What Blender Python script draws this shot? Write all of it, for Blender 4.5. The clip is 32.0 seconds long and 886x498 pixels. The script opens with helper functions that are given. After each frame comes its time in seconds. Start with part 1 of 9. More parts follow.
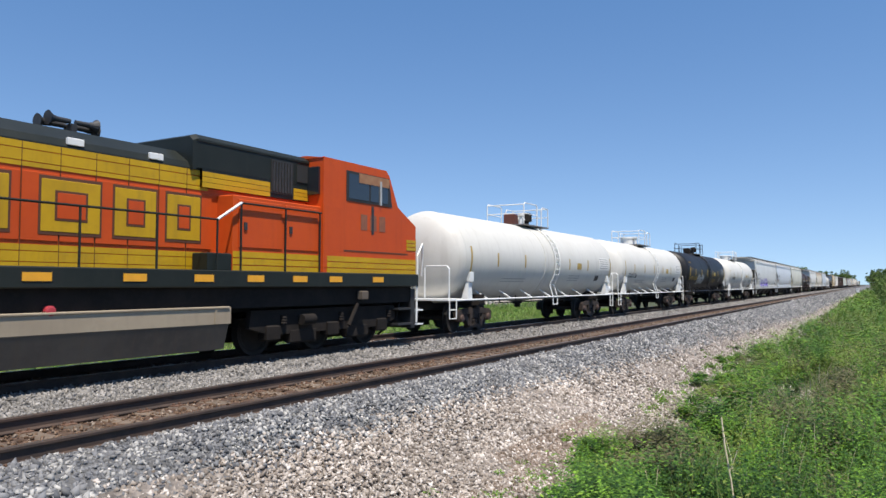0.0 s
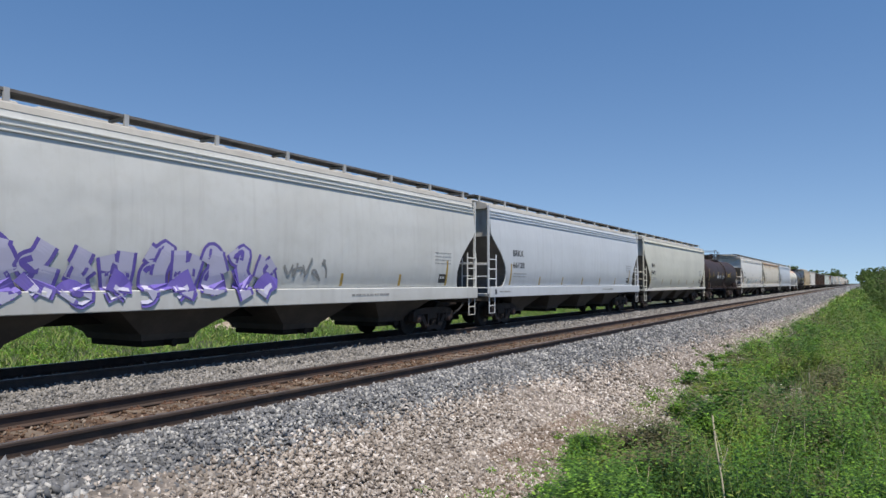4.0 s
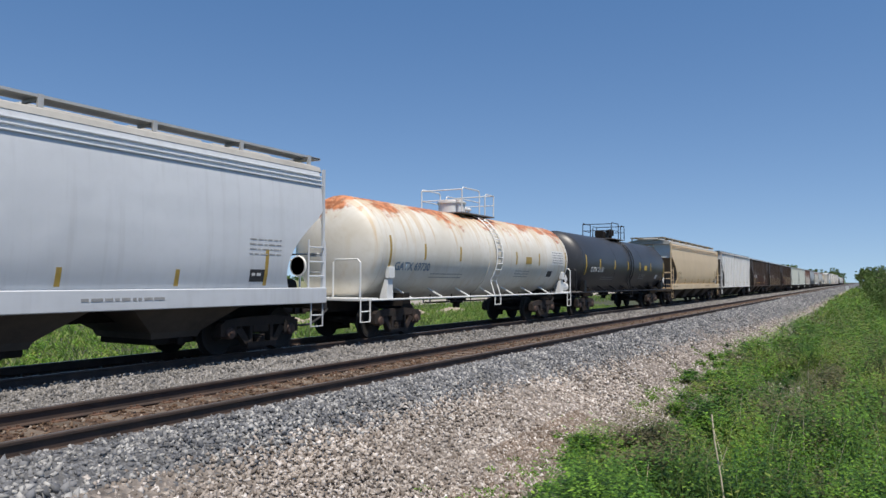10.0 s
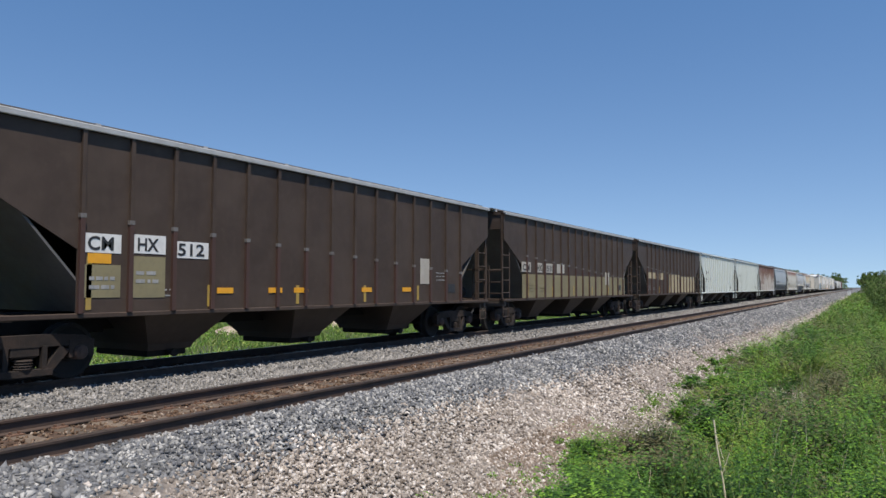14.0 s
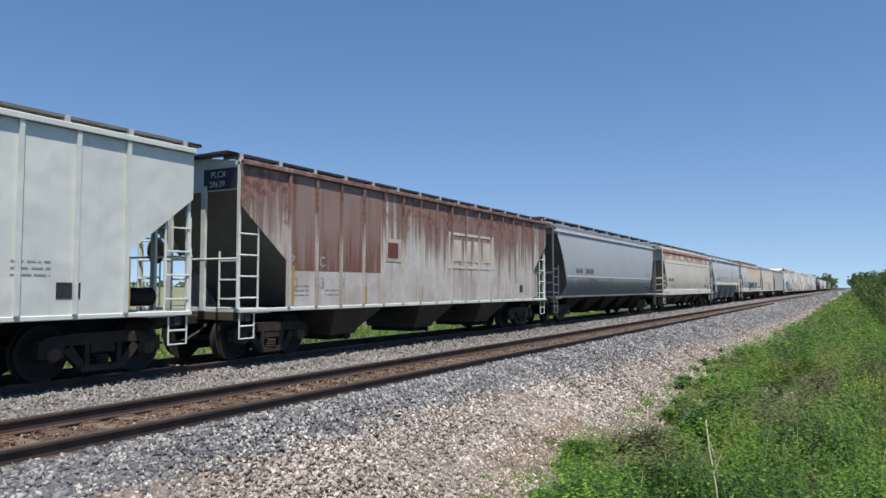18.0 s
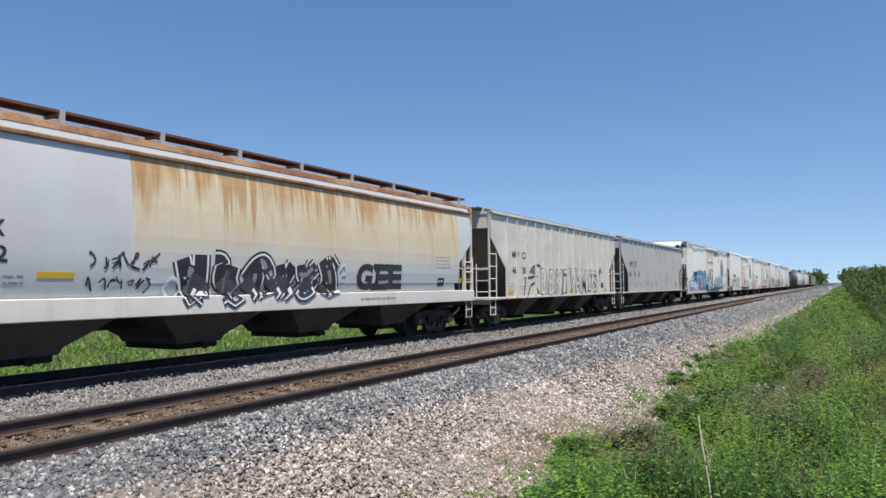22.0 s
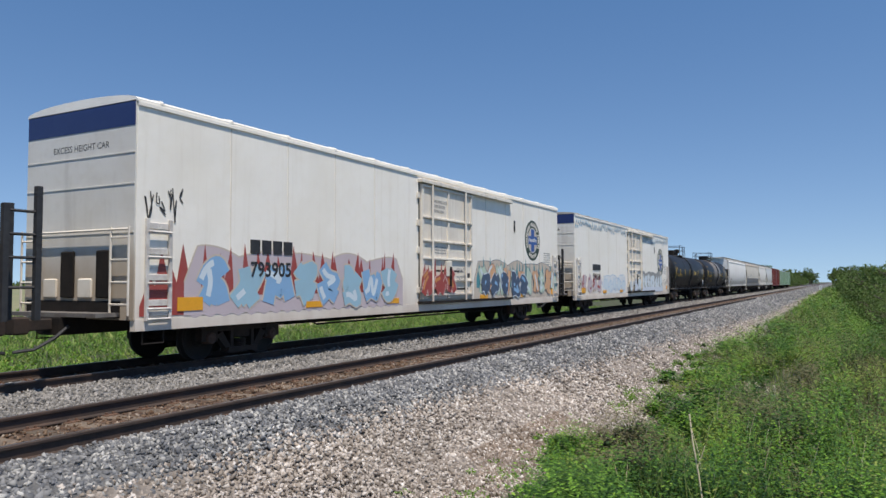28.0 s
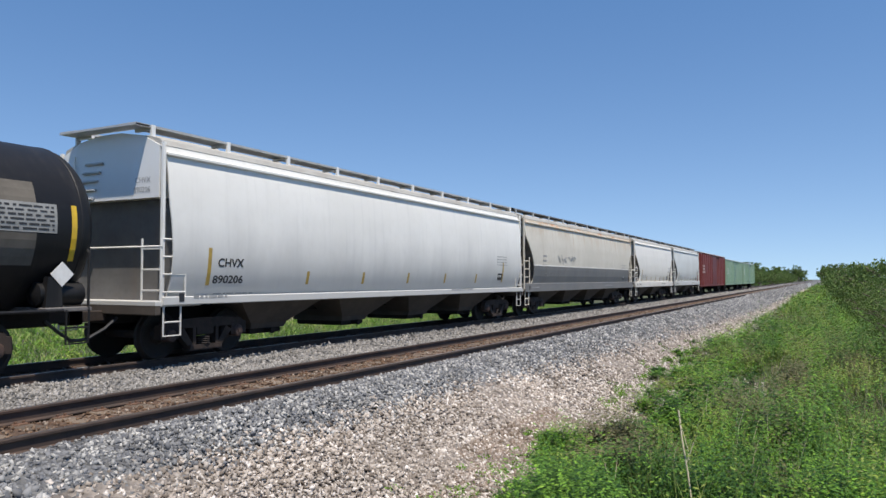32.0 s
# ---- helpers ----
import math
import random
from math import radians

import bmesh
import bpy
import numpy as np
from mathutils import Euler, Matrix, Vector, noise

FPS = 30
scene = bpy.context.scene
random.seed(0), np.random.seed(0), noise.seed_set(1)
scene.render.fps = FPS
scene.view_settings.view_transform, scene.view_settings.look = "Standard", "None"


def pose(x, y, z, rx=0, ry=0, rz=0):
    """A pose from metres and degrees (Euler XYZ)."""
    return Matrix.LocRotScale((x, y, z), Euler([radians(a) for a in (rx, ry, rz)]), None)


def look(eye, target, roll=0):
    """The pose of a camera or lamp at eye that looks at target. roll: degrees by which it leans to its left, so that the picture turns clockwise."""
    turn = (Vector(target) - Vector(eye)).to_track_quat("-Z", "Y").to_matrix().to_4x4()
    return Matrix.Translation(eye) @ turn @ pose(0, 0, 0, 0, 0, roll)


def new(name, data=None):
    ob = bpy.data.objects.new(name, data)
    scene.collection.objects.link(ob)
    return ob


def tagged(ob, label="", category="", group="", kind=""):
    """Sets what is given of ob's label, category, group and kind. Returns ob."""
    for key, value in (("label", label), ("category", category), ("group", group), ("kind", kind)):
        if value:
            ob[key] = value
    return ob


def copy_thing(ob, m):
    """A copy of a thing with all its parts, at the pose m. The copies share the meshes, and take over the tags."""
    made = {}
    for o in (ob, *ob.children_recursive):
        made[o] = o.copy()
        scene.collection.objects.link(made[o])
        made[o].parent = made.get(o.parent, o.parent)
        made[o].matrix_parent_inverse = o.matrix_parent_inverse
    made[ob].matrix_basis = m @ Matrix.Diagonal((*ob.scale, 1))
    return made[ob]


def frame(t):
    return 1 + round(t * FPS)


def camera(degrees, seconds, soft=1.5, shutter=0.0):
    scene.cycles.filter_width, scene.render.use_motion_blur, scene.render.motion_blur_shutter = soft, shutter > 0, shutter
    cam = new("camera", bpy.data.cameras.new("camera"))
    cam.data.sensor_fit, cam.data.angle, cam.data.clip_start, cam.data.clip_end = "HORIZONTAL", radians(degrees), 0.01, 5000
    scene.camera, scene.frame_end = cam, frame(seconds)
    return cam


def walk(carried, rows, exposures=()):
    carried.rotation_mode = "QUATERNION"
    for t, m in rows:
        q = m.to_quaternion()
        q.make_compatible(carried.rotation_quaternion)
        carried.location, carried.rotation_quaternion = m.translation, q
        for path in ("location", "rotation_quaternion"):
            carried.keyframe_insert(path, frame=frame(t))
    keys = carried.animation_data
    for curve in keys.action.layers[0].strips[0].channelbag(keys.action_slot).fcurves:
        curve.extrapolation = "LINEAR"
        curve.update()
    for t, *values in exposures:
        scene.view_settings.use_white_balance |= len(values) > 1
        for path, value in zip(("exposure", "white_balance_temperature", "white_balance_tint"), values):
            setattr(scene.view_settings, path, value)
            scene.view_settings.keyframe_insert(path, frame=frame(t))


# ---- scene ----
# ---- camera: handheld at eye height beside a double-track line; y runs along the tracks, z = 0 is the top of the rails ----
cam = camera(62.98, 32.0, soft=1.5)
EYE = (0.0, 0.0, 1.55)
TURNS = [
    (0, 92.711, -0.119, 30.722),
    (0.5, 92.808, -0.1, 30.604),
    (1, 92.684, -0.033, 30.415),
    (1.5, 92.618, -0.09, 30.262),
    (2, 92.588, -0.196, 30.16),
    (2.5, 92.531, -0.149, 30.014),
    (3, 92.558, -0.342, 29.931),
    (3.5, 92.529, -0.28, 30.144),
    (5.5, 92.62, -0.036, 29.905),
    (6, 92.437, 0.162, 29.707),
    (6.5, 92.233, 0.067, 29.935),
    (7, 92.149, 0.16, 30.039),
    (7.5, 92.056, 0.193, 29.991),
    (8, 92.063, 0.119, 29.996),
    (8.5, 92.12, 0.177, 30.117),
    (9, 92.342, -0.093, 30.201),
    (9.5, 92.451, -0.401, 30.12),
    (10, 92.468, -0.274, 30.091),
    (10.5, 92.46, -0.333, 29.744),
    (11, 92.497, -0.331, 29.663),
    (11.5, 92.46, -0.35, 29.604),
    (12, 92.362, -0.114, 29.812),
    (12.5, 92.46, -0.171, 29.873),
    (13, 92.594, -0.166, 30.013),
    (13.5, 92.805, -0.173, 30.144),
    (14, 92.903, -0.18, 30.193),
    (14.5, 92.848, -0.282, 30.35),
    (16.5, 92.755, -0.039, 30.049),
    (17, 92.749, -0.044, 29.801),
    (17.5, 93.014, -0.014, 29.805),
    (18, 92.966, -0.111, 29.618),
    (18.5, 92.757, -0.122, 29.432),
    (19, 92.929, -0.041, 29.427),
    (19.5, 93.079, -0.211, 29.241),
    (20, 93.03, -0.277, 29.158),
    (20.5, 92.946, 0.032, 29.051),
    (21, 92.847, 0.002, 29.086),
    (21.5, 92.748, 0.253, 29.052),
    (22, 92.818, 0.333, 29.039),
    (22.5, 92.827, 0.499, 29.036),
    (23, 92.759, 0.402, 28.878),
    (23.5, 92.738, 0.354, 29.12),
    (24, 93.073, 0.391, 29.087),
    (24.5, 93.021, 0.313, 28.996),
    (25, 92.947, 0.294, 28.931),
    (25.5, 92.834, 0.348, 28.917),
    (27.5, 92.88, 0.147, 28.596),
    (28, 92.686, 0.18, 28.447),
    (28.5, 92.689, 0.205, 28.284),
    (29, 92.493, 0.205, 28.112),
    (29.5, 92.302, 0.149, 28.026),
    (30, 92.424, 0.144, 27.816),
    (30.5, 92.382, 0.183, 27.817),
    (31, 92.429, 0.188, 27.867),
    (31.5, 92.361, -0.056, 27.809),
    (32, 92.364, -0.044, 27.746),
]
walk(cam, [(t, pose(*EYE, rx, ry, rz)) for t, rx, ry, rz in TURNS], [(0.0, 0.62), (1.0, 0.32), (2.0, 0.32), (6.0, 0.28), (7.0, 0.38), (8.0, 0.28), (9.0, 0.24), (11.0, 0.28), (12.0, 0.42), (14.0, 0.38), (14.5, 0.64), (16.5, 0.74), (17.0, 0.50), (18.0, 0.42), (20.0, 0.46), (23.0, 0.52), (24.0, 0.44), (25.0, 0.32), (28.0, 0.28), (30.0, 0.28), (31.0, 0.46), (32.0, 0.52)])

# ---- daylight ----
SUN = Vector((0.30, -0.235, 0.925)).normalized()
world = bpy.data.worlds.new("world")
scene.world = world
world.use_nodes = True
wn = world.node_tree.nodes
sky = wn.new("ShaderNodeTexSky")
sky.sky_type, sky.sun_disc = "NISHITA", False
sky.sun_elevation, sky.sun_rotation = math.asin(SUN.z), math.atan2(SUN.x, SUN.y)
sky.altitude, sky.air_density, sky.dust_density, sky.ozone_density = 400, 1.0, 0.0, 3.2
lift = wn.new("ShaderNodeVectorMath")                       # clear dry air: no pale band along the horizon
lift.operation, lift.inputs[1].default_value = "ADD", (0, 0, 0.10)
way = wn.new("ShaderNodeTexCoord")
world.node_tree.links.new(way.outputs["Generated"], lift.inputs[0])
world.node_tree.links.new(lift.outputs[0], sky.inputs["Vector"])
wn["Background"].inputs["Strength"].default_value = 0.104
tint = wn.new("ShaderNodeMix")
tint.data_type, tint.blend_type = "RGBA", "MULTIPLY"
tint.inputs[0].default_value = 1.0
rise = wn.new("ShaderNodeSeparateXYZ")                      # thin summer haze: the blue deepens with height
world.node_tree.links.new(way.outputs["Generated"], rise.inputs[0])
deep = wn.new("ShaderNodeValToRGB")
deep.color_ramp.elements[0].position, deep.color_ramp.elements[0].color = 0.0, (0.97, 0.945, 0.955, 1)
deep.color_ramp.elements[1].position, deep.color_ramp.elements[1].color = 0.40, (0.75, 0.963, 1.085, 1)
world.node_tree.links.new(rise.outputs["Z"], deep.inputs[0])
world.node_tree.links.new(deep.outputs[0], tint.inputs[7])
world.node_tree.links.new(sky.outputs["Color"], tint.inputs[6])
world.node_tree.links.new(tint.outputs[2], wn["Background"].inputs["Color"])
sun = new("sun", bpy.data.lights.new("sun", "SUN"))
sun.data.energy, sun.data.angle, sun.data.color = 4.6, radians(0.53), (1.0, 0.925, 0.825)
sun.matrix_world = look(SUN * 300, (0, 0, 0))


# ---- materials ----
def mat(name, col, rough=0.6, col2=None, amt=0.5, scale=1.0, bump=0.0, bump_scale=30.0, metal=0.0, streak=0.0, streak_col=(0.12, 0.08, 0.05),
        rust=0.0, rust_z=None, rust_col=(0.23, 0.075, 0.03), island=0.0, rand=0.0, spec=0.5, low=None, cell=0.0, drip=None, dent=0.0):
    """Procedural surface. col2: a second tone in soft patches. streak: vertical dirt runs. rust: patches, gathered
    above rust_z if given.
    drip: (z0, z1, amount, colour): narrow runs that hang down from z1 and fade out at z0.
    dent: slow waves in the sheet metal between its posts.
    low: (z, soft, colour): tone below z, for road dirt thrown up from the track and for shade coloured into CREAM and
    HOP_SLATE. island / rand: change of tone from piece to piece."""
    m = bpy.data.materials.new(name)
    m.use_nodes = True
    nt = m.node_tree
    N, L = nt.nodes, nt.links
    bsdf = N["Principled BSDF"]
    bsdf.inputs["Roughness"].default_value = rough
    bsdf.inputs["Metallic"].default_value = metal
    bsdf.inputs["Specular IOR Level"].default_value = spec
    tc = N.new("ShaderNodeTexCoord")
    info = N.new("ShaderNodeObjectInfo")
    shift = N.new("ShaderNodeVectorMath")
    shift.operation = "SCALE"
    comb = N.new("ShaderNodeCombineXYZ")
    mul = N.new("ShaderNodeMath")
    mul.operation, mul.inputs[1].default_value = "MULTIPLY", 61.0
    L.new(info.outputs["Random"], mul.inputs[0])
    L.new(mul.outputs[0], comb.inputs["Y"])
    add = N.new("ShaderNodeVectorMath")
    L.new(tc.outputs["Object"], add.inputs[0])
    L.new(comb.outputs[0], add.inputs[1])
    co = add.outputs[0]

    def noise_of(s, detail=5.0, stretch=None, r=0.6):
        n = N.new("ShaderNodeTexNoise")
        n.inputs["Scale"].default_value, n.inputs["Detail"].default_value, n.inputs["Roughness"].default_value = s, detail, r
        if stretch:
            mp = N.new("ShaderNodeMapping")
            mp.inputs["Scale"].default_value = stretch
            L.new(co, mp.inputs["Vector"])
            L.new(mp.outputs[0], n.inputs["Vector"])
        else:
            L.new(co, n.inputs["Vector"])
        return n.outputs["Fac"]

    def ramp(fac, lo, hi, top=1.0):
        r = N.new("ShaderNodeMapRange")
        r.interpolation_type = "SMOOTHSTEP"
        for k, v in zip(("From Min", "From Max", "To Min", "To Max"), (lo, hi, 0.0, top)):
            r.inputs[k].default_value = v
        L.new(fac, r.inputs["Value"])
        return r.outputs["Result"]

    def mix(fac, a, b, mode="MIX"):
        x = N.new("ShaderNodeMix")
        x.data_type, x.blend_type = "RGBA", mode
        if isinstance(fac, float):
            x.inputs[0].default_value = fac
        else:
            L.new(fac, x.inputs[0])
        for s, v in ((6, a), (7, b)):
            if isinstance(v, tuple):
                x.inputs[s].default_value = (*v, 1)
            else:
                L.new(v, x.inputs[s])
        return x.outputs[2]

    out = tuple(col)
    if cell:
        vc = N.new("ShaderNodeTexVoronoi")
        vc.inputs["Scale"].default_value = cell
        L.new(co, vc.inputs["Vector"])
        sc = N.new("ShaderNodeSeparateColor")
        L.new(vc.outputs["Color"], sc.inputs[0])
        out = mix(sc.outputs[0], tuple(c * 0.45 for c in out), tuple(min(1, c * 1.6) for c in out))
    if col2:
        out = mix(ramp(noise_of(scale), 0.38, 0.66, amt), out, tuple(col2))
        out = mix(ramp(noise_of(scale * 9, 3.0), 0.45, 0.75, amt * 0.6), out, tuple(col2))
    if streak:
        out = mix(ramp(noise_of(1.0, 4.0, (2.0, 5.0, 0.3)), 0.5, 0.72, streak), out, tuple(streak_col))
    if drip:
        sep = N.new("ShaderNodeSeparateXYZ")
        L.new(tc.outputs["Object"], sep.inputs[0])
        up = N.new("ShaderNodeMapRange")
        for k, v in zip(("From Min", "From Max", "To Min", "To Max"), (drip[0], drip[1], -0.22, 0.14)):
            up.inputs[k].default_value = v
        L.new(sep.outputs["Z"], up.inputs["Value"])
        for stretch, wide, k in (((0.3, 1.1, 0.22), 0.16, 0.8), ((0.3, 6.0, 0.12), 0.10, 1.0)):
            ad = N.new("ShaderNodeMath")
            L.new(noise_of(1.0, 5.0, stretch), ad.inputs[0])
            L.new(up.outputs[0], ad.inputs[1])
            out = mix(ramp(ad.outputs[0], 0.52, 0.52 + wide, drip[2] * k), out, tuple(drip[3]))
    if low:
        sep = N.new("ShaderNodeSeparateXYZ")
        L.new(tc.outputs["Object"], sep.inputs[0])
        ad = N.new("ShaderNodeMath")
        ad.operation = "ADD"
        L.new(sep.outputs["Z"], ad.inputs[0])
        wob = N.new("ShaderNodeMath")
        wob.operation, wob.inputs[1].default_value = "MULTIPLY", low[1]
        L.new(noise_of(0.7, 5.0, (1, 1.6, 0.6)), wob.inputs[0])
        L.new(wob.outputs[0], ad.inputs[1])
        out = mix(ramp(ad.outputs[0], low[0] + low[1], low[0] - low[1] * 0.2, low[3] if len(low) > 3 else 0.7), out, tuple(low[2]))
    if rust:
        n = noise_of(1.3, 7.0, (1.0, 0.7, 1.2), 0.68)
        if rust_z is not None:
            sep = N.new("ShaderNodeSeparateXYZ")
            L.new(tc.outputs["Object"], sep.inputs[0])
            up = N.new("ShaderNodeMapRange")
            for k, v in zip(("From Min", "From Max", "To Min", "To Max"), (rust_z[0], rust_z[1], -0.28, 0.16)):
                up.inputs[k].default_value = v
            L.new(sep.outputs["Z"], up.inputs["Value"])
            ad = N.new("ShaderNodeMath")
            L.new(n, ad.inputs[0])
            L.new(up.outputs[0], ad.inputs[1])
            n = ad.outputs[0]
        tone = mix(ramp(noise_of(6.0), 0.4, 0.6), tuple(rust_col), tuple(c * 1.9 + 0.03 for c in rust_col))
        out = mix(ramp(n, 0.64 - 0.12 * rust, 0.76 - 0.12 * rust, min(1.0, 0.6 + 0.4 * rust)), out, tone)
    if island or rand:
        if island:
            g = N.new("ShaderNodeNewGeometry")
            f = g.outputs["Random Per Island"]
        else:
            f = info.outputs["Random"]
        mr = N.new("ShaderNodeMapRange")
        k = island or rand
        mr.inputs["To Min"].default_value, mr.inputs["To Max"].default_value = 1 - k, 1 + k * 0.7
        L.new(f, mr.inputs["Value"])
        hs = N.new("ShaderNodeHueSaturation")
        if isinstance(out, tuple):
            hs.inputs["Color"].default_value = (*out, 1)
        else:
            L.new(out, hs.inputs["Color"])
        L.new(mr.outputs[0], hs.inputs["Value"])
        out = hs.outputs[0]
    if isinstance(out, tuple):
        bsdf.inputs["Base Color"].default_value = (*out, 1)
    else:
        L.new(out, bsdf.inputs["Base Color"])
    if bump:
        b = N.new("ShaderNodeBump")
        b.inputs["Strength"].default_value, b.inputs["Distance"].default_value = bump, 0.02
        if cell:
            v = N.new("ShaderNodeTexVoronoi")
            v.inputs["Scale"].default_value = cell
            L.new(co, v.inputs["Vector"])
            L.new(v.outputs["Distance"], b.inputs["Height"])
            b.inputs["Distance"].default_value = 0.05
        else:
            L.new(noise_of(bump_scale, 6.0), b.inputs["Height"])
        if dent:
            w = N.new("ShaderNodeBump")
            w.inputs["Strength"].default_value, w.inputs["Distance"].default_value = dent, 0.10
            L.new(noise_of(1.0, 2.0, (0.6, 1.15, 0.95)), w.inputs["Height"])
            L.new(w.outputs[0], b.inputs["Normal"])
        L.new(b.outputs[0], bsdf.inputs["Normal"])
    return m


DUST = (0.30, 0.26, 0.21)
STEEL = mat("dark_bogie_steel", (0.014, 0.010, 0.008), 0.85, (0.040, 0.025, 0.018), 0.8, 2.5, 0.4, 40)
UNDER = mat("underframe_grime", (0.013, 0.011, 0.010), 0.85, (0.027, 0.021, 0.017), 0.6, 1.5, 0.3, 30, spec=0.2)
WHEEL = mat("wheel_steel", (0.009, 0.008, 0.007), 0.8, (0.019, 0.013, 0.010), 0.5, 6, 0.1, 60)
CAP = mat("bearing_cap", (0.048, 0.028, 0.021), 0.7, (0.095, 0.054, 0.038), 0.5, 8)
RAIL = mat("rail_web", (0.038, 0.026, 0.021), 0.8, (0.075, 0.046, 0.033), 0.7, 3, 0.25, 60)
RAILTOP = mat("rail_head", (0.20, 0.17, 0.15), 0.38, (0.10, 0.07, 0.055), 0.6, 2, metal=0.7)
WHITE2 = mat("plain_white_paint", (0.70, 0.70, 0.68), 0.4, (0.68, 0.67, 0.63), 0.4, 2)
# low greys the tank's belly: shade under the high sun, put into the colour
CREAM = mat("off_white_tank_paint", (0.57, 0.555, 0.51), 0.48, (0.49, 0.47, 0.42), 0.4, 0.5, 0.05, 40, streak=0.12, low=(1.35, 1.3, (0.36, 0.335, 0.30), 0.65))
BLACK = mat("black_tank_paint", (0.009, 0.0088, 0.0093), 0.5, (0.018, 0.016, 0.015), 0.5, 0.6, 0.06, 30, streak=0.15, streak_col=(0.09, 0.08, 0.07), spec=0.3)
BROWNTANK = mat("oxide_tank_paint", (0.034, 0.0165, 0.0115), 0.6, (0.022, 0.0115, 0.0085), 0.6, 0.6, 0.1, 30, streak=0.3, streak_col=(0.03, 0.02, 0.018), rust=0.12, rust_z=(2.3, 3.6), rust_col=(0.050, 0.024, 0.014))
RUSTTANK = mat("rust_stained_tank_paint", (0.70, 0.67, 0.60), 0.5, (0.56, 0.51, 0.41), 0.6, 0.6, 0.08, 30, streak=0.35, streak_col=(0.55, 0.42, 0.24),
               rust=1.1, rust_z=(2.3, 3.9), rust_col=(0.30, 0.11, 0.04), drip=(1.9, 3.9, 0.5, (0.50, 0.33, 0.14)), low=(1.1, 0.8, (0.30, 0.25, 0.2), 0.6))
HOP_GREY = mat("light_grey_hopper_paint", (0.60, 0.60, 0.57), 0.45, (0.50, 0.49, 0.45), 0.5, 0.5, 0.05, 40, streak=0.1, low=(1.1, 1.0, DUST, 0.4), dent=0.25)
HOP_WHITE = mat("white_hopper_paint", (0.74, 0.70, 0.63), 0.42, (0.65, 0.61, 0.54), 0.4, 0.5, 0.05, 40, streak=0.1, low=(1.1, 0.9, (0.36, 0.33, 0.28), 0.5), dent=0.3)
HOP_BLUE = mat("pale_blue_grey_hopper_paint", (0.58, 0.60, 0.62), 0.42, (0.50, 0.515, 0.53), 0.4, 0.5, 0.05, 40, streak=0.1, low=(1.0, 0.9, (0.34, 0.34, 0.34), 0.4), dent=0.2)
HOP_PALE = mat("pale_grey_hopper_paint", (0.53, 0.535, 0.525), 0.45, (0.45, 0.45, 0.435), 0.4, 0.5, 0.05, 40, streak=0.2, streak_col=(0.35, 0.22, 0.12), low=(1.0, 0.9, (0.34, 0.33, 0.31), 0.4), dent=0.25)
HOP_CREAM = mat("cream_grey_hopper_paint", (0.62, 0.60, 0.50), 0.48, (0.50, 0.48, 0.40), 0.5, 0.5, 0.05, 40, streak=0.08, low=(1.1, 1.6, (0.34, 0.33, 0.30), 0.6), dent=0.25)
HOP_TAN = mat("tan_hopper_paint", (0.63, 0.48, 0.29), 0.48, (0.54, 0.41, 0.25), 0.5, 0.6, 0.05, 40, streak=0.09, streak_col=(0.36, 0.24, 0.12), low=(1.5, 0.55, (0.36, 0.24, 0.12), 0.65), dent=0.2)
HOP_RUST = mat("rust_streaked_hopper_paint", (0.70, 0.635, 0.52), 0.5, (0.62, 0.54, 0.41), 0.5, 0.5, 0.05, 40, streak=0.12, streak_col=(0.50, 0.40, 0.26),
               rust=0.95, rust_z=(2.6, 4.0), rust_col=(0.30, 0.17, 0.06), drip=(2.4, 4.0, 0.75, (0.48, 0.31, 0.11)), low=(1.5, 1.0, (0.40, 0.36, 0.29), 0.6))
RIB_RUST = mat("rusted_eave_paint", (0.17, 0.070, 0.030), 0.7, (0.38, 0.25, 0.14), 0.7, 1.2, 0.1, 40)
HOP_RUST2 = mat("peeling_hopper_paint", (0.62, 0.58, 0.49), 0.5, (0.50, 0.46, 0.36), 0.5, 0.5, 0.05, 40, streak=0.3, streak_col=(0.45, 0.38, 0.22),
                rust=1.15, rust_z=(2.7, 3.8), rust_col=(0.20, 0.075, 0.038), drip=(1.9, 3.9, 0.5, (0.45, 0.33, 0.16)), low=(1.0, 0.9, (0.34, 0.30, 0.24), 0.4), dent=0.25)
HOP_YEL = mat("blue_grey_worn_hopper_paint", (0.56, 0.57, 0.57), 0.5, (0.50, 0.50, 0.48), 0.6, 0.45, 0.05, 40, streak=0.15, streak_col=(0.44, 0.38, 0.30), low=(1.0, 1.0, (0.32, 0.31, 0.30), 0.5))
YEL_STAIN = mat("yellow_rust_stain", (0.66, 0.57, 0.40), 0.5, (0.60, 0.47, 0.26), 0.6, 0.5, 0.05, 40, streak=0.35, streak_col=(0.46, 0.28, 0.10),
                drip=(1.9, 4.1, 0.75, (0.42, 0.22, 0.07)), low=(2.35, 1.0, (0.56, 0.57, 0.57), 0.95))
# low darkens the lower half: the round body's shaded side, held in the colour
HOP_SLATE = mat("blue_slate_hopper_paint", (0.37, 0.39, 0.395), 0.45, (0.31, 0.325, 0.33), 0.4, 0.5, 0.05, 40, streak=0.06, low=(1.9, 0.35, (0.09, 0.095, 0.10), 0.95))
PS_WHITE = mat("chalky_white_paint", (0.72, 0.71, 0.68), 0.5, (0.60, 0.58, 0.54), 0.5, 0.6, 0.08, 30, streak=0.25, rust=0.35, rust_z=(3.2, 4.6), rust_col=(0.25, 0.09, 0.05), drip=(3.3, 4.5, 0.6, (0.28, 0.14, 0.07)), dent=0.45)
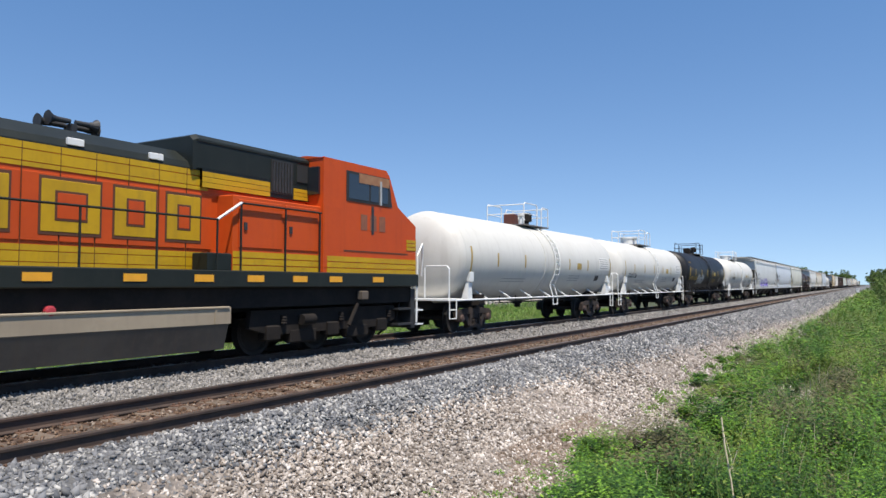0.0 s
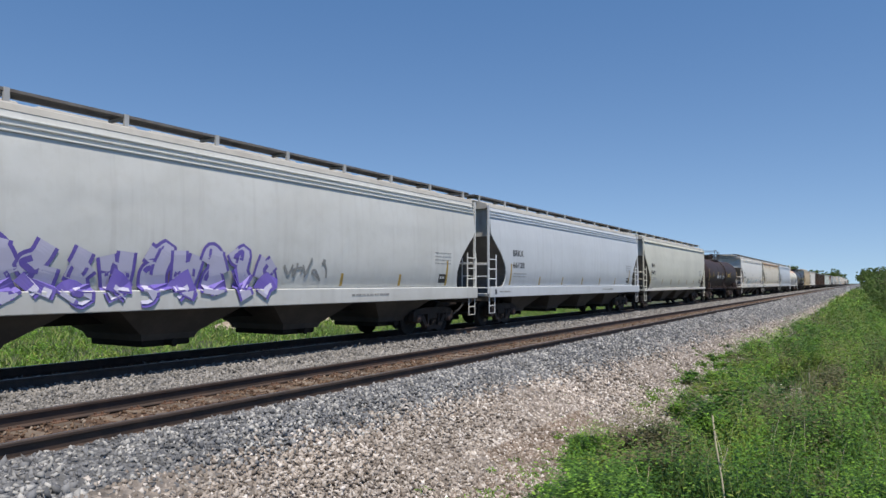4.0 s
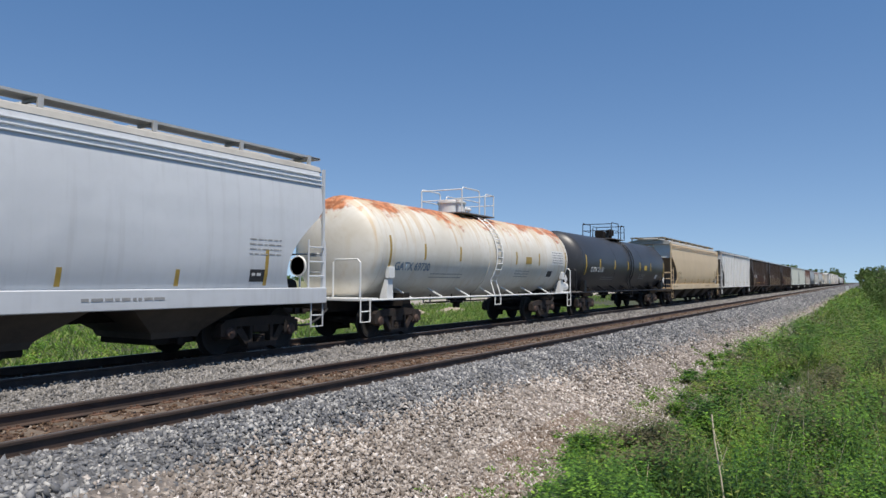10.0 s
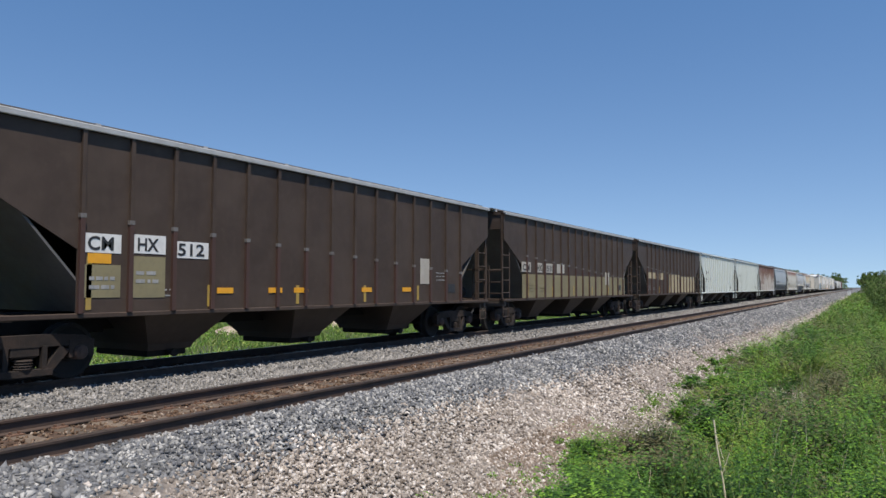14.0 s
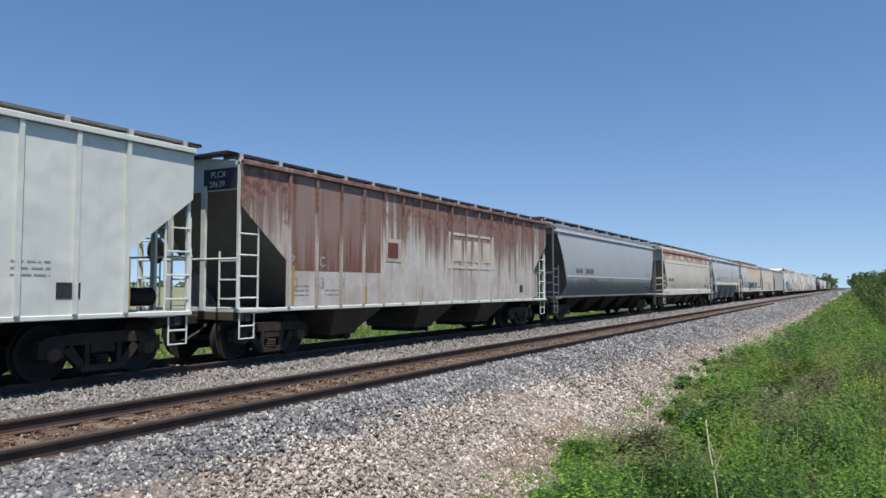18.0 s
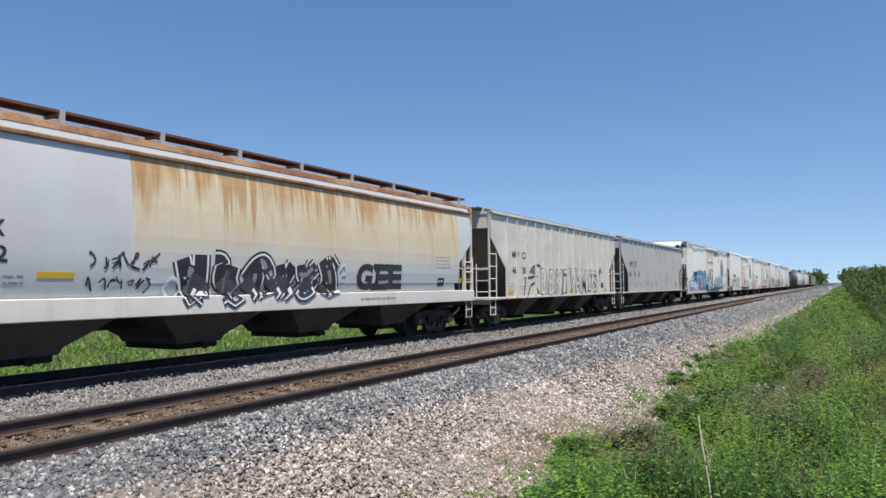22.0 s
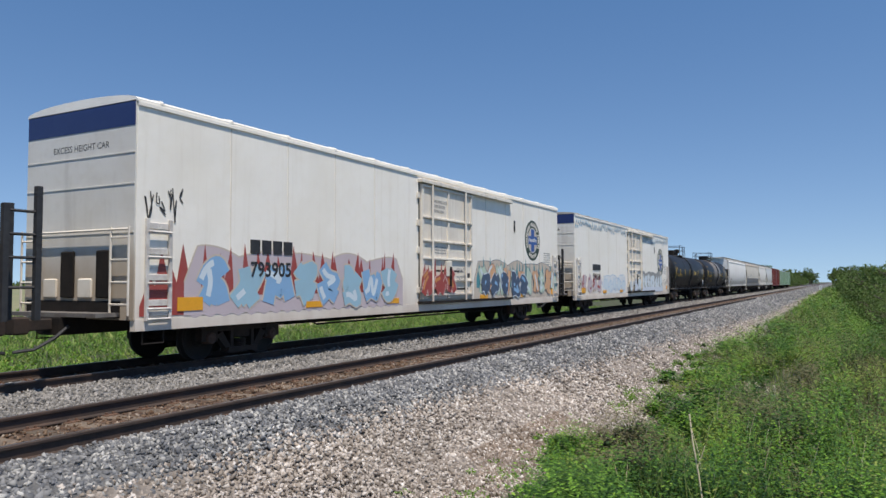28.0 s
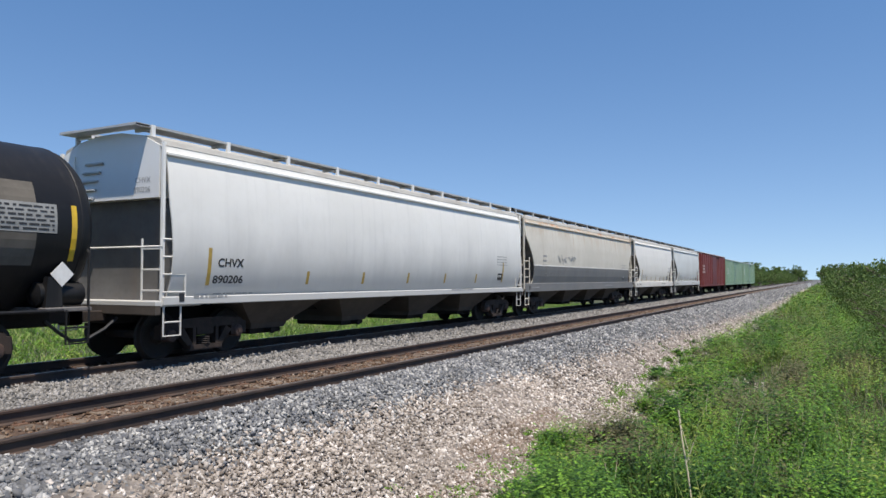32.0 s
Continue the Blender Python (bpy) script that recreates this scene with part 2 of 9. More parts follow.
PS_BROWN = mat("brown_hopper_paint", (0.054, 0.037, 0.028), 0.6, (0.080, 0.057, 0.043), 0.6, 0.7, 0.1, 30, spec=0.3, streak=0.3, streak_col=(0.05, 0.035, 0.028), dent=0.4)
PS_GREY = mat("pale_green_grey_paint", (0.60, 0.63, 0.58), 0.48, (0.52, 0.55, 0.50), 0.5, 0.6, 0.06, 30, streak=0.05, dent=0.5)
PS_RUST = mat("rusted_through_paint", (0.52, 0.50, 0.46), 0.65, (0.36, 0.30, 0.26), 0.7, 0.7, 0.1, 30, streak=0.5, streak_col=(0.22, 0.13, 0.095),
              rust=0.75, rust_z=(1.5, 3.7), rust_col=(0.13, 0.062, 0.044), drip=(0.8, 3.3, 0.85, (0.185, 0.105, 0.078)))
RUST_PANEL = mat("solid_rust_panel", (0.155, 0.068, 0.045), 0.75, (0.22, 0.115, 0.08), 0.7, 0.9, 0.1, 30, streak=0.45, streak_col=(0.33, 0.27, 0.235), drip=(0.6, 3.0, 0.4, (0.30, 0.24, 0.21)))
PS_CREAM = mat("warm_grey_paint", (0.66, 0.62, 0.54), 0.5, (0.56, 0.52, 0.45), 0.5, 0.5, 0.06, 30, streak=0.15, dent=0.6)
PS_DKGREY = mat("mid_grey_paint", (0.47, 0.47, 0.44), 0.5, (0.41, 0.40, 0.37), 0.5, 0.5, 0.06, 30, streak=0.15, dent=0.35)
BOX_WHITE = mat("white_insulated_panel", (0.88, 0.835, 0.75), 0.42, (0.80, 0.74, 0.63), 0.5, 0.5, 0.03, 40, streak=0.16, streak_col=(0.55, 0.46, 0.35), low=(1.2, 1.2, (0.46, 0.36, 0.29), 0.75), dent=0.2)
BOX_END = mat("soiled_end_panel", (0.70, 0.68, 0.63), 0.5, (0.58, 0.54, 0.47), 0.5, 0.6, 0.04, 40, streak=0.2, low=(2.2, 1.0, (0.30, 0.22, 0.14), 0.75))
BOX_ROOF = mat("soiled_roof_paint", (0.46, 0.42, 0.36), 0.6, (0.30, 0.26, 0.21), 0.6, 0.8)
DOORCREAM = mat("yellowed_door_paint", (0.74, 0.69, 0.60), 0.5, (0.62, 0.55, 0.46), 0.5, 0.8, 0.05, 40, streak=0.4, streak_col=(0.36, 0.28, 0.21), low=(1.3, 0.9, (0.40, 0.31, 0.24), 0.7))
BOX_RED = mat("oxide_red_paint", (0.17, 0.03, 0.025), 0.55, (0.12, 0.025, 0.02), 0.5, 0.6, 0.06, 30, streak=0.2)
BOX_GREEN = mat("faded_green_paint", (0.20, 0.32, 0.22), 0.55, (0.28, 0.36, 0.26), 0.6, 0.6, 0.06, 30, streak=0.25)
NAVY = mat("navy_band", (0.015, 0.03, 0.12), 0.45, (0.025, 0.045, 0.14), 0.4, 2)
GRATE = mat("running_board_grating", (0.16, 0.15, 0.14), 0.6, (0.10, 0.08, 0.07), 0.6, 3, 0.3, 90)
GALV = mat("galvanised_steel", (0.45, 0.45, 0.44), 0.5, (0.34, 0.33, 0.31), 0.5, 4, metal=0.2)
GRATE_RUST = mat("rusty_grating", (0.16, 0.06, 0.035), 0.7, (0.09, 0.045, 0.03), 0.6, 3, 0.3, 90)
YELLOW = mat("reflective_yellow_strip", (0.62, 0.40, 0.02), 0.4, (0.45, 0.30, 0.05), 0.5, 6)
OCHRE = mat("weathered_yellow_strip", (0.42, 0.28, 0.05), 0.5, (0.28, 0.20, 0.08), 0.6, 8)
ORANGE_R = mat("amber_reflector", (0.75, 0.35, 0.02), 0.35, (0.6, 0.28, 0.02), 0.4, 8)
INK = mat("black_stencil_paint", (0.02, 0.02, 0.022), 0.6, (0.05, 0.05, 0.05), 0.4, 8)
FADED = mat("faded_stencil_paint", (0.24, 0.24, 0.235), 0.7, (0.40, 0.39, 0.37), 0.6, 6)
WHITEINK = mat("white_stencil_paint", (0.70, 0.69, 0.66), 0.6, (0.5, 0.49, 0.46), 0.4, 8)
YELINK = mat("yellow_stencil_paint", (0.45, 0.27, 0.02), 0.6, (0.28, 0.17, 0.03), 0.5, 6)
BLUEINK = mat("faded_blue_stencil_paint", (0.10, 0.17, 0.25), 0.6, (0.25, 0.3, 0.34), 0.5, 6)
GREYINK = mat("pale_stencil_patch", (0.45, 0.45, 0.44), 0.6, (0.55, 0.55, 0.53), 0.5, 4)
GREYSLAB = mat("grey_data_decal", (0.26, 0.26, 0.25), 0.6, (0.20, 0.20, 0.19), 0.5, 4)
# end sheets greyer than the sides: their shade is mixed into the streaked paint
SHADOWEND = mat("shaded_end_sheet", (0.50, 0.51, 0.50), 0.55, (0.38, 0.37, 0.34), 0.6, 0.8, 0.05, 40, streak=0.3)
# dark brown tone shared by bays and end sills of differently painted hoppers
DARKBAY = mat("dark_bay_paint", (0.062, 0.052, 0.044), 0.8, (0.105, 0.086, 0.070), 0.6, 0.8, 0.1, 40, spec=0.2, streak=0.35, streak_col=(0.075, 0.06, 0.045))
POST_RED = mat("red_brown_post_paint", (0.070, 0.034, 0.025), 0.6, (0.050, 0.028, 0.021), 0.5, 1.5)
# roof colour lowered to offset the stronger sunlight that falls on it
ROOF = mat("toned_down_roof_paint", (0.40, 0.385, 0.35), 0.65, (0.29, 0.27, 0.24), 0.6, 0.8)
# one dark tone for the slope sheets, whatever the body's paint
SLOPE = mat("dark_slope_sheet", (0.12, 0.115, 0.11), 0.65, (0.07, 0.065, 0.06), 0.6, 0.8, 0.1, 40, streak=0.3)


def spray(name, col):
    return mat("spray_" + name, col, 0.55, tuple(min(1, c * 0.8 + 0.05) for c in col), 0.5, 1.5)


SP_PURPLE, SP_LILAC, SP_BLACK, SP_SILVER = spray("purple", (0.13, 0.09, 0.38)), spray("lilac", (0.50, 0.48, 0.62)), spray("black", (0.025, 0.025, 0.025)), spray("silver", (0.50, 0.51, 0.50))
SP_WHITE, SP_BLUE, SP_SKY, SP_TEAL = spray("white", (0.72, 0.74, 0.74)), spray("blue", (0.06, 0.20, 0.38)), spray("sky_blue", (0.30, 0.48, 0.58)), spray("teal", (0.05, 0.24, 0.28))
SP_RED, SP_PINK, SP_MINT, SP_MAUVE = spray("red", (0.32, 0.05, 0.04)), spray("pink", (0.62, 0.42, 0.38)), spray("mint", (0.47, 0.57, 0.46)), spray("mauve", (0.52, 0.44, 0.46))
SP_CLOUD, SP_LIGHT = spray("hazy_blue", (0.22, 0.40, 0.62)), spray("bluish_white", (0.58, 0.63, 0.70))
SP_BEIGE, SP_GREY, SP_ORANGE = spray("beige", (0.55, 0.47, 0.38)), spray("grey", (0.27, 0.27, 0.26)), spray("orange", (0.55, 0.22, 0.06))


def bits(name, stops, rough=0.85, value=0.25, translucent=0.0, bump=0.0):
    """Loose pieces in one mesh: each island takes its own tone from the stops."""
    m = bpy.data.materials.new(name)
    m.use_nodes = True
    N, L = m.node_tree.nodes, m.node_tree.links
    b = N["Principled BSDF"]
    b.inputs["Roughness"].default_value = rough
    b.inputs["Specular IOR Level"].default_value = 0.3
    g = N.new("ShaderNodeNewGeometry")
    r = N.new("ShaderNodeValToRGB")
    r.color_ramp.interpolation = "LINEAR"
    while len(r.color_ramp.elements) < len(stops):
        r.color_ramp.elements.new(0.5)
    for i, c in enumerate(stops):
        r.color_ramp.elements[i].position = i / (len(stops) - 1)
        r.color_ramp.elements[i].color = (*c, 1)
    L.new(g.outputs["Random Per Island"], r.inputs[0])
    w = N.new("ShaderNodeTexNoise")
    w.inputs["Scale"].default_value = 1.1
    tc = N.new("ShaderNodeTexCoord")
    L.new(tc.outputs["Object"], w.inputs["Vector"])
    mr = N.new("ShaderNodeMapRange")
    mr.inputs["From Min"].default_value, mr.inputs["From Max"].default_value = 0.3, 0.7
    mr.inputs["To Min"].default_value, mr.inputs["To Max"].default_value = 1 - value, 1 + value
    L.new(w.outputs["Fac"], mr.inputs["Value"])
    h = N.new("ShaderNodeHueSaturation")
    L.new(r.outputs[0], h.inputs["Color"])
    L.new(mr.outputs[0], h.inputs["Value"])
    L.new(h.outputs[0], b.inputs["Base Color"])
    if translucent:
        t = N.new("ShaderNodeBsdfTranslucent")
        L.new(h.outputs[0], t.inputs["Color"])
        x = N.new("ShaderNodeMixShader")
        x.inputs[0].default_value = translucent
        L.new(b.outputs[0], x.inputs[1])
        L.new(t.outputs[0], x.inputs[2])
        L.new(x.outputs[0], N["Material Output"].inputs["Surface"])
    return m


# ---- mesh building ----
class Shape:
    """Gathers vertices and faces of one part."""

    def __init__(self):
        self.v, self.f = [], []

    def add(self, verts, faces):
        o = len(self.v)
        self.v += [tuple(p) for p in verts]
        self.f += [tuple(i + o for i in q) for q in faces]
        return self

    def rings(self, rings, cap=True):
        """Joins closed rings of equal point count."""
        n, o = len(rings[0]), len(self.v)
        for r in rings:
            self.v += [tuple(p) for p in r]
        for k in range(len(rings) - 1):
            a, b = o + k * n, o + (k + 1) * n
            for i in range(n):
                j = (i + 1) % n
                self.f.append((a + i, a + j, b + j, b + i))
        if cap:
            self.f.append(tuple(range(o + n - 1, o - 1, -1)))
            self.f.append(tuple(range(o + (len(rings) - 1) * n, o + len(rings) * n)))
        return self

    def box(self, x0, x1, y0, y1, z0, z1, c=0.0):
        def r(z, d):
            return [(x0 + d, y0 + d, z), (x1 - d, y0 + d, z), (x1 - d, y1 - d, z), (x0 + d, y1 - d, z)]
        if c:
            return self.rings([r(z0, c), r(z0 + c, 0), r(z1 - c, 0), r(z1, c)])
        return self.rings([r(z0, 0), r(z1, 0)])

    def stack(self, levels):
        """levels of (z, half width, half length): a body of rectangles."""
        return self.rings([[(-hx, -hy, z), (hx, -hy, z), (hx, hy, z), (-hx, hy, z)] for z, hx, hy in levels])

    def tube(self, pts, r, n=6, closed=False):
        pts = [Vector(p) for p in pts]
        rings, up = [], None
        for i, p in enumerate(pts):
            a, b = pts[max(i - 1, 0)], pts[min(i + 1, len(pts) - 1)]
            d = (b - a).normalized()
            if up is None or abs(up.dot(d)) > 0.98:
                up = Vector((0, 0, 1)) if abs(d.z) < 0.9 else Vector((1, 0, 0))
            s = d.cross(up).normalized()
            up = s.cross(d).normalized()
            rings.append([p + r * (math.cos(2 * math.pi * k / n) * s + math.sin(2 * math.pi * k / n) * up) for k in range(n)])
        return self.rings(rings)

    def lathe(self, prof, axis="x", n=24, at=(0, 0, 0)):
        """prof: (along, radius) pairs."""
        out = []
        for a, r in prof:
            ring = []
            for k in range(n):
                c, s = r * math.cos(2 * math.pi * k / n), r * math.sin(2 * math.pi * k / n)
                p = {"x": (a, c, s), "y": (s, a, c), "z": (c, s, a)}[axis]
                ring.append((p[0] + at[0], p[1] + at[1], p[2] + at[2]))
            out.append(ring)
        return self.rings(out)

    def prism(self, poly, x0, x1):
        """A polygon in (y, z), counter-clockwise seen from +x, drawn out along x."""
        return self.rings([[(x0, y, z) for y, z in poly], [(x1, y, z) for y, z in poly]])

    def mesh(self, name, smooth=False):
        me = bpy.data.meshes.new(name)
        me.from_pydata(self.v, [], self.f)
        if smooth:
            me.polygons.foreach_set("use_smooth", [True] * len(me.polygons))
            me.set_sharp_from_angle(angle=radians(38))
        return me


def part(name, shape, material, parent=None, label="", smooth=False, at=None):
    """Links a shape (or a ready mesh) as one mesh object under a thing or a part."""
    me = shape.mesh(name, smooth) if isinstance(shape, Shape) else shape
    if material and not me.materials:
        me.materials.append(material)
    ob = new(name, me)
    ob.parent = parent
    if at is not None:
        ob.matrix_basis = at if isinstance(at, Matrix) else Matrix.Translation(at)
    return tagged(ob, label)


def thing(name, label, category, group="", kind=""):
    return tagged(new(name), label, category, group, kind)


def raw_mesh(name, verts, faces, material, smooth=False):
    """A mesh straight from arrays: verts (n, 3), faces (m, 3 or 4)."""
    me = bpy.data.meshes.new(name)
    k = faces.shape[1]
    me.vertices.add(len(verts))
    me.vertices.foreach_set("co", np.ascontiguousarray(verts, dtype=np.float32).ravel())
    me.loops.add(faces.size)
    me.loops.foreach_set("vertex_index", np.ascontiguousarray(faces, dtype=np.int32).ravel())
    me.polygons.add(len(faces))
    me.polygons.foreach_set("loop_start", np.arange(0, faces.size, k, dtype=np.int32))
    me.polygons.foreach_set("loop_total", np.full(len(faces), k, dtype=np.int32))
    if smooth:
        me.polygons.foreach_set("use_smooth", np.ones(len(faces), dtype=bool))
    me.update(calc_edges=True)
    me.materials.append(material)
    return me


# ---- ground, ballast beds and the two tracks ----
NEAR_X, FAR_X = -7.79, -12.15      # track centres
GAUGE = 0.7545                     # half the distance between rail centres
GROUND = mat("meadow_soil", (0.040, 0.056, 0.018), 0.95, (0.060, 0.052, 0.028), 0.7, 0.5, 0.9, 14)
BED_GREY = mat("grey_ballast_bed", (0.13, 0.132, 0.138), 0.9, (0.085, 0.083, 0.08), 0.6, 3, 0.9, cell=18)
BED_PINK = mat("pink_ballast_slope", (0.21, 0.18, 0.155), 0.9, (0.14, 0.12, 0.104), 0.6, 3, 0.9, cell=16)
BED_BROWN = mat("fouled_ballast", (0.070, 0.038, 0.023), 0.95, (0.105, 0.068, 0.044), 0.6, 4, 0.8, cell=20)
TIE = mat("weathered_timber_tie", (0.10, 0.075, 0.055), 0.85, (0.17, 0.13, 0.095), 0.6, 3, 0.5, 25, rand=0.3)
PLATE = mat("rusty_tie_plate", (0.14, 0.075, 0.045), 0.75, (0.09, 0.05, 0.035), 0.5, 8)


def band(name, profile, y_stops, material, wobble=0.0, kind="structure", label="", category=""):
    """A sheet along y from a cross profile of (x, z)."""
    v = np.array([[(x, y, z + wobble * noise.noise(Vector((x * 0.9, y * 0.35, 3.1)))) for x, z in profile] for y in y_stops])
    n, k = v.shape[:2]
    idx = np.arange(n * k).reshape(n, k)
    f = np.stack([idx[:-1, :-1], idx[:-1, 1:], idx[1:, 1:], idx[1:, :-1]], -1).reshape(-1, 4)
    ob = new(name, raw_mesh(name, v.reshape(-1, 3), f, material, True))
    return tagged(ob, label, category, kind=kind)


near_stops = [-60 + i * 2.0 for i in range(30)] + [i * 0.5 for i in range(160)] + [80 + 4 * i for i in range(40)] + [240 + 40 * i for i in range(90)]
gxs = [-3600, -1800, -800, -300, -120, -60] + [-58 + i for i in range(78)] + [22, 30, 60, 120, 300, 800, 1800, 3600]
gys = [-1200, -400, -150, -60] + [-58 + 2 * i for i in range(80)] + [104 + 8 * i for i in range(30)] + [360, 460, 600, 900, 1400, 2200, 4000]


def bank(x, y):
    """Low grassy bank on which the camera stands."""
    r = np.hypot(np.where(x < 0, 1.5 * x, 0.5 * x), np.where(y > 0, y, 0.3 * y))
    q = np.clip(1 - (r - 2.0) / 4.0, 0, 1)
    return 1.5 * q * q * (3 - 2 * q)


def ground_z(x, y):
    z = -1.22
    if x > -4.6:                                   # the verge dips into a shallow ditch and climbs again behind it
        z -= 0.35 * math.exp(-((x - 1.0) / 2.6) ** 2)
        z += 0.5 * min(max((x - 3.0) / 5.0, 0.0), 1.0)
    if -18 < x < -4.4:
        z -= 0.06
    z += float(bank(np.array(x), np.array(y)))
    if abs(x) < 60:
        z += 0.07 * noise.noise(Vector((x * 0.3, y * 0.3, 0.0))) + 0.03 * noise.noise(Vector((x, y, 5.0)))
    return z


gv = np.array([[(x, y, ground_z(x, y)) for x in gxs] for y in gys])
gi = np.arange(len(gxs) * len(gys)).reshape(len(gys), len(gxs))
gf = np.stack([gi[:-1, :-1], gi[:-1, 1:], gi[1:, 1:], gi[1:, :-1]], -1).reshape(-1, 4)
tagged(new("ground", raw_mesh("ground", gv.reshape(-1, 3), gf, GROUND, True)), "flat green meadow and field reaching to the horizon", "ground", kind="structure")

BED = [(-16.2, -1.3), (-14.4, -0.25), (-13.5, -0.165), (-12.95, -0.16), (-12.8, -0.19), (-12.15, -0.19), (-11.5, -0.19), (-11.35, -0.16), (-10.7, -0.155), (-10.0, -0.21), (-9.4, -0.17), (-9.0, -0.15), (-8.62, -0.168)]
FILL = [(-8.62, -0.168), (-8.5, -0.19), (-7.8, -0.182), (-7.1, -0.19), (-6.97, -0.168)]
SHOULDER = [(-6.97, -0.168), (-6.6, -0.15), (-6.25, -0.22), (-5.95, -0.36)]
SLOPEP = [(-5.95, -0.36), (-5.5, -0.58), (-5.0, -0.86), (-4.5, -1.10), (-4.0, -1.19), (-3.2, -1.24), (-2.8, -1.45)]
band("ballast_bed", BED, near_stops, BED_GREY, 0.03, label="grey crushed stone ballast under the far track", category="ballast")
band("ballast_fill", FILL, near_stops, BED_BROWN, 0.025, label="brown fouled ballast between the near rails", category="ballast")
band("ballast_shoulder", SHOULDER, near_stops, BED_GREY, 0.03, label="blue-grey crushed stone shoulder beside the near track", category="ballast")
band("ballast_slope", SLOPEP, [y for y in near_stops if y <= 48], BED_PINK, 0.06, label="pinkish white crushed stone slope down to the verge", category="ballast")
band("ballast_slope_far", SLOPEP, [y for y in near_stops if y >= 48], BED_GREY, 0.06, label="grey crushed stone slope further down the line", category="ballast")

# rails
RAILPROF = [(-0.075, -0.172), (0.075, -0.172), (0.075, -0.16), (0.012, -0.145), (0.010, -0.045), (0.036, -0.034), (0.037, -0.008), (0.028, 0.0),
            (-0.028, 0.0), (-0.037, -0.008), (-0.036, -0.034), (-0.010, -0.045), (-0.012, -0.145), (-0.075, -0.16)]


def track(name, cx, label, ties_from, ties_to):
    t = thing(name, label, "railway track", kind="structure")
    for side in (-1, 1):
        x = cx + side * GAUGE
        s = Shape().rings([[(x + a, y, z) for a, z in RAILPROF] for y in (-60, 0, 60, 200, 600, 3600)])
        part("rail", s, RAIL, t, "rusty brown steel rail")
        h = Shape().box(x - 0.026, x + 0.026, -60, 3600, 0.001, 0.0025)
        part("rail_head", h, RAILTOP, t, "polished running surface")
    rng = random.Random(3)
    tie_meshes = []
    for i in range(4):
        s = Shape()
        a, b = rng.uniform(-0.008, 0.008), rng.uniform(-0.008, 0.008)
        s.rings([[(-1.3, -0.115 + a, z), (1.3, -0.115 + b, z), (1.3, 0.115 + b, z), (-1.3, 0.115 + a, z)] for z in (-0.36, -0.188)]
                + [[(-1.28, -0.10 + a, -0.176), (1.28, -0.10 + b, -0.176), (1.28, 0.10 + b, -0.176), (-1.28, 0.10 + a, -0.176)]])
        me = s.mesh("tie")
        me.materials.append(TIE)
        tie_meshes.append(me)
    far = Shape()
    plates = Shape()
    n0, n1 = int(ties_from / 0.53), int(ties_to / 0.53)
    for i in range(-60, 1200):
        y = i * 0.53
        if n0 <= i < n1:
            part("tie", tie_meshes[i % 4], None, t, at=pose(cx + rng.uniform(-0.03, 0.03), y, 0, 0, 0, rng.uniform(-0.8, 0.8)))
            for side in (-1, 1):
                x = cx + side * GAUGE
                plates.box(x - 0.17, x + 0.17, y - 0.09, y + 0.09, -0.176, -0.163)
                for dx in (-0.105, 0.105):
                    for dy in (-0.05, 0.05):
                        plates.box(x + dx - 0.013, x + dx + 0.013, y + dy - 0.013, y + dy + 0.013, -0.163, -0.135)
        else:
            far.box(cx - 1.3, cx + 1.3, y - 0.115, y + 0.115, -0.36, -0.176)
    tagged(part("ties", far, TIE, t), kind="stuff")
    tagged(part("tie_plates", plates, PLATE, t), kind="stuff")
    return t


track("track_near", NEAR_X, "empty near track with rust-brown rails on timber ties", 1, 140)
track("track_far", FAR_X, "far track with dark rails under the passing train", 1, 100)


# ---- loose stones ----
STONE_GREY = bits("blue_grey_stone", [(0.070, 0.073, 0.080), (0.125, 0.128, 0.138), (0.200, 0.202, 0.208), (0.095, 0.096, 0.100), (0.42, 0.41, 0.39), (0.160, 0.161, 0.164)], value=0.18)
STONE_PALE = bits("pale_grey_stone", [(0.080, 0.077, 0.073), (0.175, 0.167, 0.157), (0.255, 0.240, 0.225), (0.130, 0.124, 0.116), (0.330, 0.312, 0.295)], value=0.15)
STONE_PINK = bits("pinkish_limestone", [(0.100, 0.080, 0.066), (0.225, 0.190, 0.160), (0.365, 0.320, 0.280), (0.158, 0.132, 0.110), (0.52, 0.472, 0.428), (0.285, 0.240, 0.203), (0.66, 0.612, 0.57)], value=0.16)
STONE_BROWN = bits("stained_stone", [(0.055, 0.031, 0.018), (0.105, 0.060, 0.034), (0.170, 0.118, 0.080), (0.080, 0.046, 0.027), (0.27, 0.22, 0.175)], value=0.2)

CHIP_V = np.array([(x, y, z) for z in (-1, 1) for y in (-1, 1) for x in (-1, 1)]) * 0.62
CHIP_F = np.array([(0, 2, 3), (0, 3, 1), (4, 5, 7), (4, 7, 6), (0, 1, 5), (0, 5, 4), (2, 6, 7), (2, 7, 3), (0, 4, 6), (0, 6, 2), (1, 3, 7), (1, 7, 5)])


def height_on(profile, x):
    return np.interp(x, [p[0] for p in profile], [p[1] for p in profile])


def spin(n, rng):
    """n random rotations."""
    q = rng.normal(size=(n, 4))
    q /= np.linalg.norm(q, axis=1, keepdims=True)
    w, x, y, z = q.T
    return np.stack([1 - 2 * (y * y + z * z), 2 * (x * y - z * w), 2 * (x * z + y * w), 2 * (x * y + z * w), 1 - 2 * (x * x + z * z), 2 * (y * z - x * w),
                     2 * (x * z - y * w), 2 * (y * z + x * w), 1 - 2 * (x * x + y * y)], -1).reshape(n, 3, 3)


